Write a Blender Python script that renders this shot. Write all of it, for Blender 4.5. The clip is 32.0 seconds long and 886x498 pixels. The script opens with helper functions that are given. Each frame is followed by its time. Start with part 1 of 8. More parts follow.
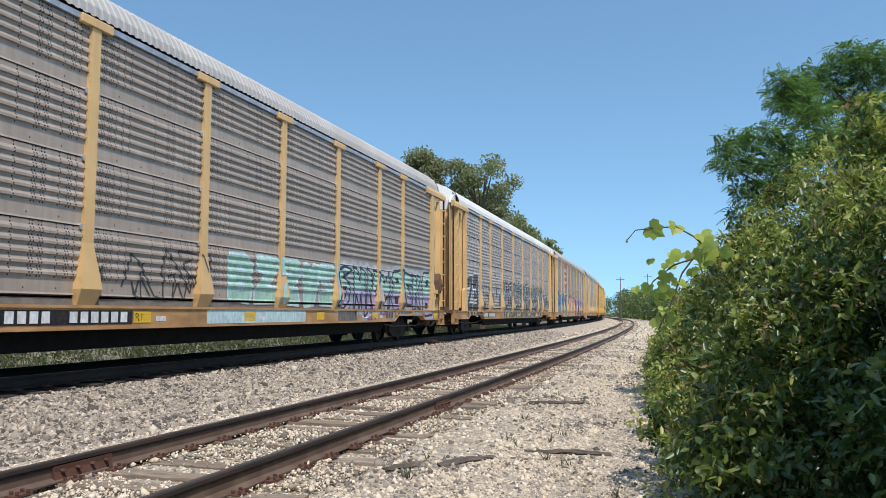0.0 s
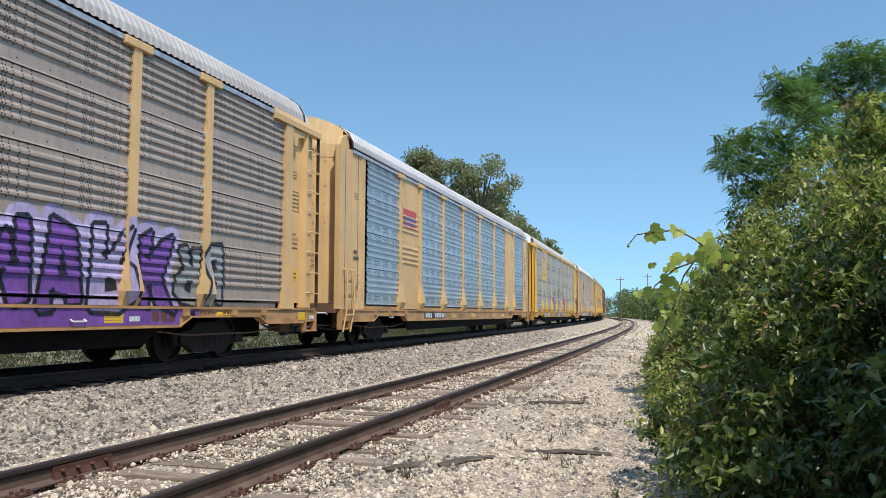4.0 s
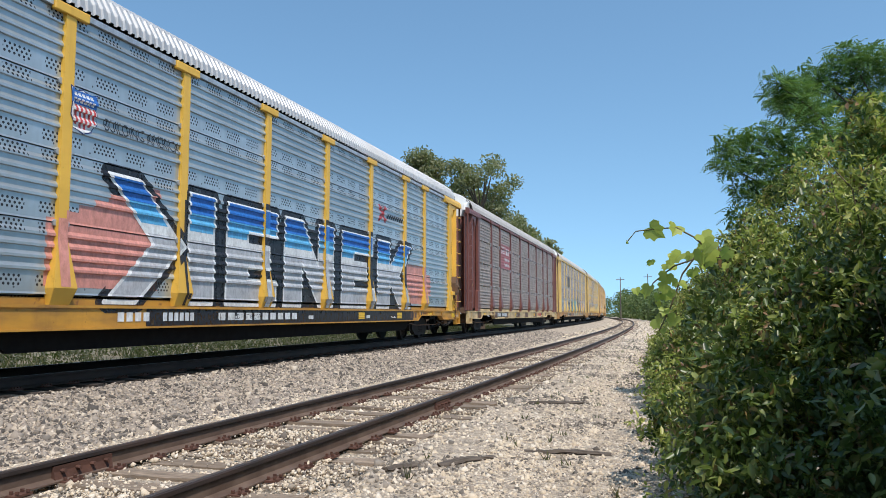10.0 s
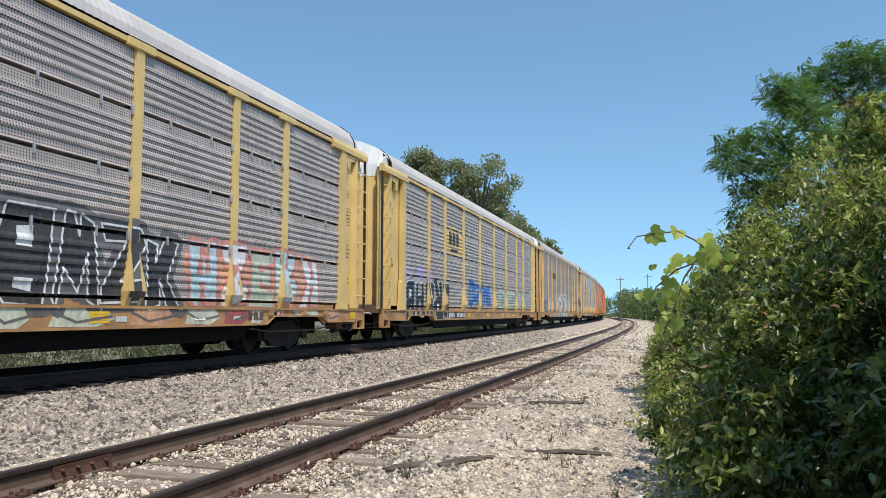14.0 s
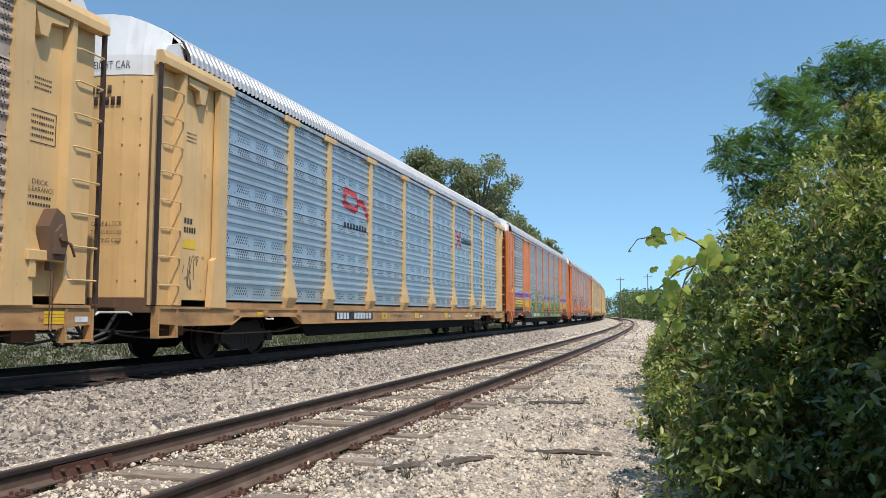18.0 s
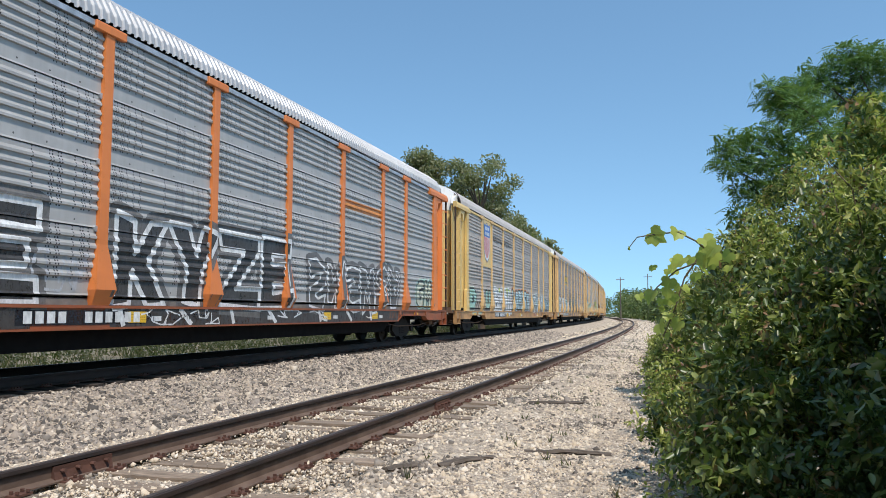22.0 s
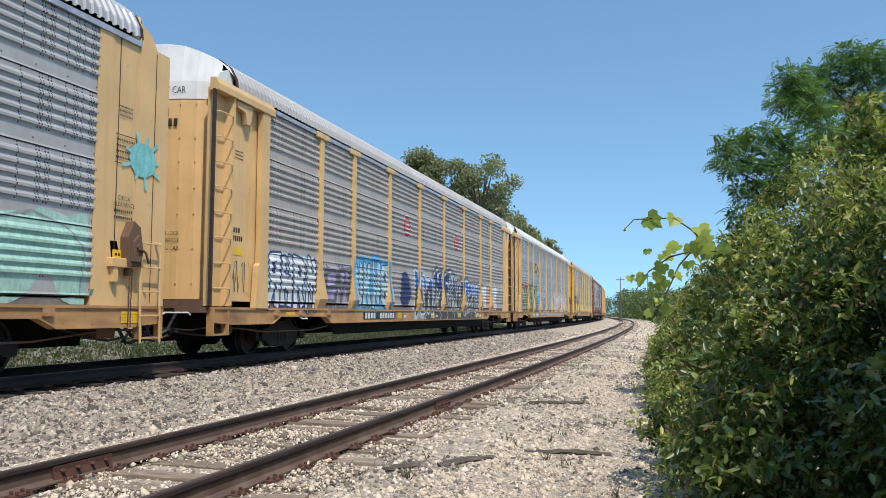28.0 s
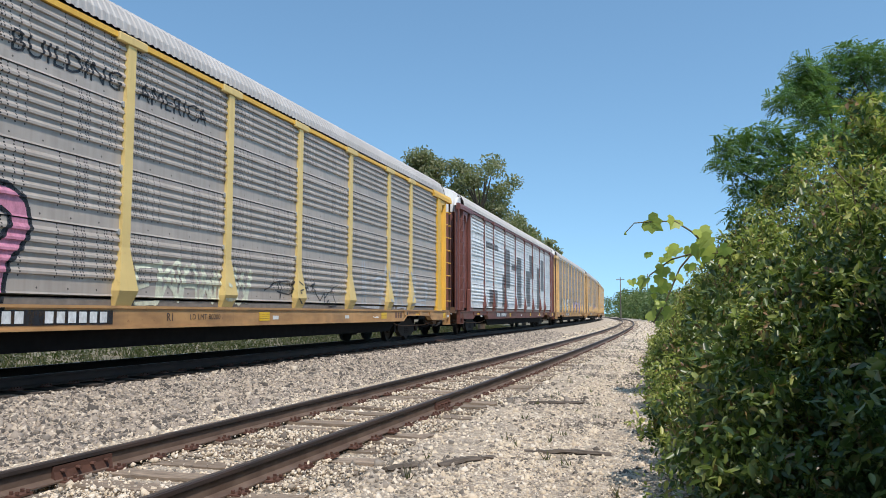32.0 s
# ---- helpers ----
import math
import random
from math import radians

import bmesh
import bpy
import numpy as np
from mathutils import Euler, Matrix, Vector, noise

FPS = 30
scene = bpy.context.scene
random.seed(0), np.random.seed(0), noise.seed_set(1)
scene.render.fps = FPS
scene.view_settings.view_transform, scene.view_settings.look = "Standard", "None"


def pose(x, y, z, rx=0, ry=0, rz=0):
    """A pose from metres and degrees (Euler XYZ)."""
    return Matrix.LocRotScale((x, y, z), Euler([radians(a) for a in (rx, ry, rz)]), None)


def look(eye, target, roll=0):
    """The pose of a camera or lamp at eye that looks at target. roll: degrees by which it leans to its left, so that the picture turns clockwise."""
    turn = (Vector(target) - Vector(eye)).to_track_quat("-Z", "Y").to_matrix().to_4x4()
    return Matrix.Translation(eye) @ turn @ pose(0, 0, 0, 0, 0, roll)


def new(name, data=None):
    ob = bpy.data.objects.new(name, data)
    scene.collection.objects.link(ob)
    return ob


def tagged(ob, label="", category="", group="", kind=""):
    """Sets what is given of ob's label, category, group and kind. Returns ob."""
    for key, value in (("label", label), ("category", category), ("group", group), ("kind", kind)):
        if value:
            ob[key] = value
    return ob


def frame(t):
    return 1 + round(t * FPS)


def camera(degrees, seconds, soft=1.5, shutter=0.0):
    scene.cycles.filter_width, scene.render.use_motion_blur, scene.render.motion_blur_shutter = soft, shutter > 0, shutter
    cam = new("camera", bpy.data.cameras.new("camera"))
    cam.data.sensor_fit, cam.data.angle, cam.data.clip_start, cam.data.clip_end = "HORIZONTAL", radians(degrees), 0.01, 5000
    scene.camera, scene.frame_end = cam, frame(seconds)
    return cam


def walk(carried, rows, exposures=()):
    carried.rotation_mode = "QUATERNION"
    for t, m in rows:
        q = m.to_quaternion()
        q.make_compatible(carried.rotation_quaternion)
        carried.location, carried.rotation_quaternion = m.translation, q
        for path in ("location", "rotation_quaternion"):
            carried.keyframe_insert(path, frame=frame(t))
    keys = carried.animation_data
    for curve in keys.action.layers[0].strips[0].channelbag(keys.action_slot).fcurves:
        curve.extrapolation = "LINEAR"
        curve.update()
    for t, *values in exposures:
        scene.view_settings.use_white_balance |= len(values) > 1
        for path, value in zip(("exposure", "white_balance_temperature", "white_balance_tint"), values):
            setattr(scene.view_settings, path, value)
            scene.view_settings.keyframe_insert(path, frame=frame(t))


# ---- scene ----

from mathutils.geometry import tessellate_polygon

# ---------------------------------------------------------------- camera
EYE = Vector((0.0, 0.0, 1.318))
YAW, PITCH = radians(-17.184), radians(4.767)
AHEAD = Vector((math.sin(YAW) * math.cos(PITCH), math.cos(YAW) * math.cos(PITCH), math.sin(PITCH)))
cam = camera(59.574, 32.0, soft=0.5)
STAND = look(EYE, EYE + AHEAD, 0.06)
walk(cam, [(0.0, STAND), (32.0, STAND)])

# ---------------------------------------------------------------- light
SUN_WAY = Vector((0.44, -0.44, 1.0)).normalized()
world = bpy.data.worlds.new("sky")
scene.world = world
world.use_nodes = True
wt = world.node_tree
sky = wt.nodes.new("ShaderNodeTexSky")
sky.sky_type = "NISHITA"
sky.sun_disc = False
sky.sun_elevation = math.asin(SUN_WAY.z)
sky.sun_rotation = math.atan2(SUN_WAY.x, SUN_WAY.y)
sky.air_density, sky.dust_density, sky.ozone_density = 1.0, 0.5, 1.0
wt.nodes["Background"].inputs["Strength"].default_value = 0.208
way = wt.nodes.new("ShaderNodeTexCoord")
lift = wt.nodes.new("ShaderNodeVectorMath")
lift.operation = "ADD"
lift.inputs[1].default_value = (0.0, 0.0, 0.17)
wt.links.new(way.outputs["Generated"], lift.inputs[0])
wt.links.new(lift.outputs[0], sky.inputs["Vector"])
air = wt.nodes.new("ShaderNodeMix")
air.data_type, air.blend_type = "RGBA", "MULTIPLY"
air.inputs[0].default_value = 1.0
air.inputs[7].default_value = (0.845, 1.045, 1.03, 1.0)
wt.links.new(sky.outputs[0], air.inputs[6])
wt.links.new(air.outputs[2], wt.nodes["Background"].inputs["Color"])
sun_data = bpy.data.lights.new("sun", "SUN")
sun_data.energy, sun_data.angle, sun_data.color = 4.45, radians(0.53), (1.0, 0.913, 0.835)
sun = new("sun", sun_data)
sun.matrix_world = look(SUN_WAY * 60, (0, 0, 0))
scene.view_settings.exposure = 0.0

# ---------------------------------------------------------------- node helpers


class Nodes:
    """Short hand for building one material's nodes."""

    def __init__(self, name):
        self.m = bpy.data.materials.new(name)
        self.m.use_nodes = True
        self.t = self.m.node_tree
        self.bsdf = self.t.nodes["Principled BSDF"]
        self.tc = self.t.nodes.new("ShaderNodeTexCoord")

    def link(self, a, b):
        self.t.links.new(a, b)

    def val(self, v, sock):
        if isinstance(v, (int, float)):
            sock.default_value = v
        elif isinstance(v, (tuple, list)):
            sock.default_value = (*v, 1.0) if len(v) == 3 and len(sock.default_value) == 4 else v
        else:
            self.link(v, sock)

    def math(self, op, a, b=0.0, c=0.0):
        n = self.t.nodes.new("ShaderNodeMath")
        n.operation = op
        for v, s in zip((a, b, c), n.inputs):
            self.val(v, s)
        return n.outputs[0]

    def noise(self, scale, detail=3.0, coord=None, rough=0.55):
        n = self.t.nodes.new("ShaderNodeTexNoise")
        n.inputs["Scale"].default_value = scale
        n.inputs["Detail"].default_value = detail
        n.inputs["Roughness"].default_value = rough
        self.link(coord or self.tc.outputs["Object"], n.inputs["Vector"])
        return n.outputs["Fac"]

    def scaled(self, x, y, z):
        n = self.t.nodes.new("ShaderNodeMapping")
        n.inputs["Scale"].default_value = (x, y, z)
        self.link(self.tc.outputs["Object"], n.inputs["Vector"])
        return n.outputs[0]

    def band(self, v, lo, hi):
        n = self.t.nodes.new("ShaderNodeMapRange")
        n.inputs["From Min"].default_value, n.inputs["From Max"].default_value = lo, hi
        n.clamp = True
        self.link(v, n.inputs["Value"])
        return n.outputs[0]

    def mix(self, f, a, b, mode="MIX"):
        n = self.t.nodes.new("ShaderNodeMix")
        n.data_type, n.blend_type = "RGBA", mode
        self.val(f, n.inputs[0])
        self.val(a, n.inputs[6])
        self.val(b, n.inputs[7])
        return n.outputs[2]

    def random(self):
        return self.t.nodes.new("ShaderNodeObjectInfo").outputs["Random"]

    def island(self):
        return self.t.nodes.new("ShaderNodeNewGeometry").outputs["Random Per Island"]

    def xyz(self):
        n = self.t.nodes.new("ShaderNodeSeparateXYZ")
        self.link(self.tc.outputs["Object"], n.inputs[0])
        return n.outputs

    def bump(self, h, strength=0.3, dist=0.01):
        n = self.t.nodes.new("ShaderNodeBump")
        n.inputs["Strength"].default_value, n.inputs["Distance"].default_value = strength, dist
        self.link(h, n.inputs["Height"])
        self.link(n.outputs[0], self.bsdf.inputs["Normal"])

    def done(self, color, rough=0.6, metal=0.0):
        self.val(color, self.bsdf.inputs["Base Color"])
        self.val(rough, self.bsdf.inputs["Roughness"])
        self.val(metal, self.bsdf.inputs["Metallic"])
        return self.m


def tone(c, k):
    return tuple(min(1.0, v * k) for v in c)


def painted(name, c, rough=0.5, rust=0.25, metal=0.0):
    """Old paint on steel: faded patches, vertical dirt runs, rust freckles."""
    n = Nodes(name)
    big = n.band(n.noise(0.9, 4), 0.35, 0.7)
    col = n.mix(big, tone(c, 0.86), tone(c, 1.08))
    runs = n.band(n.noise(1.0, 4, n.scaled(9, 9, 0.5)), 0.52, 0.75)
    col = n.mix(n.math("MULTIPLY", runs, 0.35), col, tone((c[0] * 0.62 + 0.03, c[1] * 0.55 + 0.02, c[2] * 0.5 + 0.015), 1.0))
    if rust > 0.5:
        stain = n.band(n.noise(1.6, 6, n.scaled(1, 0.7, 2.5)), 0.42, 0.68)
        col = n.mix(n.math("MULTIPLY", stain, 0.6), col, (0.17, 0.085, 0.04))
        soot = n.band(n.noise(0.8, 5), 0.55, 0.75)
        col = n.mix(n.math("MULTIPLY", soot, 0.55), col, (0.06, 0.045, 0.035))
    spot = n.band(n.noise(7, 5), 0.66, 0.74)
    col = n.mix(n.math("MULTIPLY", spot, rust), col, (0.16, 0.07, 0.03))
    col = n.mix(n.math("MULTIPLY", n.random(), 0.12), col, tone(c, 0.7))
    n.bump(n.noise(35, 3), 0.12, 0.004)
    return n.done(col, n.math("ADD", n.math("MULTIPLY", n.noise(5, 3), 0.25), rough - 0.12), metal)


def plain(name, c, rough=0.6, metal=0.0, vary=0.25, scale=6.0, bump=0.1):
    n = Nodes(name)
    col = n.mix(n.band(n.noise(scale, 4), 0.3, 0.7), tone(c, 1 - vary), tone(c, 1 + vary))
    n.bump(n.noise(scale * 6, 3), bump, 0.005)
    return n.done(col, rough, metal)


def sheet_metal(name, c, style, dirt=(0.2, 0.16, 0.12), grime=0.3, metal=0.12, rough=0.5):
    """Perforated side sheet; the origin lies at the sheet's lower middle, y along the car."""
    n = Nodes(name)
    x, y, z = n.xyz()
    tint = n.math("MULTIPLY", n.random(), 0.5)
    col = n.mix(n.band(n.noise(1.3, 4), 0.3, 0.72), tone(c, 0.84), tone(c, 1.12))
    col = n.mix(tint, col, tone(c, 0.8))
    runs = n.band(n.noise(1.0, 5, n.scaled(5, 7, 0.55)), 0.42, 0.8)
    col = n.mix(n.math("MULTIPLY", runs, grime), col, dirt)
    col = n.mix(n.math("MULTIPLY", n.band(n.noise(3.0, 5), 0.6, 0.75), 0.25), col, tone(c, 1.35))
    if style == "galv":
        py, pz, r = 0.078, 0.055, 0.0195
        zz = n.math("DIVIDE", z, pz)
        row = n.math("FLOOR", zz)
        yy = n.math("ADD", n.math("DIVIDE", y, py), n.math("MULTIPLY", n.math("MODULO", row, 2.0), 0.5))
        low = n.math("MULTIPLY", n.math("GREATER_THAN", z, 0.11), n.math("LESS_THAN", z, 0.275))
        m1 = n.math("MAXIMUM", low, n.math("GREATER_THAN", z, 0.825))
        m2 = n.math("LESS_THAN", n.math("FRACT", n.math("ADD", n.math("DIVIDE", y, 0.70), 0.1)), 0.66)
    elif style == "perf":
        py, pz, r = 0.052, 0.046, 0.0135
        zz = n.math("DIVIDE", z, pz)
        yy = n.math("DIVIDE", y, py)
        wn = n.t.nodes.new("ShaderNodeTexWhiteNoise")
        wn.noise_dimensions = "1D"
        n.link(n.math("FLOOR", n.math("DIVIDE", y, 0.156)), wn.inputs["W"])
        place = n.math("FRACT", n.math("DIVIDE", y, 0.156))
        m2 = n.math("LESS_THAN", place, n.math("MULTIPLY", n.math("CEIL", n.math("SUBTRACT", n.math("MULTIPLY", wn.outputs["Value"], 2.6), 0.55)), 0.3333))
        m1 = n.math("GREATER_THAN", z, 0.235)
    else:
        py, pz, r = 0.05, 0.043, 0.0125
        zz = n.math("DIVIDE", z, pz)
        yy = n.math("DIVIDE", y, py)
        m1 = n.math("GREATER_THAN", z, 0.03)
        m2 = 1.0
    fy = n.math("MULTIPLY", n.math("SUBTRACT", n.math("FRACT", yy), 0.5), py)
    fz = n.math("MULTIPLY", n.math("SUBTRACT", n.math("FRACT", zz), 0.5), pz)
    d = n.math("ADD", n.math("MULTIPLY", fy, fy), n.math("MULTIPLY", fz, fz))
    hole = n.math("MULTIPLY", n.math("LESS_THAN", d, r * r), n.math("MULTIPLY", m1, m2))
    if style in ("perf", "galv"):
        by = n.math("MULTIPLY", n.math("SUBTRACT", n.math("FRACT", n.math("DIVIDE", y, 0.56)), 0.5), 0.56)
        bz = n.math("MULTIPLY", n.math("SUBTRACT", n.math("FRACT", n.math("DIVIDE", n.math("SUBTRACT", z, 0.04), 0.115)), 0.5), 0.115)
        bd = n.math("ADD", n.math("MULTIPLY", by, by), n.math("MULTIPLY", bz, bz))
        rivet = n.math("MULTIPLY", n.math("LESS_THAN", bd, 0.00022), n.math("LESS_THAN", z, 0.155))
        hole = n.math("MAXIMUM", hole, n.math("MULTIPLY", rivet, 0.8))
    col = n.mix(hole, col, (0.012, 0.012, 0.014))
    n.bump(n.noise(25, 3), 0.1, 0.004)
    return n.done(col, n.math("ADD", n.math("MULTIPLY", hole, 0.3), rough), n.math("MULTIPLY", n.math("SUBTRACT", 1.0, hole), metal))


# ---------------------------------------------------------------- materials
M = {}
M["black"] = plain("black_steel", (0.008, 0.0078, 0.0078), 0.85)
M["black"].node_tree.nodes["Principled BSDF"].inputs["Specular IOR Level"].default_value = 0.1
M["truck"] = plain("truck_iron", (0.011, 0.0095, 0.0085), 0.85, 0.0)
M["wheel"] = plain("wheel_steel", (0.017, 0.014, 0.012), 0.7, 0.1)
M["whitepaint"] = painted("white_paint", (0.70, 0.70, 0.68), 0.5, 0.15)
M["placard"] = painted("placard_yellow", (0.75, 0.47, 0.03), 0.5, 0.1)
M["stile"] = plain("rusted_edge", (0.038, 0.022, 0.016), 0.8)
M["kick"] = plain("grey_kick_strip", (0.17, 0.15, 0.13), 0.7)
M["grime"] = painted("grimy_frame", (0.13, 0.075, 0.045), 0.8, 0.9)
M["hose"] = plain("rubber_hose", (0.012, 0.012, 0.012), 0.6)
M["galvrail"] = plain("galvanised_trim", (0.42, 0.44, 0.46), 0.45, 0.5)
# near-black colour that stands in for shade in openings and under eaves
M["inside"] = plain("inside_shade", (0.02, 0.02, 0.022), 0.9)


def ballast(name, c1, c2, c3):
    n = Nodes(name)
    col = n.mix(n.band(n.noise(22, 3), 0.35, 0.65), c1, c2)
    v = n.t.nodes.new("ShaderNodeTexVoronoi")
    v.inputs["Scale"].default_value = 45
    n.link(n.tc.outputs["Object"], v.inputs["Vector"])
    sep = n.t.nodes.new("ShaderNodeSeparateColor")
    n.link(v.outputs["Color"], sep.inputs[0])
    col = n.mix(n.math("MULTIPLY", n.band(sep.outputs[0], 0.2, 0.9), 0.75), col, c3)
    col = n.mix(n.band(n.noise(0.5, 4), 0.4, 0.7), col, n.mix(0.5, col, c1))
    col = n.mix(n.math("MULTIPLY", n.band(n.noise(3.5, 5, None, 0.75), 0.45, 0.7), 0.6), col, tone(c2, 1.25))
    h = n.math("ADD", v.outputs["Distance"], n.math("MULTIPLY", n.noise(60, 2), 0.4))
    n.bump(h, 0.9, 0.03)
    return n.done(col, 0.95)


def stone(name, shades):
    """Crushed stone: each piece takes one of the shades."""
    n = Nodes(name)
    ramp = n.t.nodes.new("ShaderNodeValToRGB")
    ramp.color_ramp.interpolation = "CONSTANT"
    els = ramp.color_ramp.elements
    while len(els) < len(shades):
        els.new(0.5)
    pos = 0.0
    for e, (w, c) in zip(els, shades):
        e.position, e.color = pos, (*c, 1.0)
        pos += w
    n.link(n.island(), ramp.inputs[0])
    col = n.mix(n.math("MULTIPLY", n.noise(45, 3), 0.5), ramp.outputs[0], (0.16, 0.13, 0.10))
    n.bump(n.noise(90, 2), 0.25, 0.004)
    return n.done(col, 0.93)


M["ground"] = ballast("gravel_ground", (0.42, 0.35, 0.27), (0.60, 0.51, 0.40), (0.13, 0.108, 0.086))
M["grass_ground"] = plain("dry_grass_ground", (0.16, 0.135, 0.085), 0.95, 0, 0.5, 0.6, 0.6)
M["stone_tan"] = stone("limestone_ballast", ((0.32, (0.77, 0.655, 0.50)), (0.25, (0.64, 0.535, 0.40)), (0.14, (0.84, 0.75, 0.62)), (0.16, (0.34, 0.29, 0.235)), (0.13, (0.14, 0.125, 0.11))))
M["stone_grey"] = stone("grey_ballast", ((0.34, (0.33, 0.285, 0.24)), (0.20, (0.50, 0.425, 0.34)), (0.18, (0.18, 0.16, 0.14)), (0.20, (0.055, 0.052, 0.05)), (0.08, (0.66, 0.57, 0.46))))


M["stone_dark"] = stone("dark_ballast", ((0.30, (0.30, 0.26, 0.215)), (0.26, (0.15, 0.135, 0.115)), (0.26, (0.46, 0.40, 0.33)), (0.18, (0.07, 0.062, 0.054))))


def rail_mat(name, top, dusty=0.8):
    """Rail steel: dark oily head, dusty brown web and foot."""
    n = Nodes(name)
    z = n.xyz()[2]
    col = n.mix(n.band(n.noise(5, 4, n.scaled(1, 0.3, 1)), 0.3, 0.7), (0.020, 0.016, 0.015), (0.055, 0.034, 0.027))
    dust = n.mix(n.band(n.noise(3, 4), 0.3, 0.7), (0.105, 0.066, 0.048), (0.20, 0.14, 0.105))
    low = n.band(n.math("ADD", z, n.math("MULTIPLY", n.noise(14, 3), 0.03)), top - 0.035, top - 0.06)
    col = n.mix(n.math("MULTIPLY", low, dusty), col, dust)
    n.bump(n.noise(40, 3), 0.2, 0.004)
    return n.done(col, 0.7, 0.15)


def wood_mat(name, c):
    n = Nodes(name)
    g = n.noise(3.0, 6, n.scaled(1.2, 14, 14))
    col = n.mix(n.band(g, 0.3, 0.72), tone(c, 0.30), tone(c, 1.1))
    col = n.mix(n.math("MULTIPLY", n.random(), 0.75), col, tone(c, 0.35))
    n.bump(g, 0.6, 0.012)
    return n.done(col, 0.9)


M["rail"] = rail_mat("rusty_rail", 0.17)
M["rail_main"] = rail_mat("main_rail", 0.43, 0.12)
M["tie"] = wood_mat("weathered_tie", (0.38, 0.295, 0.22))
M["tie_main"] = wood_mat("creosoted_tie", (0.075, 0.058, 0.047))
M["timber"] = wood_mat("rotten_timber", (0.15, 0.12, 0.095))
M["plate"] = plain("rusty_tie_plate", (0.105, 0.048, 0.033), 0.85, 0.1)
M["railhead"] = plain("worn_railhead", (0.10, 0.08, 0.07), 0.45, 0.5)


def leaf_mat(name, a, b, c=None, trans=0.3, gloss=0.35):
    n = Nodes(name)
    r = n.island()
    col = n.mix(r, a, b)
    if c:
        col = n.mix(n.band(r, 0.93, 0.97), col, c)
    m = n.done(col, 0.38)
    n.bsdf.inputs["Specular IOR Level"].default_value = gloss
    tr = n.t.nodes.new("ShaderNodeBsdfTranslucent")
    n.link(n.mix(0.4, col, (0.25, 0.4, 0.03)), tr.inputs["Color"])
    ms = n.t.nodes.new("ShaderNodeMixShader")
    ms.inputs[0].default_value = trans
    out = n.t.nodes["Material Output"]
    n.link(n.bsdf.outputs[0], ms.inputs[1])
    n.link(tr.outputs[0], ms.inputs[2])
    n.link(ms.outputs[0], out.inputs[0])
    return m


# sun and shade painted into bush leaf colours: dark depth, paler highlights, palest sunlit
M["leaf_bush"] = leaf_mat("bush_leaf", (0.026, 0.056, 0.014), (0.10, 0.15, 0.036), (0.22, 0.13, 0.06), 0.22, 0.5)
M["leaf_mid"] = leaf_mat("bush_leaf_highlight", (0.11, 0.17, 0.036), (0.34, 0.37, 0.11), (0.34, 0.20, 0.10), 0.34, 0.8)
M["leaf_dry"] = leaf_mat("dry_leaf", (0.16, 0.085, 0.045), (0.34, 0.22, 0.13), None, 0.25, 0.3)
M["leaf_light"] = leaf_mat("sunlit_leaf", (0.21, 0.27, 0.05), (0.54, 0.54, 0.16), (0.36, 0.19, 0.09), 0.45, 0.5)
M["leaf_locust"] = leaf_mat("locust_leaf", (0.075, 0.155, 0.045), (0.14, 0.25, 0.080))
M["leaf_vine"] = leaf_mat("vine_leaf", (0.38, 0.52, 0.07), (0.55, 0.66, 0.16), None, 0.6)
# far tree leaves are paled: distance haze is mixed into their colour
M["leaf_far"] = leaf_mat("far_tree_leaf", (0.17, 0.18, 0.10), (0.36, 0.35, 0.21), None, 0.5, 0.2)
M["leaf_woods"] = leaf_mat("far_woods_leaf", (0.08, 0.12, 0.045), (0.20, 0.25, 0.11), None, 0.4)
M["leaf_weed"] = leaf_mat("weed_leaf", (0.026, 0.034, 0.014), (0.10, 0.095, 0.045), (0.26, 0.22, 0.15))
M["bark"] = plain("bark", (0.10, 0.075, 0.055), 0.9, 0, 0.4, 12, 0.6)
M["pole"] = plain("weathered_pole", (0.17, 0.14, 0.12), 0.9, 0, 0.3, 8, 0.3)
M["stem"] = plain("vine_stem", (0.12, 0.10, 0.05), 0.8)

# ---------------------------------------------------------------- mesh helpers


def box(bm, x0, x1, y0, y1, z0, z1, bev=0.0):
    vs = [bm.verts.new((x, y, z)) for x in (x0, x1) for y in (y0, y1) for z in (z0, z1)]
    fs = [bm.faces.new([vs[i] for i in f]) for f in ((0, 1, 3, 2), (4, 6, 7, 5), (0, 4, 5, 1), (2, 3, 7, 6), (0, 2, 6, 4), (1, 5, 7, 3))]
    if bev:
        es = list({e for f in fs for e in f.edges})
        bmesh.ops.bevel(bm, geom=es, offset=bev, segments=1, affect="EDGES")
    return bm


def prism(bm, poly, x0, x1, axis="x"):
    """A polygon given in two axes, drawn out along the third."""
    def at(p, t):
        return {"x": (t, p[0], p[1]), "y": (p[0], t, p[1]), "z": (p[0], p[1], t)}[axis]
    a = [bm.verts.new(at(p, x0)) for p in poly]
    b = [bm.verts.new(at(p, x1)) for p in poly]
    bm.faces.new(a[::-1])
    bm.faces.new(b)
    for i in range(len(poly)):
        j = (i + 1) % len(poly)
        bm.faces.new((a[i], a[j], b[j], b[i]))
    return bm


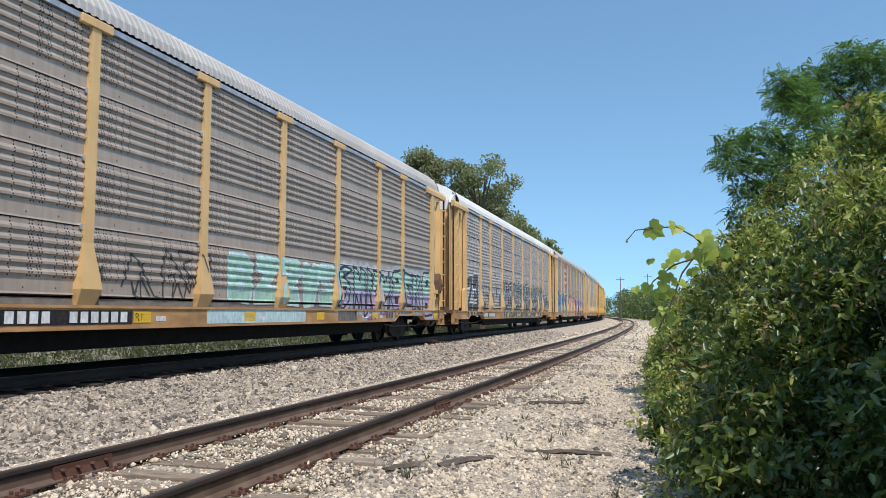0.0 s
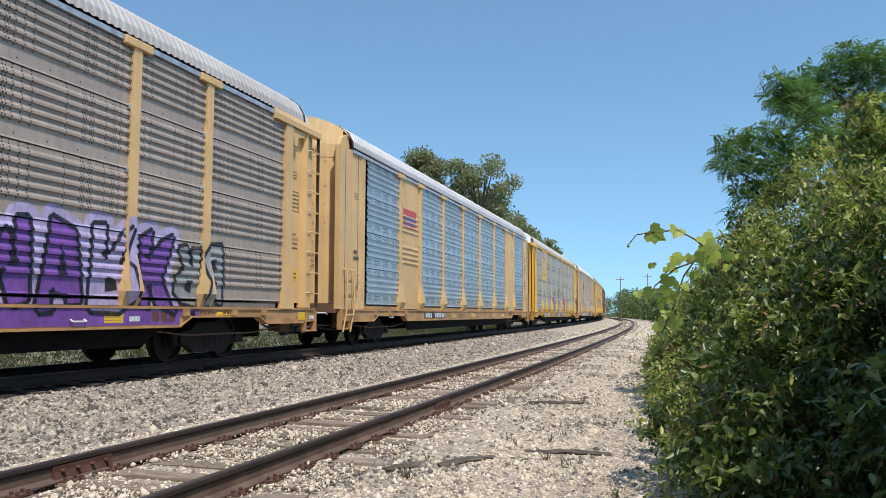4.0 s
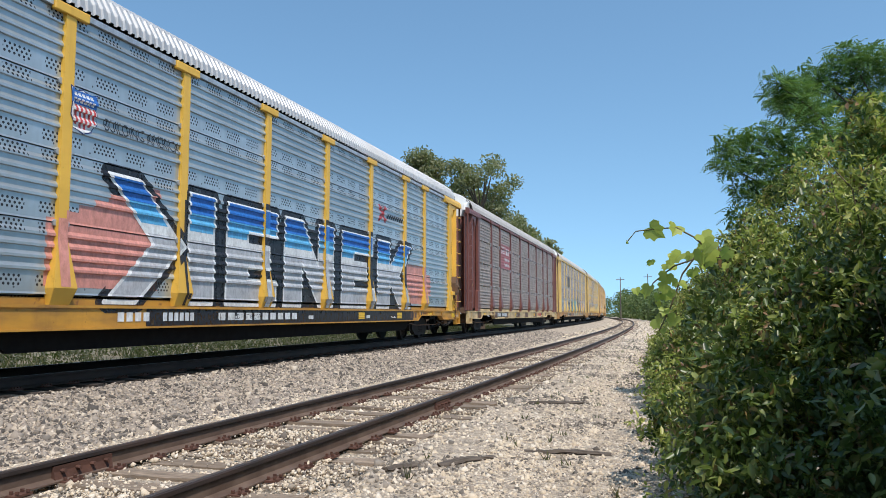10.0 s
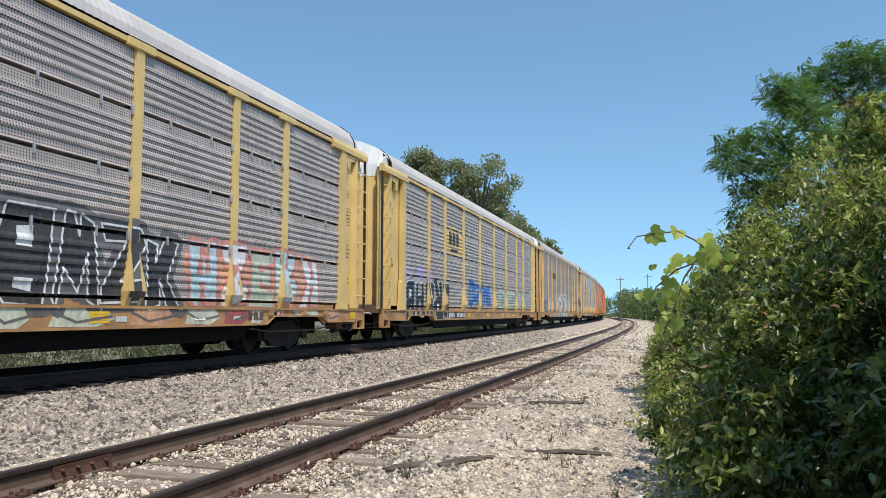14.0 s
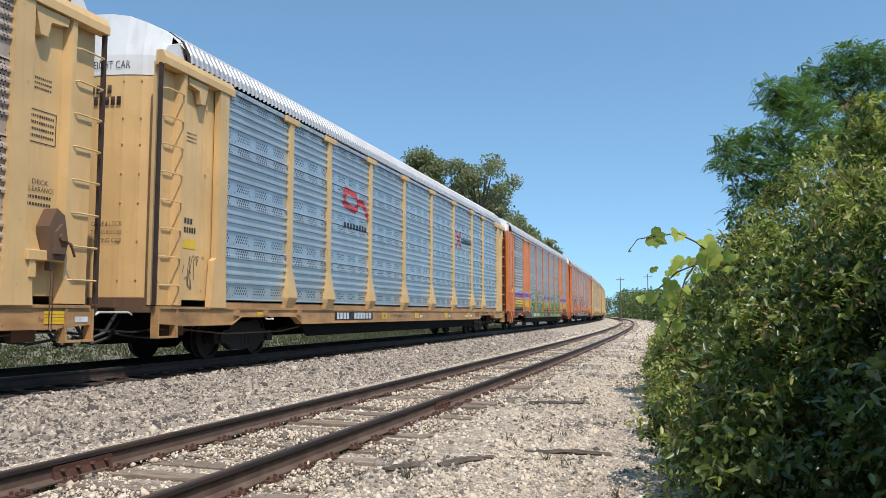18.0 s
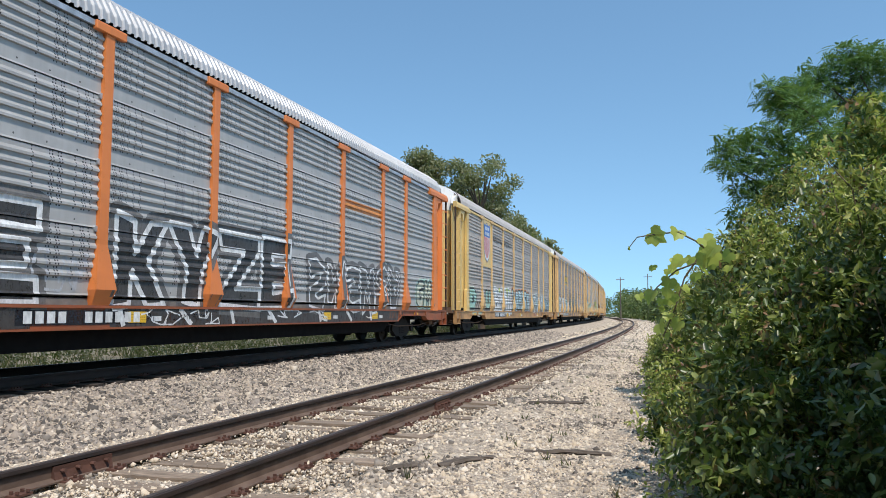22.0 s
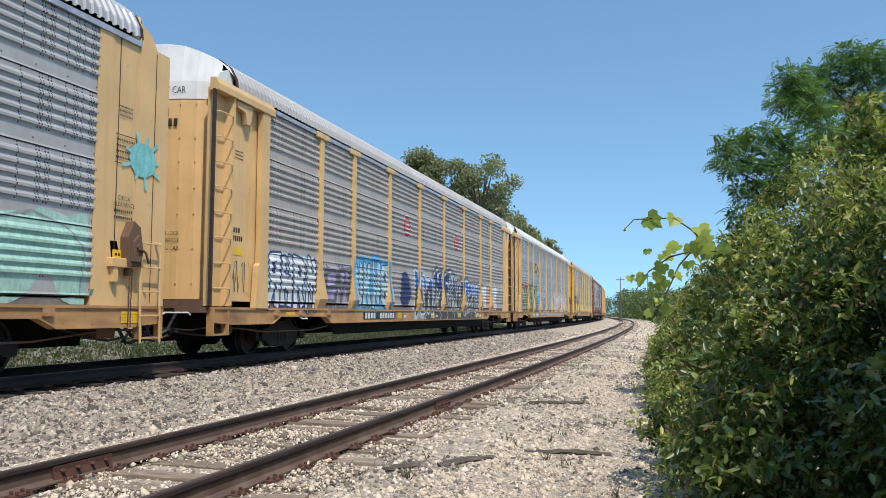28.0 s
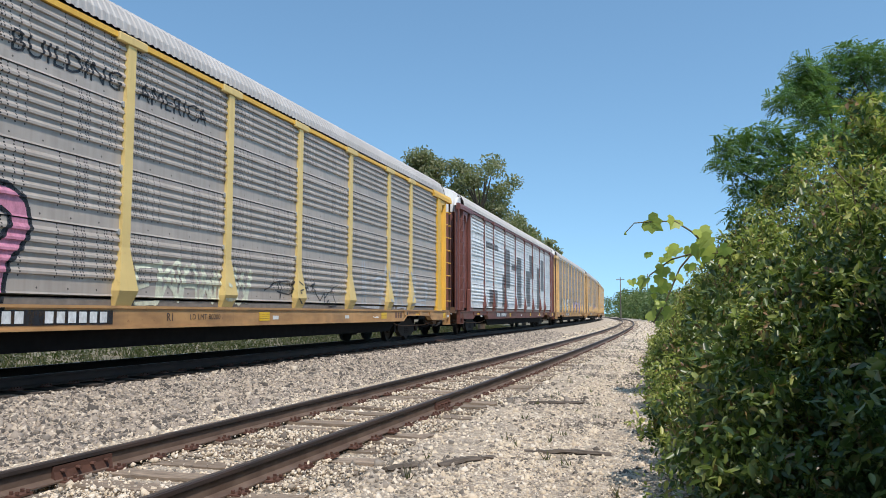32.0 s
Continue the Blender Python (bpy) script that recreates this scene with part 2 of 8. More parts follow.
def rod(bm, a, b, r, n=6, r2=None):
    a, b = Vector(a), Vector(b)
    q = (b - a).to_track_quat("Z", "Y")
    ring = [Vector((math.cos(2 * math.pi * i / n), math.sin(2 * math.pi * i / n), 0)) for i in range(n)]
    va = [bm.verts.new(a + q @ (p * r)) for p in ring]
    vb = [bm.verts.new(b + q @ (p * (r if r2 is None else r2))) for p in ring]
    bm.faces.new(va[::-1])
    bm.faces.new(vb)
    for i in range(n):
        j = (i + 1) % n
        bm.faces.new((va[i], va[j], vb[j], vb[i]))
    return bm


def tube(bm, pts, r, n=6):
    for a, b in zip(pts[:-1], pts[1:]):
        rod(bm, a, b, r, n)
    return bm


def to_mesh(bm, name, mat, smooth=False):
    bmesh.ops.recalc_face_normals(bm, faces=bm.faces)
    me = bpy.data.meshes.new(name)
    bm.to_mesh(me)
    bm.free()
    me.materials.append(mat)
    if smooth:
        me.polygons.foreach_set("use_smooth", [True] * len(me.polygons))
    return me


CACHE = {}


def part(name, bm, mat, parent, label="", m=None, smooth=False):
    ob = new(name, to_mesh(bm, name, mat, smooth))
    ob.parent = parent
    if m is not None:
        ob.matrix_basis = m
    if label:
        tagged(ob, label)
    return ob


def shared(key, name, build, mat, parent, label="", m=None, smooth=False):
    """A part whose mesh is built once and then shared by all alike."""
    k = (key, mat.name)
    if k not in CACHE:
        CACHE[k] = to_mesh(build(bmesh.new()), name, mat, smooth)
    ob = new(name, CACHE[k])
    ob.parent = parent
    if m is not None:
        ob.matrix_basis = m
    if label:
        tagged(ob, label)
    return ob


def raw(name, verts, faces, mat):
    me = bpy.data.meshes.new(name)
    me.from_pydata(verts, [], faces)
    me.materials.append(mat)
    return me


# ---------------------------------------------------------------- plan of the tracks
R_MAIN, R_SIDE = 1857.0, 1503.0
C_MAIN = Vector((-9.70 - R_MAIN, 0.0))
PSI = -0.00683
C_SIDE = Vector((-4.02, 0.0)) + R_SIDE * Vector((-math.cos(PSI), -math.sin(PSI)))
Z_MAIN, Z_SIDE = 0.43, 0.17


def on_main(s, u, z=0.0):
    a = s / R_MAIN
    return Vector((C_MAIN.x + (R_MAIN + u) * math.cos(a), C_MAIN.y + (R_MAIN + u) * math.sin(a), z))


def on_side(s, u, z=0.0):
    a = s / R_SIDE + PSI
    return Vector((C_SIDE.x + (R_SIDE + u) * math.cos(a), C_SIDE.y + (R_SIDE + u) * math.sin(a), z))


def smooth01(v):
    v = np.clip(v, 0, 1)
    return v * v * (3 - 2 * v)


def ground_z(x, y):
    x, y = np.asarray(x, float), np.asarray(y, float)
    um = np.hypot(x - C_MAIN.x, y - C_MAIN.y) - R_MAIN
    us = np.hypot(x - C_SIDE.x, y - C_SIDE.y) - R_SIDE
    z = np.where(us > 1.3, -0.045 - 0.11 * smooth01((us - 1.3) / 1.8), -0.045)
    mound = np.interp(np.abs(um), [0, 1.5, 3.3, 5.0], [0.215, 0.20, -0.06, -0.3])
    z = np.where(um < 0, np.maximum(mound, -0.25), np.maximum(mound, z))
    z = z + 0.018 * np.sin(x * 2.1 + 1.3 * np.sin(y * 0.9)) * np.sin(y * 1.7 + x) * (us > 1.6)
    return z


def build_ground():
    u = np.concatenate([-np.geomspace(30, 1500, 12)[::-1], np.arange(-28, -6, 2.0), np.arange(-6, 14, 0.25), np.arange(14, 40, 3), np.geomspace(42, 2500, 14)])
    s = np.concatenate([[-400, -200, -100, -50, -25], np.arange(-12, 40, 0.5), np.arange(40, 120, 2), np.arange(120, 400, 10), np.geomspace(420, 2600, 14)])
    U, S = np.meshgrid(u, s)
    a = S / R_MAIN
    X = C_MAIN.x + (R_MAIN + U) * np.cos(a)
    Y = C_MAIN.y + (R_MAIN + U) * np.sin(a)
    Z = ground_z(X, Y)
    n, k = U.shape
    idx = np.arange(n * k).reshape(n, k)
    f = np.stack([idx[:-1, :-1], idx[:-1, 1:], idx[1:, 1:], idx[1:, :-1]], -1).reshape(-1, 4)
    me = raw("ground", np.stack([X, Y, Z], -1).reshape(-1, 3).tolist(), f.tolist(), M["ground"])
    me.materials.append(M["grass_ground"])
    uc = np.broadcast_to((u[:-1] + u[1:]) / 2, (n - 1, k - 1)).reshape(-1)
    me.polygons.foreach_set("material_index", ((uc < -4.5) | (uc > 13)).astype(int).tolist())
    me.polygons.foreach_set("use_smooth", [True] * len(me.polygons))
    return tagged(new("ground", me), "pale limestone gravel ground along two railway tracks", "ground", kind="structure")


ground = build_ground()

RAIL = [(-0.07, -0.17), (0.07, -0.17), (0.07, -0.158), (0.012, -0.135), (0.01, -0.045), (0.036, -0.035), (0.036, -0.006), (0.028, 0.0), (-0.028, 0.0), (-0.036, -0.006), (-0.036, -0.035), (-0.01, -0.045), (-0.012, -0.135), (-0.07, -0.158)]


def sweep_rail(on, u, z, stations):
    verts, faces, k = [], [], len(RAIL)
    for s in stations:
        verts += [tuple(on(s, u + p[0], z + p[1])) for p in RAIL]
    for i in range(len(stations) - 1):
        for j in range(k):
            a, b = i * k + j, i * k + (j + 1) % k
            faces.append((a, b, b + k, a + k))
    return verts, faces


def track(name, on, z, label, near, far_end, seed):
    rng = random.Random(seed)
    t = tagged(new(name), label, "railway track", kind="structure")
    st = [-40, -20, -10, -5] + [i * 2.0 for i in range(0, 30)] + [60 + i * 6.0 for i in range(0, 70)]
    for u in (-0.7525, 0.7525):
        v, f = sweep_rail(on, u, z, st)
        ob = new("rail", raw("rail", v, f, M["rail" if on is on_side else "rail_main"]))
        ob.parent = t
        bm = bmesh.new()
        for a, b in zip(st[:-1], st[1:]):
            q = [bm.verts.new(on(s, u + w, z + 0.0015)) for s, w in ((a, -0.022), (a, 0.022), (b, 0.022), (b, -0.022))]
            bm.faces.new(q)
        part("running_band", bm, M["railhead"], t)
    s, far = -6.0, bmesh.new()
    while s < far_end:
        w, ln, tilt = rng.uniform(0.20, 0.245), rng.uniform(2.5, 2.66), rng.uniform(-1.2, 1.2)
        p, q = on(s, 0), on(s + 1, 0)
        ang = math.degrees(math.atan2(q.y - p.y, q.x - p.x)) - 90
        m = pose(p.x + rng.uniform(-0.05, 0.05), p.y, z - 0.17 + rng.uniform(-0.02, 0.0), rng.uniform(-1, 1), rng.uniform(-0.4, 0.4), ang + tilt)
        if near[0] < s < near[1]:
            kind = rng.randrange(5)

            def build(bm, kind=kind):
                r2 = random.Random(kind + 40)
                cols = 7
                xs = [-1.29 + 2.58 * i / (cols - 1) for i in range(cols)]
                top = [[bm.verts.new((x + (r2.uniform(-0.03, 0.03) if i in (0, cols - 1) else 0), y + r2.uniform(-0.012, 0.012), r2.uniform(-0.014, 0.006))) for i, x in enumerate(xs)] for y in (-0.11, -0.04, 0.04, 0.11)]
                bot = [[bm.verts.new((x, y, -0.18)) for x in xs] for y in (-0.11, 0.11)]
                for j in range(3):
                    for i in range(cols - 1):
                        bm.faces.new((top[j][i], top[j][i + 1], top[j + 1][i + 1], top[j + 1][i]))
                for i in range(cols - 1):
                    bm.faces.new((bot[0][i], bot[0][i + 1], top[0][i + 1], top[0][i]))
                    bm.faces.new((top[3][i], top[3][i + 1], bot[1][i + 1], bot[1][i]))
                for i in (0, cols - 1):
                    bm.faces.new((bot[0][i], top[0][i], top[1][i], top[2][i], top[3][i], bot[1][i]))
                return bm
            shared(("tie", kind), "tie", build, M["tie" if on is on_side else "tie_main"], t, m=m)
            for u in (-0.7525, 0.7525):
                pm = pose(*on(s, u, z - 0.168), 0, 0, ang)
                shared("plate", "tie_plate", tie_plate, M["plate"], t, m=pm)
        else:
            for vv in ((-ln / 2, ln / 2),):
                bx = bmesh.new()
                box(bx, vv[0], vv[1], -w / 2, w / 2, -0.18, 0)
                bx.transform(m)
                me = bpy.data.meshes.new("x")
                bx.to_mesh(me)
                bx.free()
                far.from_mesh(me)
                bpy.data.meshes.remove(me)
        s += rng.uniform(0.49, 0.56)
    ob = part("far_ties", far, M["tie" if on is on_side else "tie_main"], t)
    tagged(ob, kind="stuff")
    return t


def tie_plate(bm):
    box(bm, -0.15, 0.15, -0.085, 0.085, -0.01, 0.008)
    for x in (-0.085, 0.085, -0.14, 0.14):
        for y in (-0.05, 0.05):
            box(bm, x - 0.011, x + 0.011, y - 0.009, y + 0.009, 0.012, 0.034)
    return bm


# ---------------------------------------------------------------- the rail cars
HALF, BODY = 1.49, 13.69          # half width at the sheets, half length
PANEL, SILL, EAVE, TOP = 12.02, 0.99, 5.25, 6.08
POSTS = (-9.07, -7.05, -4.32, -1.45, 1.45, 4.32, 7.17, 9.17)
FRONT = 11.8
EDGES = (-FRONT,) + POSTS + (PANEL,)
SHEET0, SHEETS = 1.13, 4
SHEET = (5.12 - SHEET0) / SHEETS


def profile(style):
    """Section of one side sheet: (height, depth), a seam below and pressed ribs above it."""
    if style == "perf":
        gap, ribs, deep, tail = 0.014, [0.27 + i * 0.142 for i in range(5)], 0.034, None
    elif style == "galv":
        gap, ribs, deep, tail = 0.014, [0.325 + i * 0.16 for i in range(4)], 0.034, None
    elif style == "gap":
        gap, ribs, deep, tail = 0.022, [0.27 + i * 0.15 for i in range(4)], 0.024, 0.04
    else:
        gap, ribs, deep, tail = 0.022, [0.17 + i * 0.135 for i in range(5)], 0.024, 0.04
    back = -0.2 if tail else -0.1
    pts = [(0.0, back), (gap, back), (gap + 0.001, 0.012), (gap + 0.03, 0.0)]
    for a in ribs:
        pts += [(a, 0.0), (a + 0.010, deep), (a + 0.045, deep), (a + 0.095, 0.0)]
    if tail:
        pts += [(SHEET - tail - 0.002, 0.0), (SHEET - tail, back)]
    return pts + [(SHEET, back if tail else 0.0)]


PROFILE = {k: profile(k) for k in ("perf", "galv", "gap", "seam")}
RELIEF = {}
for k_, p_ in PROFILE.items():
    zz_, xx_ = [], []
    for i_ in range(SHEETS):
        zz_ += [SHEET0 + i_ * SHEET + a for a, b in p_]
        xx_ += [b for a, b in p_]
    RELIEF[k_] = (np.array(zz_), np.array(xx_))


def sheet_builder(style, width):
    def build(bm):
        rows = [[bm.verts.new((x, y, z)) for y in (-width / 2, width / 2)] for z, x in PROFILE[style]]
        for a, b in zip(rows[:-1], rows[1:]):
            bm.faces.new((a[0], a[1], b[1], b[0]))
        return bm
    return build


def roof_builder(bm, rib=0.16, high=0.009):
    half = [(1.53, 5.26), (1.51, 5.42), (1.38, 5.66), (1.13, 5.84), (0.75, 6.00), (0.3, 6.07)]
    sec = half + [(0.0, TOP)] + [(-x, z) for x, z in half[::-1]]
    n = int(2 * 12.9 / rib)
    rows = []
    for i in range(n + 1):
        for d, lift in ((0.0, 0.0), (0.35, 0.0), (0.5, high), (0.85, high)):
            if i == n and d:
                break
            y = -12.9 + (i + d) * rib
            rows.append([bm.verts.new((x * (1 + lift * 0.6), y, z + lift)) for x, z in sec])
    for a, b in zip(rows[:-1], rows[1:]):
        for j in range(len(sec) - 1):
            bm.faces.new((a[j], a[j + 1], b[j + 1], b[j]))
    return bm


def roof_edge(bm, e):
    """Dark weather strip round the end of the roof sheets."""
    half = [(1.535, 5.26), (1.515, 5.42), (1.385, 5.665), (1.135, 5.85), (0.75, 6.01), (0.3, 6.08)]
    sec = half + [(0.0, TOP + 0.01)] + [(-x, z) for x, z in half[::-1]]
    rows = [[bm.verts.new((x * k, e * y, z + d)) for x, z in sec] for y, k, d in ((12.87, 0.99, -0.03), (12.87, 1.004, 0.012), (12.93, 1.004, 0.012), (12.93, 0.99, -0.03))]
    for a, b in zip(rows[:-1], rows[1:]):
        for j in range(len(sec) - 1):
            bm.faces.new((a[j], a[j + 1], b[j + 1], b[j]))
    return bm


def post_builder(h0=SILL - 0.01, foot=0.215, flare=True):
    """Side post; its foot widens, stands out and is cut back below."""
    def build(bm):
        w, out = 0.095, 1.645 if flare else 1.565
        if flare:
            levels = ((h0, foot * 0.82, 1.533), (h0 + 0.25, foot, out), (h0 + 0.92, w, 1.555), (EAVE - 0.16, w, 1.555))
        else:
            levels = ((h0, w * 1.3, out), (h0 + 0.5, w, 1.555), (EAVE - 0.16, w, 1.555))
        rings = [[bm.verts.new((x, y, z)) for x, y in ((1.475, -b), (d, -b), (d, b), (1.475, b))] for z, b, d in levels]
        for lo, hi in zip(rings[:-1], rings[1:]):
            for k in range(4):
                bm.faces.new((lo[k], lo[(k + 1) % 4], hi[(k + 1) % 4], hi[k]))
        bm.faces.new(rings[0][::-1])
        bm.faces.new(rings[-1])
        return bm
    return build


def cap_builder(bm):
    box(bm, 1.50, 1.585, -0.33, 0.33, EAVE - 0.17, EAVE - 0.03, 0.012)
    return bm


def ladder_zone(e):
    """Corner of the car: e is the end, +1 or -1."""
    def stile(bm):
        box(bm, 1.485, 1.545, e * 13.62, e * 13.67, 1.02, 5.05)
        return bm

    def inner(bm):
        prism(bm, [(1.38, e * 12.94), (1.56, e * 12.98), (1.56, e * 13.06), (1.38, e * 13.10)], 1.02, 5.03, "z")
        return bm

    def back(bm):
        box(bm, 1.34, 1.38, e * 13.10, e * 13.60, 1.02, 5.1)
        return bm

    def pocket(bm):
        box(bm, 1.36, 1.42, e * (12.30 if e > 0 else 11.9), e * 12.94, 1.12, 5.1)
        box(bm, 1.42, 1.435, e * 12.2, e * 12.24, 1.3, 5.0)
        for z in (1.9, 3.4, 4.6):
            box(bm, 1.42, 1.45, e * 12.18, e * 12.23, z, z + 0.25)
        return bm

    def frame_post(bm):
        k = 0.0 if e > 0 else -0.34
        prism(bm, [(e * (y + k), z) for y, z in ((11.95, SILL), (12.46, SILL), (12.38, 1.85), (12.30, 1.9), (12.30, 5.08), (12.0, 5.08), (12.0, 1.9))], 1.45, 1.575)
        return bm

    def header(bm):
        prism(bm, [(1.42, EAVE - 0.22), (1.60, EAVE - 0.22), (1.60, EAVE - 0.10), (1.54, EAVE + 0.02), (1.42, EAVE + 0.02)], e * 11.5, e * 13.66, "y")
        return bm

    def guide(bm):
        prism(bm, [(e * 12.32, EAVE - 0.24), (e * 12.92, EAVE - 0.24), (e * 12.9, EAVE - 0.36), (e * 12.6, EAVE - 0.4), (e * 12.55, EAVE - 0.62), (e * 12.42, EAVE - 0.62), (e * 12.36, EAVE - 0.4)], 1.44, 1.55)
        return bm
    return stile, inner, back, pocket, frame_post, header, guide


def rung_builder(e):
    def build(bm):
        tube(bm, [(1.47, e * 13.62, 0.0), (1.60, e * 13.55, 0), (1.60, e * 13.1, 0.0), (1.5, e * 13.02, 0.0)], 0.014, 5)
        return bm
    return build


def end_door(e):
    def build(bm):
        n = 10
        rows = []
        for z, k in ((1.15, 1.0), (4.95, 1.0)):
            rows.append([bm.verts.new((1.36 * math.sin(t), e * (13.05 + 0.55 * math.cos(t)), z)) for t in [(-1 + 2 * i / n) * 1.35 for i in range(n + 1)]])
        for i in range(n):
            bm.faces.new((rows[0][i], rows[0][i + 1], rows[1][i + 1], rows[1][i]))
        for i in range(1, n, 1):
            t = (-1 + 2 * i / n) * 1.35
            for z in (1.45, 2.1, 2.75, 3.25, 3.75, 4.2, 4.85):
                x, y = 1.36 * math.sin(t), e * (13.06 + 0.55 * math.cos(t))
                box(bm, x - 0.012, x + 0.012, y - 0.012, y + 0.012, z - 0.012, z + 0.012)
        return bm

    def cap(bm):
        n = 10
        ts = [(-1 + 2 * i / n) * 1.35 for i in range(n + 1)]
        rows = [[bm.verts.new((1.365 * math.sin(t), e * (13.06 + 0.55 * math.cos(t)), z)) for t in ts] for z in (4.95, 5.3)]
        def roof(x):
            return np.interp(abs(x), [0, .3, .75, 1.13, 1.37, 1.505], [6.10, 6.09, 6.02, 5.86, 5.68, 5.44])
        rows.append([bm.verts.new((1.365 * math.sin(t), e * (13.0 + 0.52 * math.cos(t)), float(roof(1.365 * math.sin(t))) - 0.02)) for t in ts])
        rows.append([bm.verts.new((1.51 * math.sin(t) / math.sin(1.35), e * 12.86, float(roof(1.51 * math.sin(t) / math.sin(1.35))))) for t in ts])
        for a, b in zip(rows[:-1], rows[1:]):
            for i in range(n):
                bm.faces.new((a[i], a[i + 1], b[i + 1], b[i]))
        return bm
    return build, cap


CUT0, CUT1, CUT_Z, SLOPE = 8.45, 11.35, 0.825, 0.32   # the sill is cut away over each truck


def sill_low():
    """Lower edge of the sill from end to end."""
    one = [(CUT0, 0.66), (CUT0 + SLOPE, CUT_Z), (CUT1 - SLOPE, CUT_Z), (CUT1, 0.68), (12.95, 0.68), (13.55, 0.72)]
    return [(-y, z) for y, z in one[::-1]] + one


def sill_builder(side):
    def build(bm):
        prism(bm, [(-13.55, SILL), *sill_low(), (13.55, SILL)], side * 1.40, side * 1.53)
        box(bm, side * 1.36, side * 1.555, -13.5, 13.5, SILL - 0.03, SILL + 0.012)
        low = sill_low()
        for (y0, z0), (y1, z1) in zip(low[1:-2], low[2:-1]):
            prism(bm, [(y0, z0 - 0.012), (y1, z1 - 0.012), (y1, z1 + 0.016), (y0, z0 + 0.016)], side * 1.40, side * 1.562)
        for y in (8.6, 10.1, 11.2):
            for e in (-1, 1):
                box(bm, side * 1.53, side * 1.575, e * y - 0.09, e * y + 0.09, CUT_Z + 0.02, SILL - 0.035)
        return bm
    return build


def wheel_builder(bm):
    n = 28
    prof = [(0.0, 0.80), (0.16, 0.80), (0.17, 0.745), (0.36, 0.735), (0.37, 0.79), (0.42, 0.79), (0.428, 0.69), (0.455, 0.68), (0.455, 0.66), (0.0, 0.66)]
    for sgn in (-1, 1):
        rows = [[bm.verts.new((sgn * x, r * math.cos(2 * math.pi * i / n), 0.42 + r * math.sin(2 * math.pi * i / n))) for i in range(n)] for r, x in prof[1:-1]]
        for a, b in zip(rows[:-1], rows[1:]):
            for i in range(n):
                j = (i + 1) % n
                bm.faces.new((a[i], a[j], b[j], b[i]))
        bm.faces.new(rows[0])
        bm.faces.new(rows[-1])
    rod(bm, (-0.95, 0, 0.42), (0.95, 0, 0.42), 0.075, 10)
    return bm


def frame_builder(side):
    def build(bm):
        poly = [(-1.15, 0.50), (-1.12, 0.30), (-0.72, 0.30), (-0.5, 0.16), (0.5, 0.16), (0.72, 0.30), (1.12, 0.30), (1.15, 0.50), (0.62, 0.58), (0.45, 0.72), (-0.45, 0.72), (-0.62, 0.58)]
        prism(bm, poly, side * 0.93, side * 1.07)
        for y in (-0.89, 0.89):
            rod(bm, (side * 0.95, y, 0.42), (side * 1.13, y, 0.42), 0.12, 10)
        return bm
    return build


def spring_builder(side):
    def build(bm):
        for y in (-0.16, 0.0, 0.16):
            for i in range(5):
                rod(bm, (side * 1.02, y, 0.26 + i * 0.055), (side * 1.02, y, 0.29 + i * 0.055), 0.075, 8)
        return bm
    return build


def underframe(bm):
    box(bm, -0.28, 0.28, -13.2, 13.2, 0.36, 0.92)
    for y in (-8, -6, -4, -2, 0, 2, 4, 6, 8):
        prism(bm, [(-1.4, 0.9), (1.4, 0.9), (1.4, 0.72), (0.3, 0.42), (-0.3, 0.42), (-1.4, 0.72)], y - 0.05, y + 0.05, "y")
    box(bm, -1.38, 1.38, -13.4, 13.4, 0.93, 0.985)
    prism(bm, [(-8.3, 0.70), (8.3, 0.70), (7.7, 0.36), (-7.7, 0.36)], 1.28, 1.36)
    rod(bm, (1.15, -3.0, 0.6), (1.15, -1.7, 0.6), 0.2, 12)
    box(bm, 0.95, 1.3, 1.2, 1.9, 0.45, 0.85)
    rod(bm, (1.2, -9, 0.55), (1.2, 8, 0.55), 0.025, 6)
    return bm


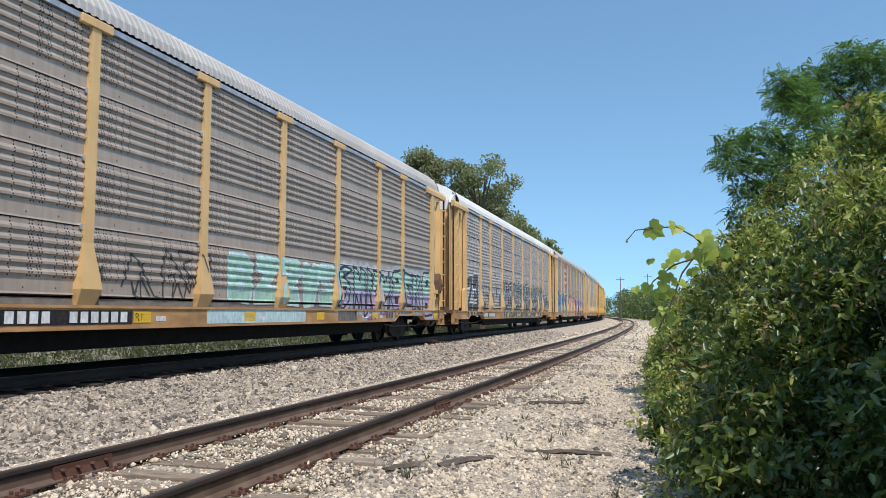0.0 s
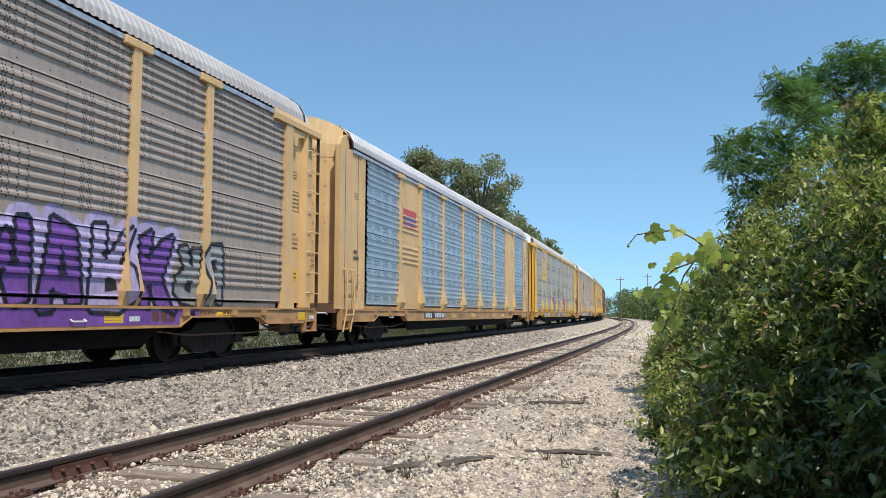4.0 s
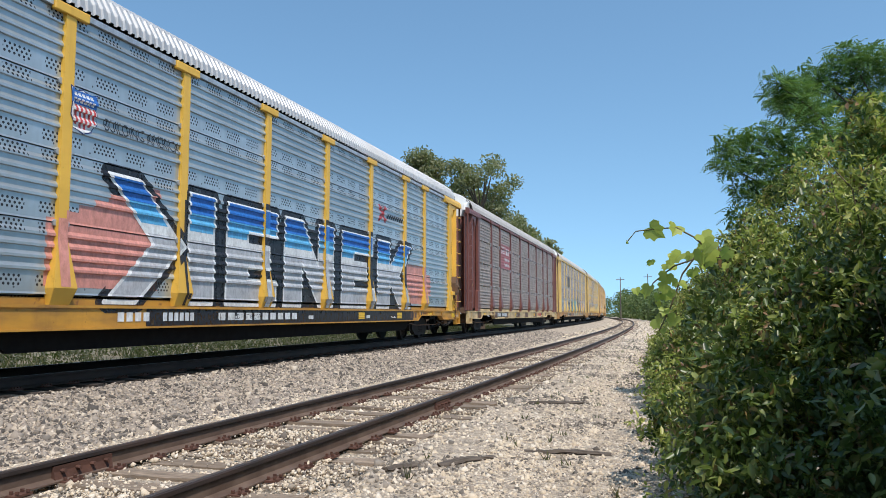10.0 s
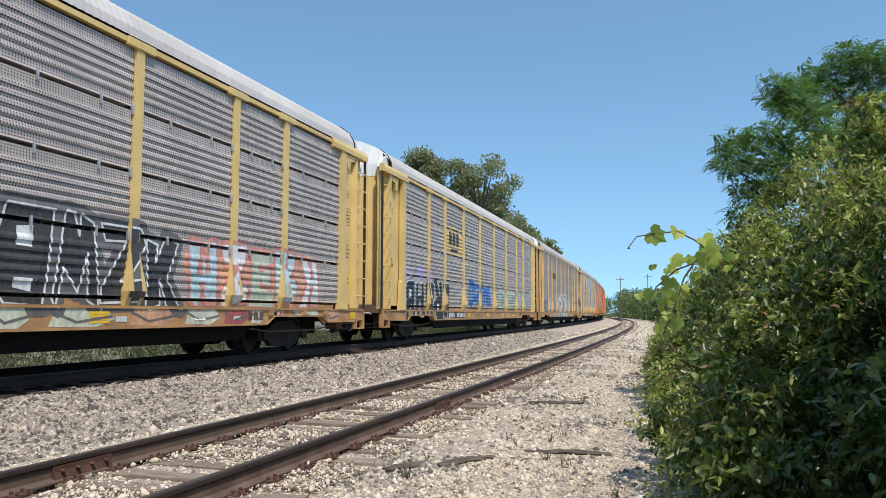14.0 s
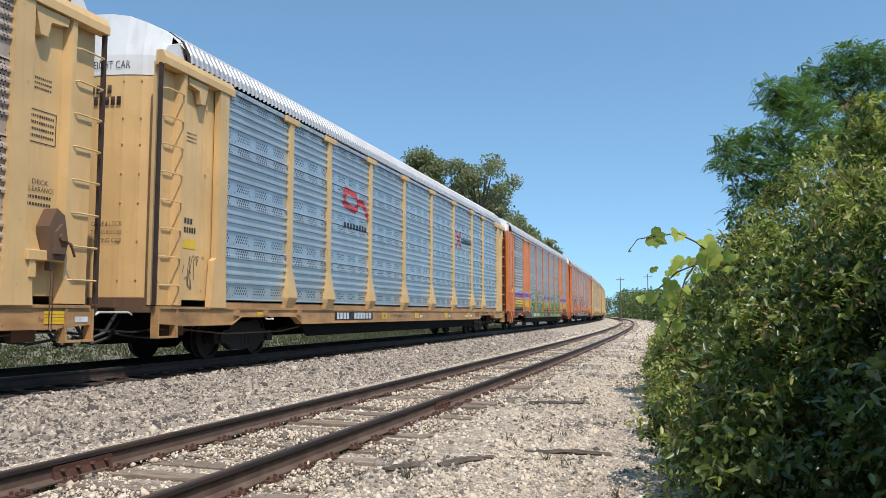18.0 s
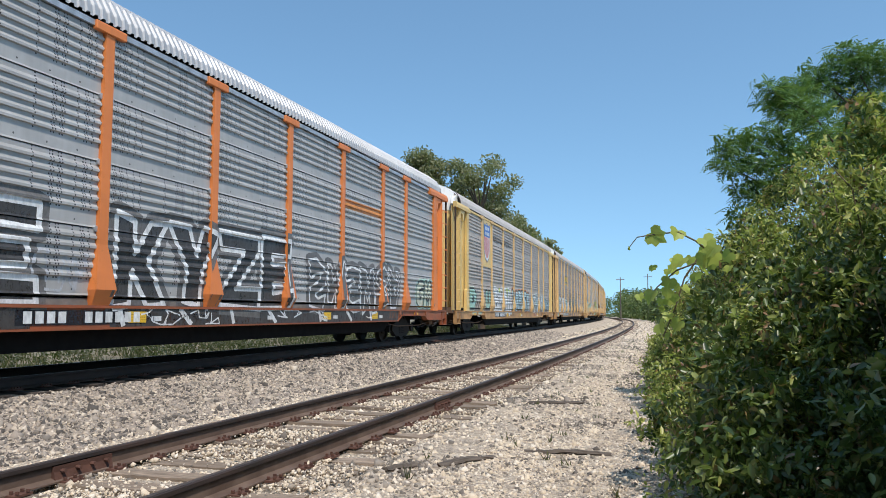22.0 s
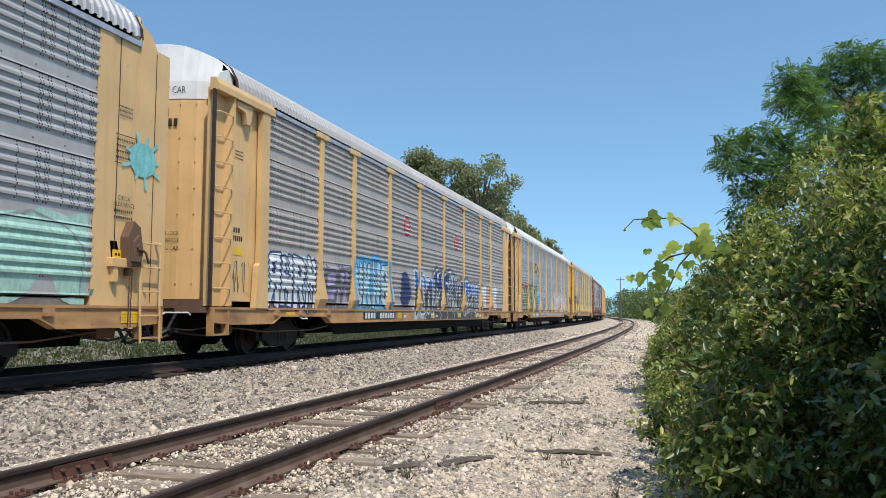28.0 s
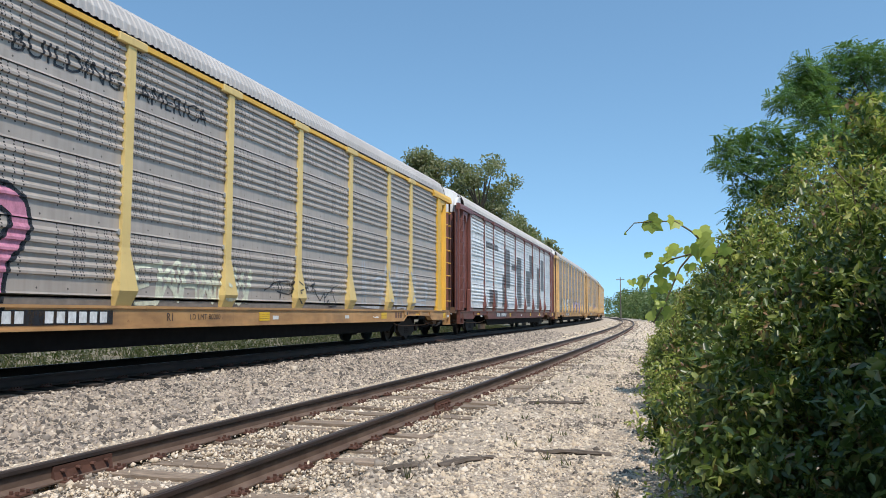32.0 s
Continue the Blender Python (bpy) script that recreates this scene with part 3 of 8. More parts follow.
def coupler(e):
    def build(bm):
        box(bm, -0.12, 0.12, e * 13.2, e * 13.95, 0.74, 0.98)
        prism(bm, [(-0.2, e * 13.9), (0.2, e * 13.9), (0.24, e * 14.2), (0.12, e * 14.36), (-0.05, e * 14.2), (-0.2, e * 14.3)], 0.66, 1.02, "z")
        return bm

    def hose(bm):
        pts = [(0.35, e * 13.6, 0.85), (0.42, e * 13.85, 0.70), (0.42, e * 14.05, 0.46), (0.3, e * 14.25, 0.36), (0.2, e * 14.35, 0.4)]
        tube(bm, pts, 0.028, 6)
        return bm

    def droop(bm):
        tube(bm, [(1.1, e * 11.9, 0.66), (1.12, e * 12.4, 0.52), (1.1, e * 12.9, 0.46), (1.0, e * 13.4, 0.50), (0.7, e * 13.9, 0.60)], 0.022, 5)
        tube(bm, [(0.75, e * 13.5, 0.80), (0.8, e * 13.8, 0.50), (0.7, e * 14.1, 0.40), (0.55, e * 14.3, 0.52)], 0.026, 5)
        return bm

    def pipe(bm):
        tube(bm, [(1.30, e * 8.0, 0.60), (1.30, e * 9.0, 0.50), (1.30, e * 11.2, 0.50), (1.22, e * 12.6, 0.62), (1.22, e * 13.4, 0.62)], 0.016, 5)
        box(bm, 0.95, 1.25, e * 12.45, e * 12.85, 0.50, 0.88)
        return bm

    def lever(bm):
        tube(bm, [(0.42, e * 13.7, 0.62), (1.2, e * 13.75, 0.58), (1.2, e * 13.3, 0.62)], 0.018, 5)
        return bm

    def platform(bm):
        box(bm, -1.42, 1.42, e * 13.45, e * 13.80, 0.90, 1.0)
        box(bm, -1.35, 1.35, e * 13.62, e * 13.66, 1.0, 1.14)
        box(bm, 0.55, 0.9, e * 13.68, e * 13.86, 0.98, 1.12)
        return bm

    def step(bm):
        t = 0.02
        box(bm, 1.42, 1.56, e * 13.05, e * 13.05 + e * t * 2, 0.50, 0.95)
        box(bm, 1.42, 1.56, e * 13.55, e * 13.55 + e * t * 2, 0.50, 0.95)
        box(bm, 1.42, 1.57, e * 13.05, e * 13.59, 0.48, 0.51)
        return bm

    def rail(bm):
        tube(bm, [(1.3, e * 13.9, 0.86), (1.3, e * 13.98, 0.9), (-1.3, e * 13.98, 0.9), (-1.3, e * 13.9, 0.86)], 0.016, 5)
        return bm
    return build, hose, platform, step, rail, lever, droop, pipe


def far_side(bm):
    zs = [SHEET0 - 0.12 + i * 0.07 for i in range(62)]
    rows = [[bm.verts.new((-1.5 + (0.02 if i % 2 else 0), y, z)) for y in (-13.6, 13.6)] for i, z in enumerate(zs)]
    for a, b in zip(rows[:-1], rows[1:]):
        bm.faces.new((a[0], a[1], b[1], b[0]))
    for y in EDGES:
        box(bm, -1.56, -1.49, y - 0.1, y + 0.1, SILL, EAVE)
    return bm


def brake_gear(e):
    """Hand brake on the corner panel: bracket, cast housing, release lever and chain."""
    def bracket(bm):
        box(bm, 1.42, 1.62, e * 12.30, e * 12.92, 1.58, 1.72, 0.01)
        prism(bm, [(e * 12.34, 1.72), (e * 12.62, 1.72), (e * 12.52, 1.98), (e * 12.38, 1.98)], 1.43, 1.50)
        box(bm, 1.42, 1.60, e * 12.36, e * 12.46, 1.36, 1.58)
        return bm

    def housing(bm):
        prism(bm, [(e * 12.62, 1.60), (e * 12.88, 1.60), (e * 12.94, 1.85), (e * 12.86, 2.22), (e * 12.72, 2.30), (e * 12.60, 2.05)], 1.43, 1.66)
        prism(bm, [(e * 12.66, 1.68), (e * 12.84, 1.68), (e * 12.88, 1.86), (e * 12.80, 2.10), (e * 12.68, 1.98)], 1.66, 1.71)
        rod(bm, (1.66, e * 12.76, 1.90), (1.75, e * 12.76, 1.90), 0.05, 8)
        tube(bm, [(1.72, e * 12.76, 1.90), (1.74, e * 12.90, 1.82), (1.72, e * 13.0, 1.66)], 0.02, 5)
        rod(bm, (1.55, e * 12.74, 1.60), (1.55, e * 12.74, 1.46), 0.06, 8)
        return bm

    def chain(bm):
        for i in range(11):
            z = 1.46 - i * 0.07
            w = 0.024 if i % 2 else 0.008
            for sg in (-1, 1):
                rod(bm, (1.60 + (0 if i % 2 else sg * 0.016), e * 12.74 + sg * w, z), (1.60 + (0 if i % 2 else sg * 0.016), e * 12.74 + sg * w, z - 0.08), 0.010, 4)
        return bm
    return bracket, housing, chain


def side_ladder(e):
    def stiles(bm):
        for y in (12.95, 13.42):
            tube(bm, [(1.5, e * y, 2.02), (1.62, e * y, 2.0), (1.62, e * y, 1.0), (1.56, e * (y + 0.1), 0.42)], 0.024, 5)
        return bm

    def rung(bm):
        rod(bm, (1.62, e * 12.95, 0), (1.62, e * 13.42, 0), 0.016, 5)
        return bm
    return stiles, rung


# strokes of plain capital letters, in a unit square
GLYPH = {
    "A": "0,0 .5,1 1,0|.2,.35 .8,.35", "B": "0,0 0,1 .7,1 .85,.76 .6,.53 0,.53|.6,.53 .95,.27 .7,0 0,0", "C": "1,.85 .5,1 .08,.75 .05,.3 .5,0 1,.15",
    "D": "0,0 0,1 .6,1 1,.6 .9,.2 .5,0 0,0", "E": "1,1 0,1 0,0 1,0|0,.5 .8,.5", "G": "1,.85 .5,1 .08,.7 .08,.3 .5,0 1,.15 1,.45 .6,.45",
    "H": "0,0 0,1|1,0 1,1|0,.5 1,.5", "I": ".5,0 .5,1", "K": "0,0 0,1|1,1 0,.45 1,0", "L": "0,1 0,0 .9,0", "M": "0,0 .1,1 .5,.3 .9,1 1,0", "N": "0,0 0,1 1,0 1,1",
    "O": ".5,1 .08,.75 .08,.25 .5,0 .92,.25 .92,.75 .5,1", "P": "0,0 0,1 .7,1 .95,.75 .7,.48 0,.48", "R": "0,0 0,1 .7,1 .95,.75 .7,.5 0,.5|.45,.5 1,0",
    "S": ".95,.85 .5,1 .1,.8 .3,.55 .75,.45 .95,.2 .5,0 .05,.15", "T": "0,1 1,1|.5,1 .5,0", "U": "0,1 .05,.25 .5,0 .95,.25 1,1", "V": "0,1 .5,0 1,1", "Y": "0,1 .5,.5 1,1|.5,.5 .5,0", "Z": "0,1 1,1 0,0 1,0", "W": "0,1 .25,0 .5,.7 .75,0 1,1", "F": "0,0 0,1 1,1|0,.5 .8,.5", "Q": ".5,1 .08,.75 .08,.25 .5,0 .92,.25 .92,.75 .5,1|.6,.3 1,-.05",
    ">": "0,1 .9,.5 0,0", "X": "0,0 1,1|0,1 1,0"}


# outlines of fat sprayed capitals in a unit square; what follows a bar is a counter
BLOCK = {
    "A": "0,0 .28,1 .72,1 1,0 .68,0 .62,.2 .38,.2 .32,0|.42,.42 .5,.75 .58,.42", "B": "0,0 0,1 .7,1 .95,.8 .85,.55 1,.3 .8,0|.32,.64 .32,.8 .58,.79 .6,.66|.32,.18 .32,.42 .63,.4 .62,.2",
    "C": "1,.72 .62,.76 .42,.62 .42,.38 .62,.24 1,.28 .95,.05 .5,0 .1,.18 0,.5 .1,.82 .5,1 .95,.95", "D": "0,0 0,1 .6,1 .95,.75 1,.4 .75,0|.36,.26 .36,.72 .62,.62 .62,.34",
    "E": "0,0 0,1 1,1 1,.74 .4,.74 .4,.62 .85,.62 .85,.38 .4,.38 .4,.26 1,.26 1,0", "G": "1,.72 .62,.76 .4,.62 .4,.38 .62,.26 .66,.4 .5,.42 .5,.6 1,.6 .95,.05 .5,0 .1,.18 0,.5 .1,.82 .5,1 .95,.95",
    "H": "0,0 0,1 .34,1 .34,.62 .66,.62 .66,1 1,1 1,0 .66,0 .66,.36 .34,.36 .34,0", "I": ".18,0 .18,1 .82,1 .82,0", "K": "0,0 0,1 .34,1 .34,.62 .65,1 1,1 .62,.5 1,0 .65,0 .34,.38 .34,0", "L": "0,0 0,1 .36,1 .36,.27 1,.27 1,0",
    "M": "0,0 .05,1 .3,1 .5,.6 .7,1 .95,1 1,0 .72,0 .7,.5 .5,.2 .3,.5 .28,0", "N": "0,0 0,1 .33,1 .66,.5 .66,1 1,1 1,0 .68,0 .33,.5 .33,0", "O": ".3,0 0,.28 0,.72 .3,1 .7,1 1,.72 1,.28 .7,0|.4,.3 .4,.7 .6,.7 .6,.3",
    "P": "0,0 0,1 .75,1 1,.8 .95,.5 .7,.38 .34,.38 .34,0|.36,.58 .36,.8 .62,.78 .62,.6", "R": "0,0 0,1 .75,1 1,.8 .95,.55 .75,.42 1,0 .66,0 .45,.36 .34,.36 .34,0|.36,.58 .36,.8 .62,.78 .62,.6",
    "S": "0,.05 .05,.32 .5,.25 .66,.33 .6,.42 .2,.48 .03,.65 .1,.92 .45,1 .95,.95 .9,.72 .5,.76 .36,.7 .45,.62 .85,.52 1,.32 .85,.06 .45,0", "T": "0,1 1,1 1,.72 .67,.72 .67,0 .33,0 .33,.72 0,.72",
    "U": "0,1 .32,1 .34,.35 .5,.25 .66,.35 .68,1 1,1 .97,.25 .75,0 .25,0 .03,.25", "V": "0,1 .34,1 .5,.4 .66,1 1,1 .66,0 .34,0", "W": "0,1 .25,1 .32,.5 .5,.85 .68,.5 .75,1 1,1 .85,0 .62,0 .5,.3 .38,0 .15,0",
    "Y": "0,1 .36,1 .5,.65 .64,1 1,1 .68,.42 .68,0 .32,0 .32,.42", "Z": "0,1 1,1 1,.75 .42,.27 1,.27 1,0 0,0 0,.25 .58,.73 0,.73", ">": "0,1 .38,1 1,.5 .38,0 0,0 .58,.5"}


def block_letter(ch, rng, wob):
    """Outline and counters of one letter, shaken; what cannot be read is a letter turned and bent out of shape."""
    wild = ch not in BLOCK
    flip, turn = wild and rng.random() < 0.5, wild and rng.random() < 0.5
    text = BLOCK[rng.choice("ABEHKMNRSWZ") if wild else ch]
    wob = max(wob, 0.09) if wild else wob
    loops = []
    for k, line in enumerate(text.split("|")):
        pts = [tuple(float(c) for c in q.split(",")) for q in line.split()]
        pts = [(1 - x if flip else x, 1 - z if turn else z) for x, z in pts]
        w = wob if k == 0 else wob * 0.4
        loops.append([(x + rng.uniform(-w, w), z + rng.uniform(-w, w) * 0.8) for x, z in pts])
    return loops


# sprayed shapes that cannot be read
WILD = (
    [[(0, 0), (0.05, 0.75), (0.5, 1), (0.95, 0.75), (1, 0)], [(0.1, 0.45), (0.9, 0.4)]],
    [[(0.5, 1), (0.08, 0.7), (0.1, 0.25), (0.5, 0), (0.9, 0.3), (0.9, 0.7), (0.5, 1)], [(0.4, 0.5), (0.65, 0.5)]],
    [[(0, 1), (0.2, 0.05), (0.5, 0.8), (0.8, 0.05), (1, 1)]],
    [[(1, 0.9), (0.3, 1), (0.05, 0.7), (0.6, 0.5), (0.95, 0.25), (0.5, 0), (0, 0.1)]],
    [[(0.1, 0), (0.1, 1)], [(0.1, 0.55), (0.95, 1)], [(0.3, 0.6), (1, 0)]],
    [[(0, 0.95), (1, 1)], [(0.5, 1), (0.45, 0.1), (0.9, 0)]],
    [[(0.05, 1), (0, 0.1), (0.95, 0.05), (1, 0.6), (0.5, 0.55)]],
    [[(0, 0), (0.1, 1), (0.55, 0.25), (0.9, 1), (1, 0)], [(0.4, 0.0), (0.6, 0.0)]])


def strokes(ch, rng):
    if ch in GLYPH:
        return [[tuple(float(c) for c in p.split(",")) for p in line.split()] for line in GLYPH[ch].split("|")]
    shape = rng.choice(WILD) + [rng.choice(WILD)[0]]
    k, flip, turn = rng.uniform(0.85, 1.15), rng.random() < 0.4, rng.random() < 0.3
    out = []
    for line in shape:
        pts = []
        for x, z in line:
            x, z = (1 - x if flip else x), (1 - z if turn else z)
            pts.append((0.5 + (x - 0.5) * 1.35 * k + rng.uniform(-0.16, 0.16), z + rng.uniform(-0.12, 0.12)))
        out.append(pts)
    return out


def clip(poly, axis, v, keep_low):
    out = []
    for i, p in enumerate(poly):
        q = poly[(i + 1) % len(poly)]
        a, b = (p[axis] <= v) == keep_low or p[axis] == v, (q[axis] <= v) == keep_low or q[axis] == v
        if a:
            out.append(p)
        if a != b:
            t = (v - p[axis]) / (q[axis] - p[axis])
            out.append((p[0] + (q[0] - p[0]) * t, p[1] + (q[1] - p[1]) * t))
    return out


class Paint:
    """Paint laid on a car's side: convex pieces in (y, z), folded over sheets, posts and sill."""

    def __init__(self, style, end_x=1.422):
        self.z, self.x = RELIEF[style]
        self.end_x = end_x
        self.coats = []
        self.flats = []
        self.lift = 0.0
        self.held = 0
        self.begin("lettering", "small stencilled marks, bars and placards")

    def begin(self, name, label):
        """What is painted from here on is one part."""
        self.verts, self.faces, self.mat, self.mats = [], [], [], []
        self.coats.append((name, label, self.verts, self.faces, self.mat, self.mats))

    def surface(self, y, z, zone):
        if zone == "post":
            return float(np.interp(z, [0.98, 1.23, 1.90], [1.536, 1.648, 1.557]))
        if zone == "foot":
            return float(np.interp(z, [0.98, 1.23, 1.90], [1.536, 1.648, 1.557]))
        if zone == "kick":
            return 1.478
        if isinstance(zone, float):
            return zone
        if zone == "sill":
            return 1.5325
        if zone == "end":
            return self.end_x
        return HALF + float(np.interp(z, self.z, self.x))

    def slot(self, mat):
        if mat not in self.mats:
            self.mats.append(mat)
        return self.mats.index(mat)

    def put(self, poly, mat, off):
        k = self.slot(mat)
        self.lift = (self.lift + 0.00017) % 0.0015
        off = off + self.lift
        ys = [p[0] for p in poly]
        zs = [p[1] for p in poly]
        jobs = []
        for f0, f1, g0, g1, fx in self.flats:
            if f0 <= min(ys) and max(ys) <= f1 and g0 <= min(zs) and max(zs) <= g1:
                jobs.append((poly, fx))
        if jobs:
            self.lay(jobs, off, k)
            return
        low = clip(poly, 1, SILL - 0.03, True) if min(zs) < SILL - 0.03 else []
        if len(low) > 2:
            for y0, y1, z0 in ((-13.5, -CUT1, 0.70), (-CUT1, -CUT0, CUT_Z + 0.02), (-CUT0, CUT0, 0.68), (CUT0, CUT1, CUT_Z + 0.02), (CUT1, 13.5, 0.70)):
                if max(ys) > y0 and min(ys) < y1:
                    c = clip(clip(clip(low, 0, y0, False), 0, y1, True), 1, z0, False)
                    if len(c) > 2:
                        jobs.append((c, "sill"))
        up = clip(poly, 1, SILL + 0.02, False) if min(zs) < SILL + 0.02 else poly
        if len(up) > 2:
            rest = up
            if max(ys) > PANEL or min(ys) < -11.66:
                for lim, low in ((-12.02, True), (12.40, False)):
                    e = clip(rest, 0, lim, low)
                    if len(e) > 2:
                        jobs.append((e, "end"))
                e = clip(clip(rest, 0, -11.955, False), 0, -11.665, True)
                if len(e) > 2:
                    jobs.append((e, 1.577))
                rest = clip(clip(rest, 0, -11.66, False), 0, PANEL, True)
            if len(rest) > 2:
                a, b = min(p[0] for p in rest), max(p[0] for p in rest)
                for i in range(len(EDGES) - 1):
                    e0, e1 = EDGES[i], EDGES[i + 1]
                    if b > e0 - 0.09 and a < e0 + 0.09 and 0 < i:
                        c = clip(clip(rest, 0, e0 - 0.09, False), 0, e0 + 0.09, True) if (a < e0 - 0.09 or b > e0 + 0.09) else rest
                        for lo_, hi_ in ((0.9, 1.23), (1.23, 1.90), (1.90, 6.0)):
                            d = clip(clip(c, 1, lo_, False), 1, hi_, True) if len(c) > 2 else []
                            if len(d) > 2:
                                jobs.append((d, "post"))
                    if b > e0 + 0.1 and a < e1 - 0.1:
                        c = clip(rest, 0, e0 + 0.1, False) if a < e0 + 0.1 else rest
                        c = clip(c, 0, e1 - 0.1, True) if b > e1 - 0.1 else c
                        if len(c) < 3:
                            continue
                        kick = clip(clip(c, 1, 1.006, False), 1, SHEET0 - 0.032, True)
                        if len(kick) > 2:
                            jobs.append((kick, "kick"))
                        c = clip(c, 1, SHEET0, False)
                        for lo_, hi_ in ((e0 + 0.1, e0 + 0.17), (e1 - 0.17, e1 - 0.1)):
                            if len(c) > 2 and min(q[1] for q in c) < 1.28:
                                f = clip(clip(clip(c, 0, lo_, False), 0, hi_, True), 1, 1.23, True)
                                if len(f) > 2:
                                    jobs.append((f, "foot"))
                        if len(c) < 3:
                            continue
                        lo, hi = min(p[1] for p in c), max(p[1] for p in c)
                        cuts = [z for z in self.z if lo < z < hi]
                        for z in cuts:
                            part_, c = clip(c, 1, z, True), clip(c, 1, z, False)
                            if len(part_) > 2:
                                jobs.append((part_, "sheet"))
                            if len(c) < 3:
                                break
                        if len(c) > 2:
                            jobs.append((c, "sheet"))
        self.lay(jobs, off, k)

    def lay(self, jobs, off, k):
        for c, zone in jobs:
            mid = sum(p[1] for p in c) / len(c)
            base = len(self.verts)
            for y, z in c:
                zz = z if zone != "sheet" else z + (mid - z) * 0.002
                self.verts.append((self.surface(y, zz, zone) + off, y, z))
            self.faces.append(tuple(range(base, base + len(c))))
            self.mat.append(k)

    def own(self, name, label):
        """A mark of its own, unless it is one stroke of a larger mark."""
        if self.held == 0:
            self.begin(name, label)

    def rect(self, y0, y1, z0, z1, mat, off=0.004):
        self.own("painted_panel", "painted patch on the car side")
        self.put([(y0, z0), (y1, z0), (y1, z1), (y0, z1)], mat, off)

    def line(self, pts, w, mat, off, round_=True):
        n = 8
        for a, b in zip(pts[:-1], pts[1:]):
            dx, dz = b[0] - a[0], b[1] - a[1]
            ln = math.hypot(dx, dz) or 1e-6
            nx, nz = -dz / ln * w, dx / ln * w
            self.put([(a[0] - nx, a[1] - nz), (b[0] - nx, b[1] - nz), (b[0] + nx, b[1] + nz), (a[0] + nx, a[1] + nz)], mat, off)
        if round_:
            for p in pts:
                self.put([(p[0] + w * math.cos(2 * math.pi * i / n), p[1] + w * math.sin(2 * math.pi * i / n)) for i in range(n)], mat, off)

    def fill(self, poly, mat, off, above=None):
        """A polygon of any shape, or its part above a height."""
        for tri in tessellate_polygon([[Vector((a, b, 0)) for a, b in poly]]):
            t = [poly[i] for i in tri]
            t = clip(t, 1, above, False) if above is not None else t
            if len(t) > 2:
                self.put(t, mat, off)

    def piece(self, text, y0, y1, z0, z1, fill, edge, seed=1, rim=0.04, halo=None, widths=None, fat=0.0, top=(), inner=None, back=None, drop=None, wob=0.03, lean=0.0):
        """Fat sprayed letters: backing, halo, drop shade, fill, coloured bands at the top, outline and counters."""
        rng = random.Random(seed)
        widths = widths or [1.0] * len(text)
        unit, y = (y1 - y0) / sum(widths), y0
        kept = (self.verts, self.faces, self.mat, self.mats)

        def pick(m, i):
            return m[i % len(m)] if isinstance(m, (list, tuple)) else m
        for i, ch in enumerate(text):
            w = widths[i] * unit
            a, y = y, y + w
            if ch == " ":
                continue
            self.begin("graffiti_letter", "sprayed graffiti letter on the car side")
            up, dn, sl = rng.uniform(-wob, wob), rng.uniform(-wob, wob), lean + rng.uniform(-wob, wob)
            h = z1 - z0 - 2 * fat
            loops = [[(a + w * 0.03 + fat + (w * 0.94 - 2 * fat) * x + sl * w * (z - 0.5), z0 + fat + h * (z + (up if z > 0.5 else dn))) for x, z in lp] for lp in block_letter(ch, rng, wob)]
            out = loops[0]
            ring = out + out[:1]
            if pick(back, i) is not None:
                self.line(ring, fat + rim + 0.13, pick(back, i), 0.0022)
            if pick(halo, i) is not None:
                self.line(ring, fat + rim + 0.045, pick(halo, i), 0.0040)
            if drop:
                self.fill([(u + drop[0], v + drop[1]) for u, v in out], pick(edge, i), 0.0040)
            self.fill(out, pick(fill, i), 0.0060)
            if fat:
                self.line(ring, fat, pick(fill, i), 0.0060)
            for k, (level, mat) in enumerate(top):
                self.fill(out, mat, 0.0078 + 0.0016 * k, z0 + (z1 - z0) * level)
            if pick(edge, i) is not None:
                for k in range(len(out)):
                    (u0, v0), (u1, v1) = out[k], out[(k + 1) % len(out)]
                    d = math.hypot(u1 - u0, v1 - v0) or 1e-6
                    nx, nz = (v1 - v0) / d * fat, -(u1 - u0) / d * fat
                    g = 1 if sum(p[0] * q[1] - q[0] * p[1] for p, q in zip(out, out[1:] + out[:1])) > 0 else -1
                    self.line([(u0 + g * nx, v0 + g * nz), (u1 + g * nx, v1 + g * nz)], rim, pick(edge, i), 0.0115)
            for lp in loops[1:]:
                self.fill(lp, pick(inner, i) or pick(edge, i) or pick(fill, i), 0.0132)
        self.verts, self.faces, self.mat, self.mats = kept

    def word(self, text, y0, y1, z0, z1, fat, fill, edge, seed=1, rim=0.05, halo=None, back=None, wob=0.06):
        """Sprayed letters: halo, dark edge and light fill in three coats."""
        if fat >= 0.1:
            self.piece(text, y0, y1, z0, z1, fill, edge, seed, max(0.018, rim * 0.6), halo, fat=min(0.05, fat * 0.25), back=back, wob=wob)
            return
        rng = random.Random(seed)
        step = (y1 - y0) / len(text)
        kept, slots = (self.verts, self.faces, self.mat, self.mats), []
        for ch in text:
            self.begin("graffiti_letter", "sprayed graffiti letter on the car side")
            slots.append((self.verts, self.faces, self.mat, self.mats))
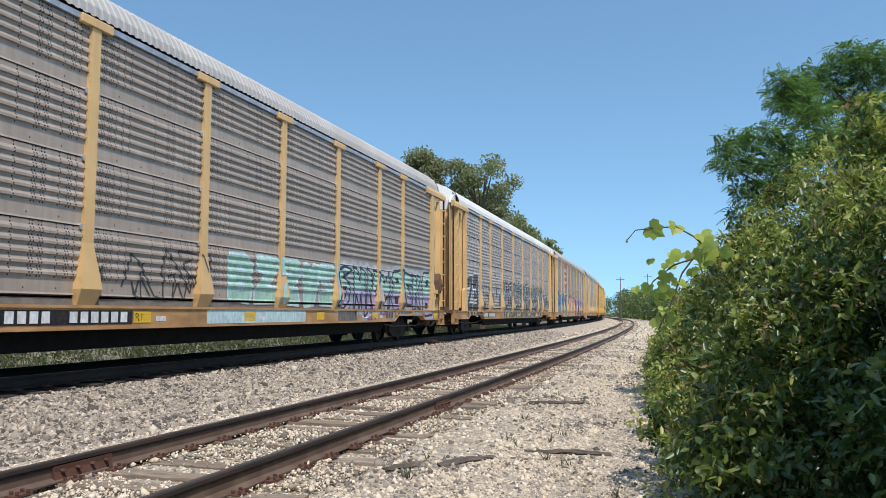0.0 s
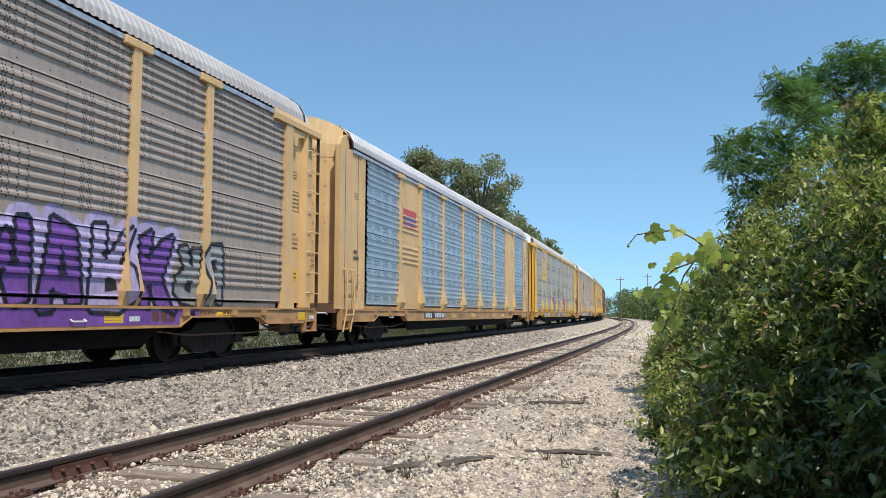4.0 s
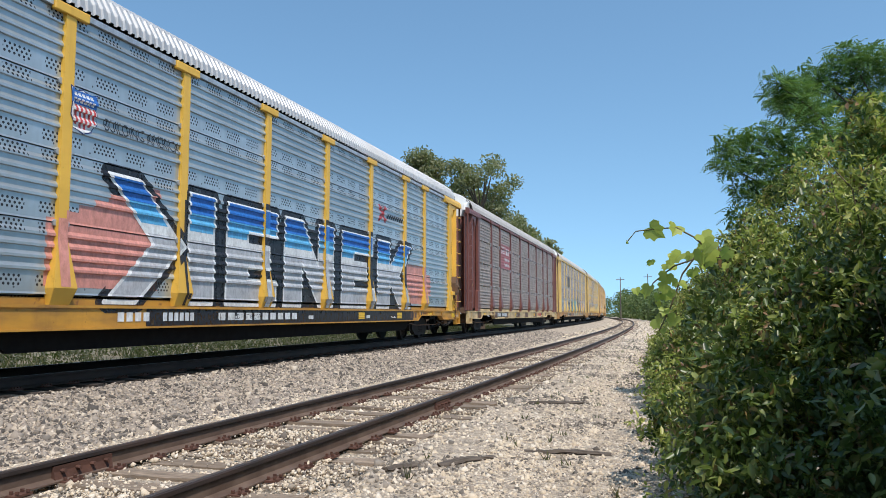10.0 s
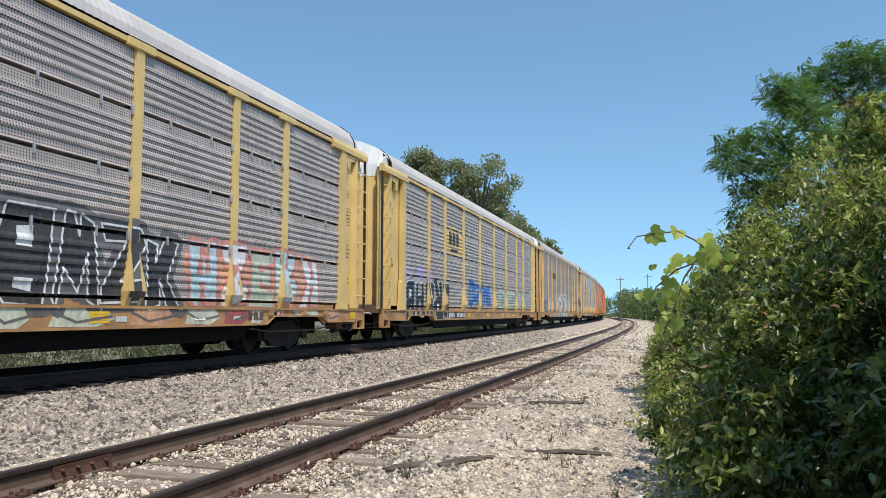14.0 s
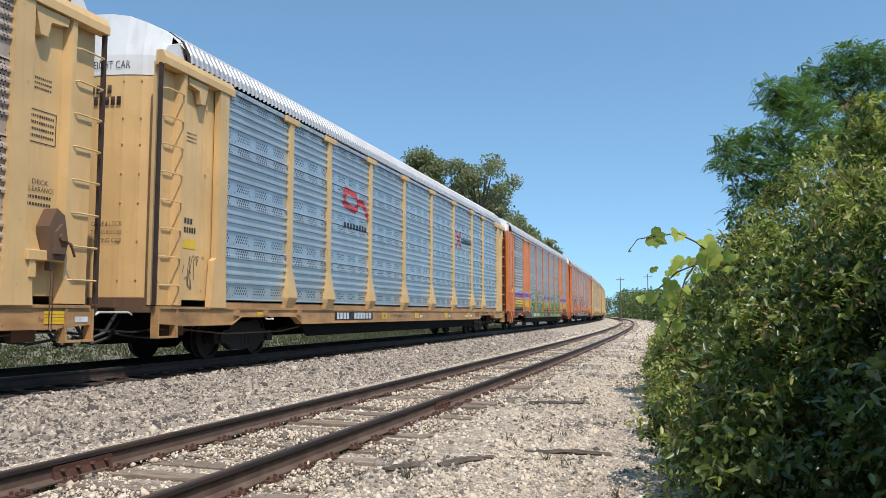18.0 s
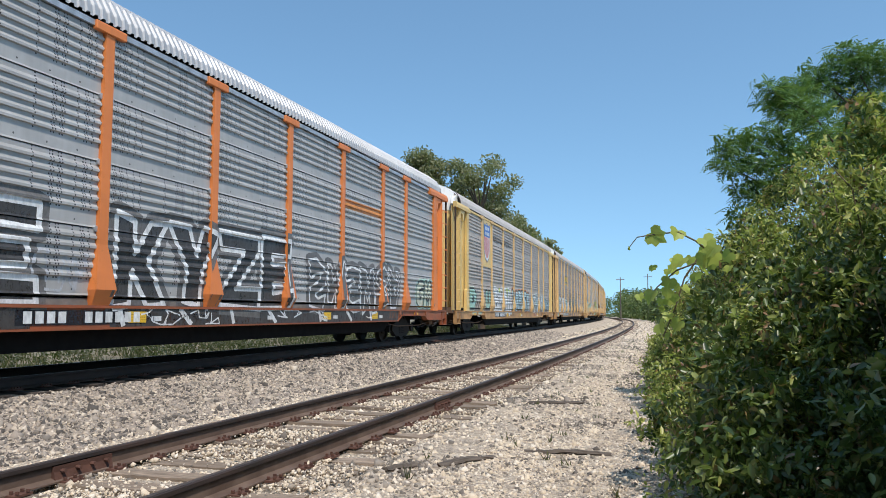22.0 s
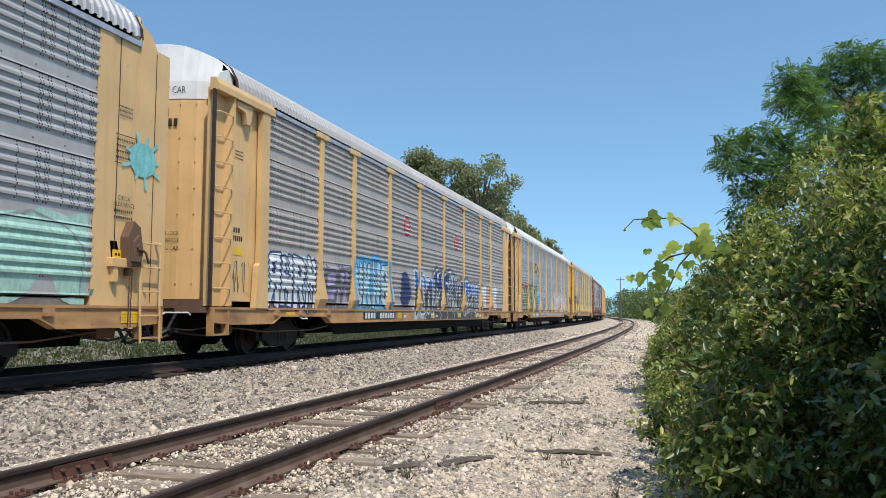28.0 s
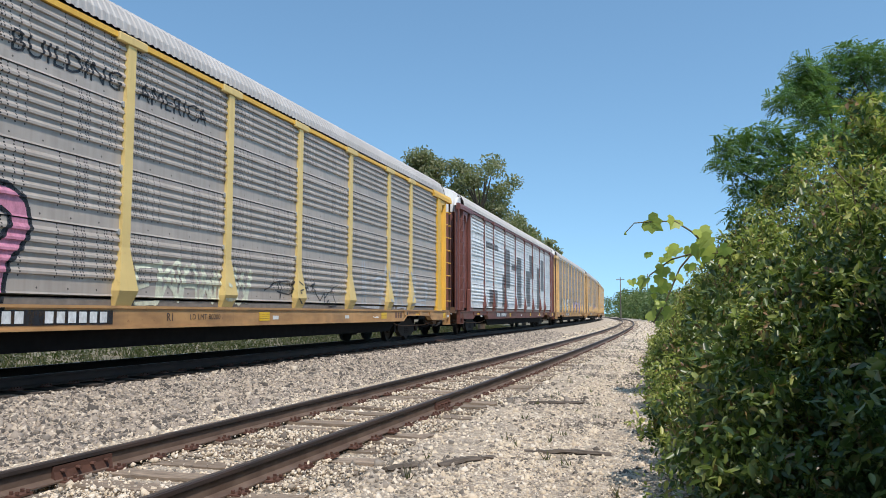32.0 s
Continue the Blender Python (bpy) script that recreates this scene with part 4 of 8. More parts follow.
        for coat in (0, 1, 2):
            rng.seed(seed)
            w = (fat + rim + 0.09, fat + rim, fat)[coat]
            mat = (halo, edge, fill)[coat]
            for i, ch in enumerate(text):
                self.verts, self.faces, self.mat, self.mats = slots[i]
                a, b = rng.uniform(-wob, wob), rng.uniform(-wob, wob)
                sl = rng.uniform(-0.12, 0.12)
                lines = strokes(ch, rng)
                use = mat[(i) % len(mat)] if isinstance(mat, (list, tuple)) else mat
                if use is None or ch == " ":
                    continue
                if coat == 1 and ch != ">":
                    w2, yc, zc = step * 0.5, y0 + step * (i + 0.5), (z0 + z1) / 2 + (z1 - z0) * (a + b) * 0.4
                    self.put([(yc + w2 * math.cos(2 * math.pi * j / 14) * (1 + 0.12 * math.cos(3 * j + i)), zc + (z1 - z0) * 0.40 * math.sin(2 * math.pi * j / 14)) for j in range(14)], back or use, 0.0035)
                for ln in lines:
                    pts = [(y0 + step * (i + 0.16 + 0.68 * px + sl * (pz - 0.5)), z0 + fat + (z1 - z0 - 2 * fat) * (pz + (a if pz > 0.5 else b))) for px, pz in ln]
                    self.line(pts, w, use, 0.004 + 0.0025 * coat)
                    if coat == 2 and ch == "*" and edge is not None and fat > 0.09:
                        inner = edge[i % len(edge)] if isinstance(edge, (list, tuple)) else edge
                        self.line([(u + fat * 0.3, v - fat * 0.2) for u, v in pts[:-1]] or pts, 0.018, inner, 0.0095, False)
        self.verts, self.faces, self.mat, self.mats = kept

    def bars(self, y0, y1, z0, z1, n, mat, off=0.006):
        """Writing that cannot be read: a row of short bars."""
        self.own("stencil", "row of stencilled marks")
        self.held += 1
        step = (y1 - y0) / n
        for i in range(n):
            self.rect(y0 + step * (i + 0.14), y0 + step * (i + 0.86), z0, z1, mat, off)
        self.held -= 1

    def text(self, s, y0, z0, h, mat, width=None, off=0.006):
        self.own("lettering", "stencilled lettering")
        tri = font_tris(s)
        w = max(p[0] for t in tri for p in t)
        k = (width / w) if width else h / 0.72
        for t in tri:
            self.put([(y0 + p[0] * k, z0 + p[1] * h / 0.72) for p in t], mat, off)

    def make(self, parent):
        for name, label, verts, faces, mat, mats in self.coats:
            if not faces:
                continue
            me = bpy.data.meshes.new(name)
            me.from_pydata(verts, [], faces)
            for m in mats:
                me.materials.append(m)
            me.polygons.foreach_set("material_index", mat)
            ob = new(name, me)
            ob.parent = parent
            tagged(ob, label)


TRIS = {}


def font_tris(s):
    if s not in TRIS:
        cu = bpy.data.curves.new("lettering", "FONT")
        cu.body = s
        cu.resolution_u = 2
        ob = bpy.data.objects.new("lettering", cu)
        me = ob.to_mesh()
        me.calc_loop_triangles()
        v = [(p.co.x, p.co.y) for p in me.vertices]
        TRIS[s] = [[v[i] for i in t.vertices] for t in me.loop_triangles]
        ob.to_mesh_clear()
        bpy.data.objects.remove(ob)
        bpy.data.curves.remove(cu)
    return TRIS[s]


SPRAY = {}


def spray(c, rough=0.45):
    """A thin, worn coat: the sheet shows through where it has gone."""
    if c not in SPRAY:
        n = Nodes("spray_paint")
        col = n.mix(n.band(n.noise(2.2, 4), 0.3, 0.7), tone(c, 0.85), tone(c, 1.12))
        cover = n.band(n.noise(9, 6, n.scaled(1, 1.4, 0.8), 0.7), 0.30, 0.62)
        n.val(n.math("ADD", n.math("MULTIPLY", cover, 0.36), 0.62), n.bsdf.inputs["Alpha"])
        n.bump(n.noise(24, 3), 0.06, 0.005)
        SPRAY[c] = n.done(col, rough)
    return SPRAY[c]


WHITE, INK, GREYINK = (0.72, 0.74, 0.74), (0.012, 0.012, 0.016), (0.10, 0.10, 0.11)
TAN, YEL, CREAM, BROWN, ORANGE = (0.66, 0.43, 0.19), (0.74, 0.43, 0.06), (0.68, 0.48, 0.18), (0.17, 0.062, 0.05), (0.68, 0.205, 0.05)
PAINTS = {k: painted("car_" + k, c) for k, c in (("tan", TAN), ("yellow", YEL), ("cream", CREAM), ("brown", BROWN), ("orange", ORANGE), ("paleyellow", (0.70, 0.52, 0.20)))}
SILLS = {k: painted("sill_" + k, (c[0] * 0.72, c[1] * 0.63, c[2] * 0.58), 0.6, 0.9) for k, c in (("tan", TAN), ("yellow", YEL), ("cream", TAN), ("brown", BROWN), ("orange", (0.42, 0.13, 0.05)), ("paleyellow", (0.92, 0.80, 0.46)))}
ROOFS = {"grey": painted("roof_grey", (0.42, 0.40, 0.38), 0.55, 0.1), "white": painted("roof_white", (0.70, 0.69, 0.66), 0.5, 0.06), "cream": painted("roof_cream", (0.55, 0.51, 0.46), 0.5, 0.06), "galv": painted("roof_galvanised", (0.40, 0.41, 0.42), 0.45, 0.03, 0.15)}
SIDES = {
    ("perf", "brown"): sheet_metal("sheet_brown_grey", (0.402, 0.331, 0.275), "perf", grime=0.45),
    ("perf", "grey"): sheet_metal("sheet_grey", (0.441, 0.39, 0.343), "perf", grime=0.35),
    ("perf", "blue"): sheet_metal("sheet_blue_grey", (0.421, 0.418, 0.406), "perf", grime=0.2),
    ("galv", "bright"): sheet_metal("sheet_galvanised", (0.46, 0.51, 0.53), "galv", grime=0.18, metal=0.55, rough=0.30),
    ("galv", "grey"): sheet_metal("sheet_galvanised_dull", (0.42, 0.47, 0.51), "galv", grime=0.2, metal=0.3, rough=0.42),
    ("seam", "dark"): sheet_metal("sheet_seamed_grey", (0.542, 0.47, 0.42), "seam"),
    ("seam", "light"): sheet_metal("sheet_seamed_pale", (0.41, 0.335, 0.285), "seam", grime=0.3),
    ("gap", "grey"): sheet_metal("sheet_seamed_galvanised", (0.38, 0.44, 0.48), "galv", grime=0.16, metal=0.3, rough=0.42),
}


def autorack(label, body="tan", sill=None, style="perf", shade="brown", roof="grey", ends="ladder", solid=(), board=None, brake=False, endcap="white", foot=True, posts=None):
    car = tagged(new("autorack_car"), label, "railcar", "freight train")
    pm, pp, sm, side = PAINTS[body], PAINTS[posts or body], SILLS[sill or body], SIDES[(style, shade)]
    for sd in (1, -1):
        shared(("sill", sd), "side_sill", sill_builder(sd), sm, car)
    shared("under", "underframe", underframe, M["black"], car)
    shared(("farside",), "far_side_wall", far_side, side, car)
    high = {"galv": 0.026, "grey": 0.012}.get(roof, 0.004)
    shared(("roof", high), "roof", lambda bm: roof_builder(bm, 0.16, high), ROOFS[roof], car)
    for e in (-1, 1):
        shared(("roofend", e), "roof_edge", lambda bm, e=e: roof_edge(bm, e), M["stile"], car)
    shared("chord", "top_chord", lambda bm: box(bm, 1.42, 1.545, -12.9, 12.9, 5.13, 5.215), M["galvrail"] if roof == "galv" else pm if body != "tan" else M["galvrail"], car)
    # recessed dark strip paints the shade below the roof edge
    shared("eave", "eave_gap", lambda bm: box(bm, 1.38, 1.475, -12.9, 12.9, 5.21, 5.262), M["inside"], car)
    shared("kick", "kick_strip", lambda bm: box(bm, 1.40, 1.475, -11.8, 11.8, SILL + 0.012, SHEET0 - 0.03), M["kick"] if style == "perf" else sm, car)
    for i in range(len(EDGES) - 1):
        w, y = EDGES[i + 1] - EDGES[i], (EDGES[i] + EDGES[i + 1]) / 2
        if i in solid:
            shared(("solid", round(w, 2)), "solid_panel", lambda bm, w=w: box(bm, 1.40, 1.50, -w / 2, w / 2, SHEET0 - 0.1, 5.13), pm, car, m=pose(0, y, 0))
            for q in (-w / 4, 0.0, w / 4):
                shared("solidrib", "panel_seam", lambda bm: box(bm, 1.5, 1.506, -0.012, 0.012, SHEET0, 5.1), pm, car, m=pose(0, y + q, 0))
            continue
        for j in range(SHEETS):
            shared(("sheet", style, round(w, 2)), "side_sheet", sheet_builder(style, w), side, car, m=pose(HALF, y, SHEET0 + j * SHEET))
    if board:
        b0, b1, bz = board
        shared(("board", bz), "sign_board", lambda bm: box(bm, 1.44, 1.53, b0, b1, bz, 5.12, 0.008), pm, car)
    for y in POSTS:
        shared(("post", foot), "side_post", post_builder(flare=foot), pp, car, m=pose(0, y, 0))
        shared("cap", "post_cap", cap_builder, pp, car, m=pose(0, y, 0))
    for y in (-9.95, 6.1):
        shared("sillhook", "tie_down_bracket", lambda bm: tube(bm, [(1.53, -0.13, 0.80), (1.58, -0.13, 0.77), (1.58, 0.13, 0.77), (1.53, 0.13, 0.80)], 0.014, 6), M["whitepaint"], car, m=pose(0, y, 0))
    for e in (-1, 1):
        stile, inner, back, pocket, fpost, header, guide = ladder_zone(e)
        if ends == "ladder":
            shared(("stile", e), "corner_post", stile, M["stile"] if body != "brown" else pm, car)
            shared(("inner", e), "ladder_channel", inner, pm, car)
            shared(("back", e), "ladder_back", back, pm, car)
            shared(("pocket", e), "corner_panel", pocket, pm, car)
            shared(("fpost", e), "frame_post", fpost, pm, car)
            shared(("header", e), "header", header, pm, car)
            shared(("guide", e), "door_guide", guide, pm, car)
            for k in range(8):
                shared(("rung", e), "rung", rung_builder(e), pm, car, m=pose(0, 0, 1.35 + k * 0.47))
        else:
            shared(("plainend", e), "corner_panel", lambda bm, e=e: box(bm, 1.36, 1.50, e * 12.02, e * 13.66, 1.0, 5.2), pm, car)
            shared(("endstrip", e), "edge_strip", lambda bm, e=e: prism(bm, [(e * 12.0, 1.0), (e * 12.5, 1.0), (e * 12.35, 2.0), (e * 12.3, 5.15), (e * 12.0, 5.15)], 1.5, 1.52), pm, car)
            shared(("endseam", e), "stiffener", lambda bm, e=e: box(bm, 1.5, 1.51, e * 12.9, e * 12.94, 1.0, 5.15), pm, car)
            for q in (12.47, 13.32):
                shared(("endline", e), "panel_seam", lambda bm: box(bm, 1.5, 1.504, -0.008, 0.008, 1.05, 5.15), M["stile"], car, m=pose(0, e * q, 0))
            stl, rg = side_ladder(e)
            shared(("sladder", e), "side_ladder", stl, pm, car)
            for k in range(4):
                shared(("srung", e), "rung", rg, pm, car, m=pose(0, 0, 0.85 + k * 0.38))
        door, cap = end_door(e)
        shared(("door", e), "end_door", door, pm, car, smooth=False)
        shared(("gusset", e), "corner_gusset", lambda bm, e=e: prism(bm, [(e * 12.8, 5.2), (e * 13.5, 5.2), (e * 13.32, 5.46), (e * 12.87, 5.67)], 1.28, 1.40), M["whitepaint"] if endcap == "white" else pm, car)
        shared(("endcap", e), "roof_end_cap", cap, M["whitepaint"] if endcap == "white" else pm, car)
        cp, hose, plat, step, grab, lever, droop, pipe = coupler(e)
        shared(("coupler", e), "coupler", cp, M["truck"], car)
        shared(("hose", e), "air_hose", hose, M["hose"], car)
        shared(("hose", e), "air_hose", hose, M["hose"], car, m=pose(0.5, 0, 0.12))
        shared(("lever", e), "uncoupling_lever", lever, M["truck"], car)
        shared(("droop", e), "hanging_hose", droop, M["hose"], car)
        shared(("pipe", e), "brake_pipe", pipe, M["grime"], car)
        shared(("plat", e), "end_platform", plat, M["grime"], car)
        shared(("step", e), "corner_step", step, sm, car)
        shared(("grab", e), "grab_rail", grab, M["whitepaint"], car)
        tr = new("truck")
        tr.parent = car
        tr.matrix_basis = pose(0, e * 10.06, 0)
        for sd in (1, -1):
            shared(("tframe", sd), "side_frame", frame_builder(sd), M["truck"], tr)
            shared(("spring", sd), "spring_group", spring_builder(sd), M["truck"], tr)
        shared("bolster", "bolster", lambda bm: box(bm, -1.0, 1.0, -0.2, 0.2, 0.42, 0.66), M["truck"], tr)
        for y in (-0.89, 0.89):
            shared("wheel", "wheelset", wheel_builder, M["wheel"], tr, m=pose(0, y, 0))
    if brake:
        bracket, housing, chain = brake_gear(1)
        shared(("bracket", 1), "brake_bracket", bracket, pm, car)
        shared(("housing", 1), "brake_housing", housing, M["grime"], car, "dark rusty cast hand-brake housing")
        shared(("chain", 1), "brake_chain", chain, M["plate"], car)
    return car


CARS = [
    dict(label="grey autorack railcar with faded tan posts and graffiti", shade="brown", roof="grey", brake=True),
    dict(label="dark grey seamed autorack railcar, tan posts, black graffiti", style="seam", shade="dark", roof="white"),
    dict(label="grey autorack railcar with red sign panel and blue graffiti", shade="brown", roof="grey"),
    dict(label="galvanised autorack railcar with wide tan end panels", style="galv", shade="bright", roof="galv", ends="plain", solid=(1, 7), endcap="body"),
    dict(label="bright yellow autorack railcar with galvanised sheets and shield sign", body="yellow", style="gap", shade="grey", roof="cream", board=(-8.98, -7.14, 3.12), brake=True),
    dict(label="blue-grey autorack railcar covered with cream graffiti letters", shade="blue", roof="white"),
    dict(label="deep yellow autorack railcar with blue and white graffiti", body="yellow", style="galv", shade="bright", roof="galv", brake=True),
    dict(label="brown-posted autorack railcar with pale seamed sheets", body="brown", sill="paleyellow", style="seam", shade="light", roof="grey"),
    dict(label="cream-yellow autorack railcar with dark seamed sheets", body="cream", sill="tan", style="seam", shade="dark", roof="cream"),
    dict(label="cream-yellow autorack railcar with yellow sign and black graffiti", body="cream", style="seam", shade="dark", roof="cream"),
    dict(label="grey autorack railcar with tan ends and pale graffiti", shade="brown", roof="grey", brake=True),
    dict(label="galvanised autorack railcar with tan posts and red emblem", style="galv", shade="bright", roof="galv"),
    dict(label="orange autorack railcar with purple and yellow stripe", body="orange", shade="blue", roof="galv", ends="plain", solid=(1, 7), foot=False),
    dict(label="orange autorack railcar with black and white graffiti", body="orange", shade="blue", roof="galv"),
    dict(label="grey autorack railcar with yellow ends and striped shield", body="cream", posts="tan", shade="grey", roof="grey", board=(-8.98, -7.14, 3.0)),
    dict(label="grey autorack railcar with tan posts and white block graffiti", shade="brown", roof="grey"),
    dict(label="blue-grey autorack railcar with plain tan ends, pastel graffiti", shade="blue", roof="galv", ends="plain", board=(-8.98, -7.14, 3.1), brake=True, endcap="body"),
    dict(label="grey autorack railcar with red eight-sided signs and graffiti", shade="grey", roof="grey", endcap="white"),
    dict(label="blue-grey autorack railcar with white roof and olive graffiti", shade="blue", roof="white", brake=True),
    dict(label="grey autorack railcar with yellow ends and striped shield", body="yellow", posts="paleyellow", sill="tan", shade="grey", roof="grey", board=(-8.98, -7.14, 3.0)),
    dict(label="maroon-ended autorack railcar painted white with dark blocks", body="brown", shade="grey", roof="cream"),
    dict(label="weathered tan autorack railcar at the train's rear", shade="brown", roof="grey"),
    dict(label="brown-grey autorack railcar with tan posts far back", shade="brown", roof="grey"),
    dict(label="tan autorack railcar with galvanised sheets", style="galv", shade="grey", roof="grey"),
]
LENGTH = 28.6
train = [autorack(**c) for c in CARS]


def travelled(t):
    slow = np.interp(t, [0, 4, 8, 10, 12, 14, 16, 20, 24, 28, 32], [0, 0.15, 0.15, 0.4, 0.72, 1.25, 1.65, 1.97, 2.05, 1.55, 0.68])
    return 16.978 * t - float(slow)


def car_pose(n, t):
    s = 13.45 + n * LENGTH - travelled(t)
    a, b = on_main(s - 10.06, 0, Z_MAIN), on_main(s + 10.06, 0, Z_MAIN)
    c = (a + b) / 2
    return pose(c.x, c.y, c.z, 0, 0, math.degrees(math.atan2(b.y - a.y, b.x - a.x)) - 90)


def end_plate(car, mat_dark, slot):
    """Lettering on the curved end door, on the side that meets the camera."""
    verts, faces = [], []

    def add(poly):
        base = len(verts)
        for x, z in poly:
            t = math.asin(max(-1, min(1, x / 1.36)))
            verts.append((x, -(13.05 + 0.55 * math.cos(t)) - 0.022, z))
        faces.append(tuple(range(base, base + len(poly))))
    w = max(q[0] for t in font_tris("EXCESS HEIGHT CAR") for q in t)
    for t in font_tris("EXCESS HEIGHT CAR"):
        add([(-0.45 + q[0] / w * 1.25, 5.06 + q[1] * 0.19) for q in t])
    for z, n, x0 in ((4.62, 4, 0.1), (4.42, 6, 0.06)):
        for i in range(n):
            x = x0 + i * 0.105
            add([(x, z), (x + 0.075, z), (x + 0.075, z + 0.15), (x, z + 0.15)])
    for k, tx in enumerate(("CLOSE & LOCK", "DOORS BEFORE", "MOVING CAR")):
        w = max(q[0] for t in font_tris(tx) for q in t)
        for t in font_tris(tx):
            add([(0.2 + q[0] / w * 0.55, 2.35 - k * 0.14 + q[1] * 0.11) for q in t])
    ob = new("end_lettering", raw("end_lettering", verts, faces, mat_dark))
    ob.parent = car
    tagged(ob, "dark stencilled lettering on the end door")
    if slot:
        bm = bmesh.new()
        prism(bm, [(0.1, -13.61), (0.55, -13.555), (0.55, -13.52), (0.1, -13.56)], 3.42, 3.56, "z")
        part("door_slot", bm, M["inside"], car)


def seam_clips(car, pmat):
    """Clips that hold the sheets to the posts, and latches across the open seams."""
    for j in (1, 2, 3):
        z = SHEET0 + j * SHEET - 0.03
        for y in POSTS:
            for sg in (-1, 1):
                shared("clip", "post_clip", lambda bm: box(bm, 1.49, 1.54, -0.02, 0.02, -0.085, 0.085, 0.006), M["galvrail"], car, m=pose(0, y + sg * 0.115, z))
        for a, b in zip(EDGES[:-1], EDGES[1:]):
            for f in (0.3, 0.72):
                shared("latch", "seam_latch", lambda bm: box(bm, 1.49, 1.535, -0.012, 0.012, -0.08, 0.08, 0.004), M["galvrail"], car, m=pose(0, a + (b - a) * f, z))


def sheet_tabs(car):
    """Small pale tabs that hold the sheet ends beside the posts."""
    def tab(bm):
        prism(bm, [(0.0, -0.045), (0.05, -0.035), (0.06, 0.02), (0.03, 0.05), (0.0, 0.045)], 1.49, 1.522)
        return bm
    for j in (1, 2, 3):
        for y in POSTS:
            for sg in (-1, 1):
                m = pose(0, y + sg * 0.095, SHEET0 + j * SHEET)
                shared("tab", "sheet_tab", tab, M["galvrail"], car, m=m if sg > 0 else m @ Matrix.Diagonal((1, -1, 1, 1)))


C = dict(white=(0.72, 0.74, 0.74), ink=(0.012, 0.012, 0.016), mint=(0.38, 0.60, 0.50), purple=(0.18, 0.07, 0.33), lilac=(0.45, 0.38, 0.6), blue=(0.02, 0.14, 0.48), sky=(0.10, 0.42, 0.72), pink=(0.62, 0.27, 0.22), rose=(0.42, 0.10, 0.10), cream=(0.62, 0.64, 0.50), green=(0.17, 0.42, 0.11), lime=(0.50, 0.62, 0.12), teal=(0.22, 0.55, 0.53), rosy=(0.62, 0.22, 0.30), magenta=(0.45, 0.03, 0.14), grey=(0.30, 0.31, 0.31), silver=(0.45, 0.47, 0.50), red=(0.58, 0.05, 0.05), brick=(0.45, 0.10, 0.06), yellow=(0.75, 0.50, 0.03), peach=(0.66, 0.36, 0.22), olive=(0.36, 0.34, 0.14), palecyan=(0.48, 0.65, 0.68), orange=(0.65, 0.25, 0.06), navy=(0.02, 0.03, 0.13), dim=(0.055, 0.052, 0.05), smoke=(0.14, 0.135, 0.13), paleg=(0.48, 0.55, 0.42), brown=(0.14, 0.06, 0.03))


def s(k):
    return None if k is None else spray(C[k])


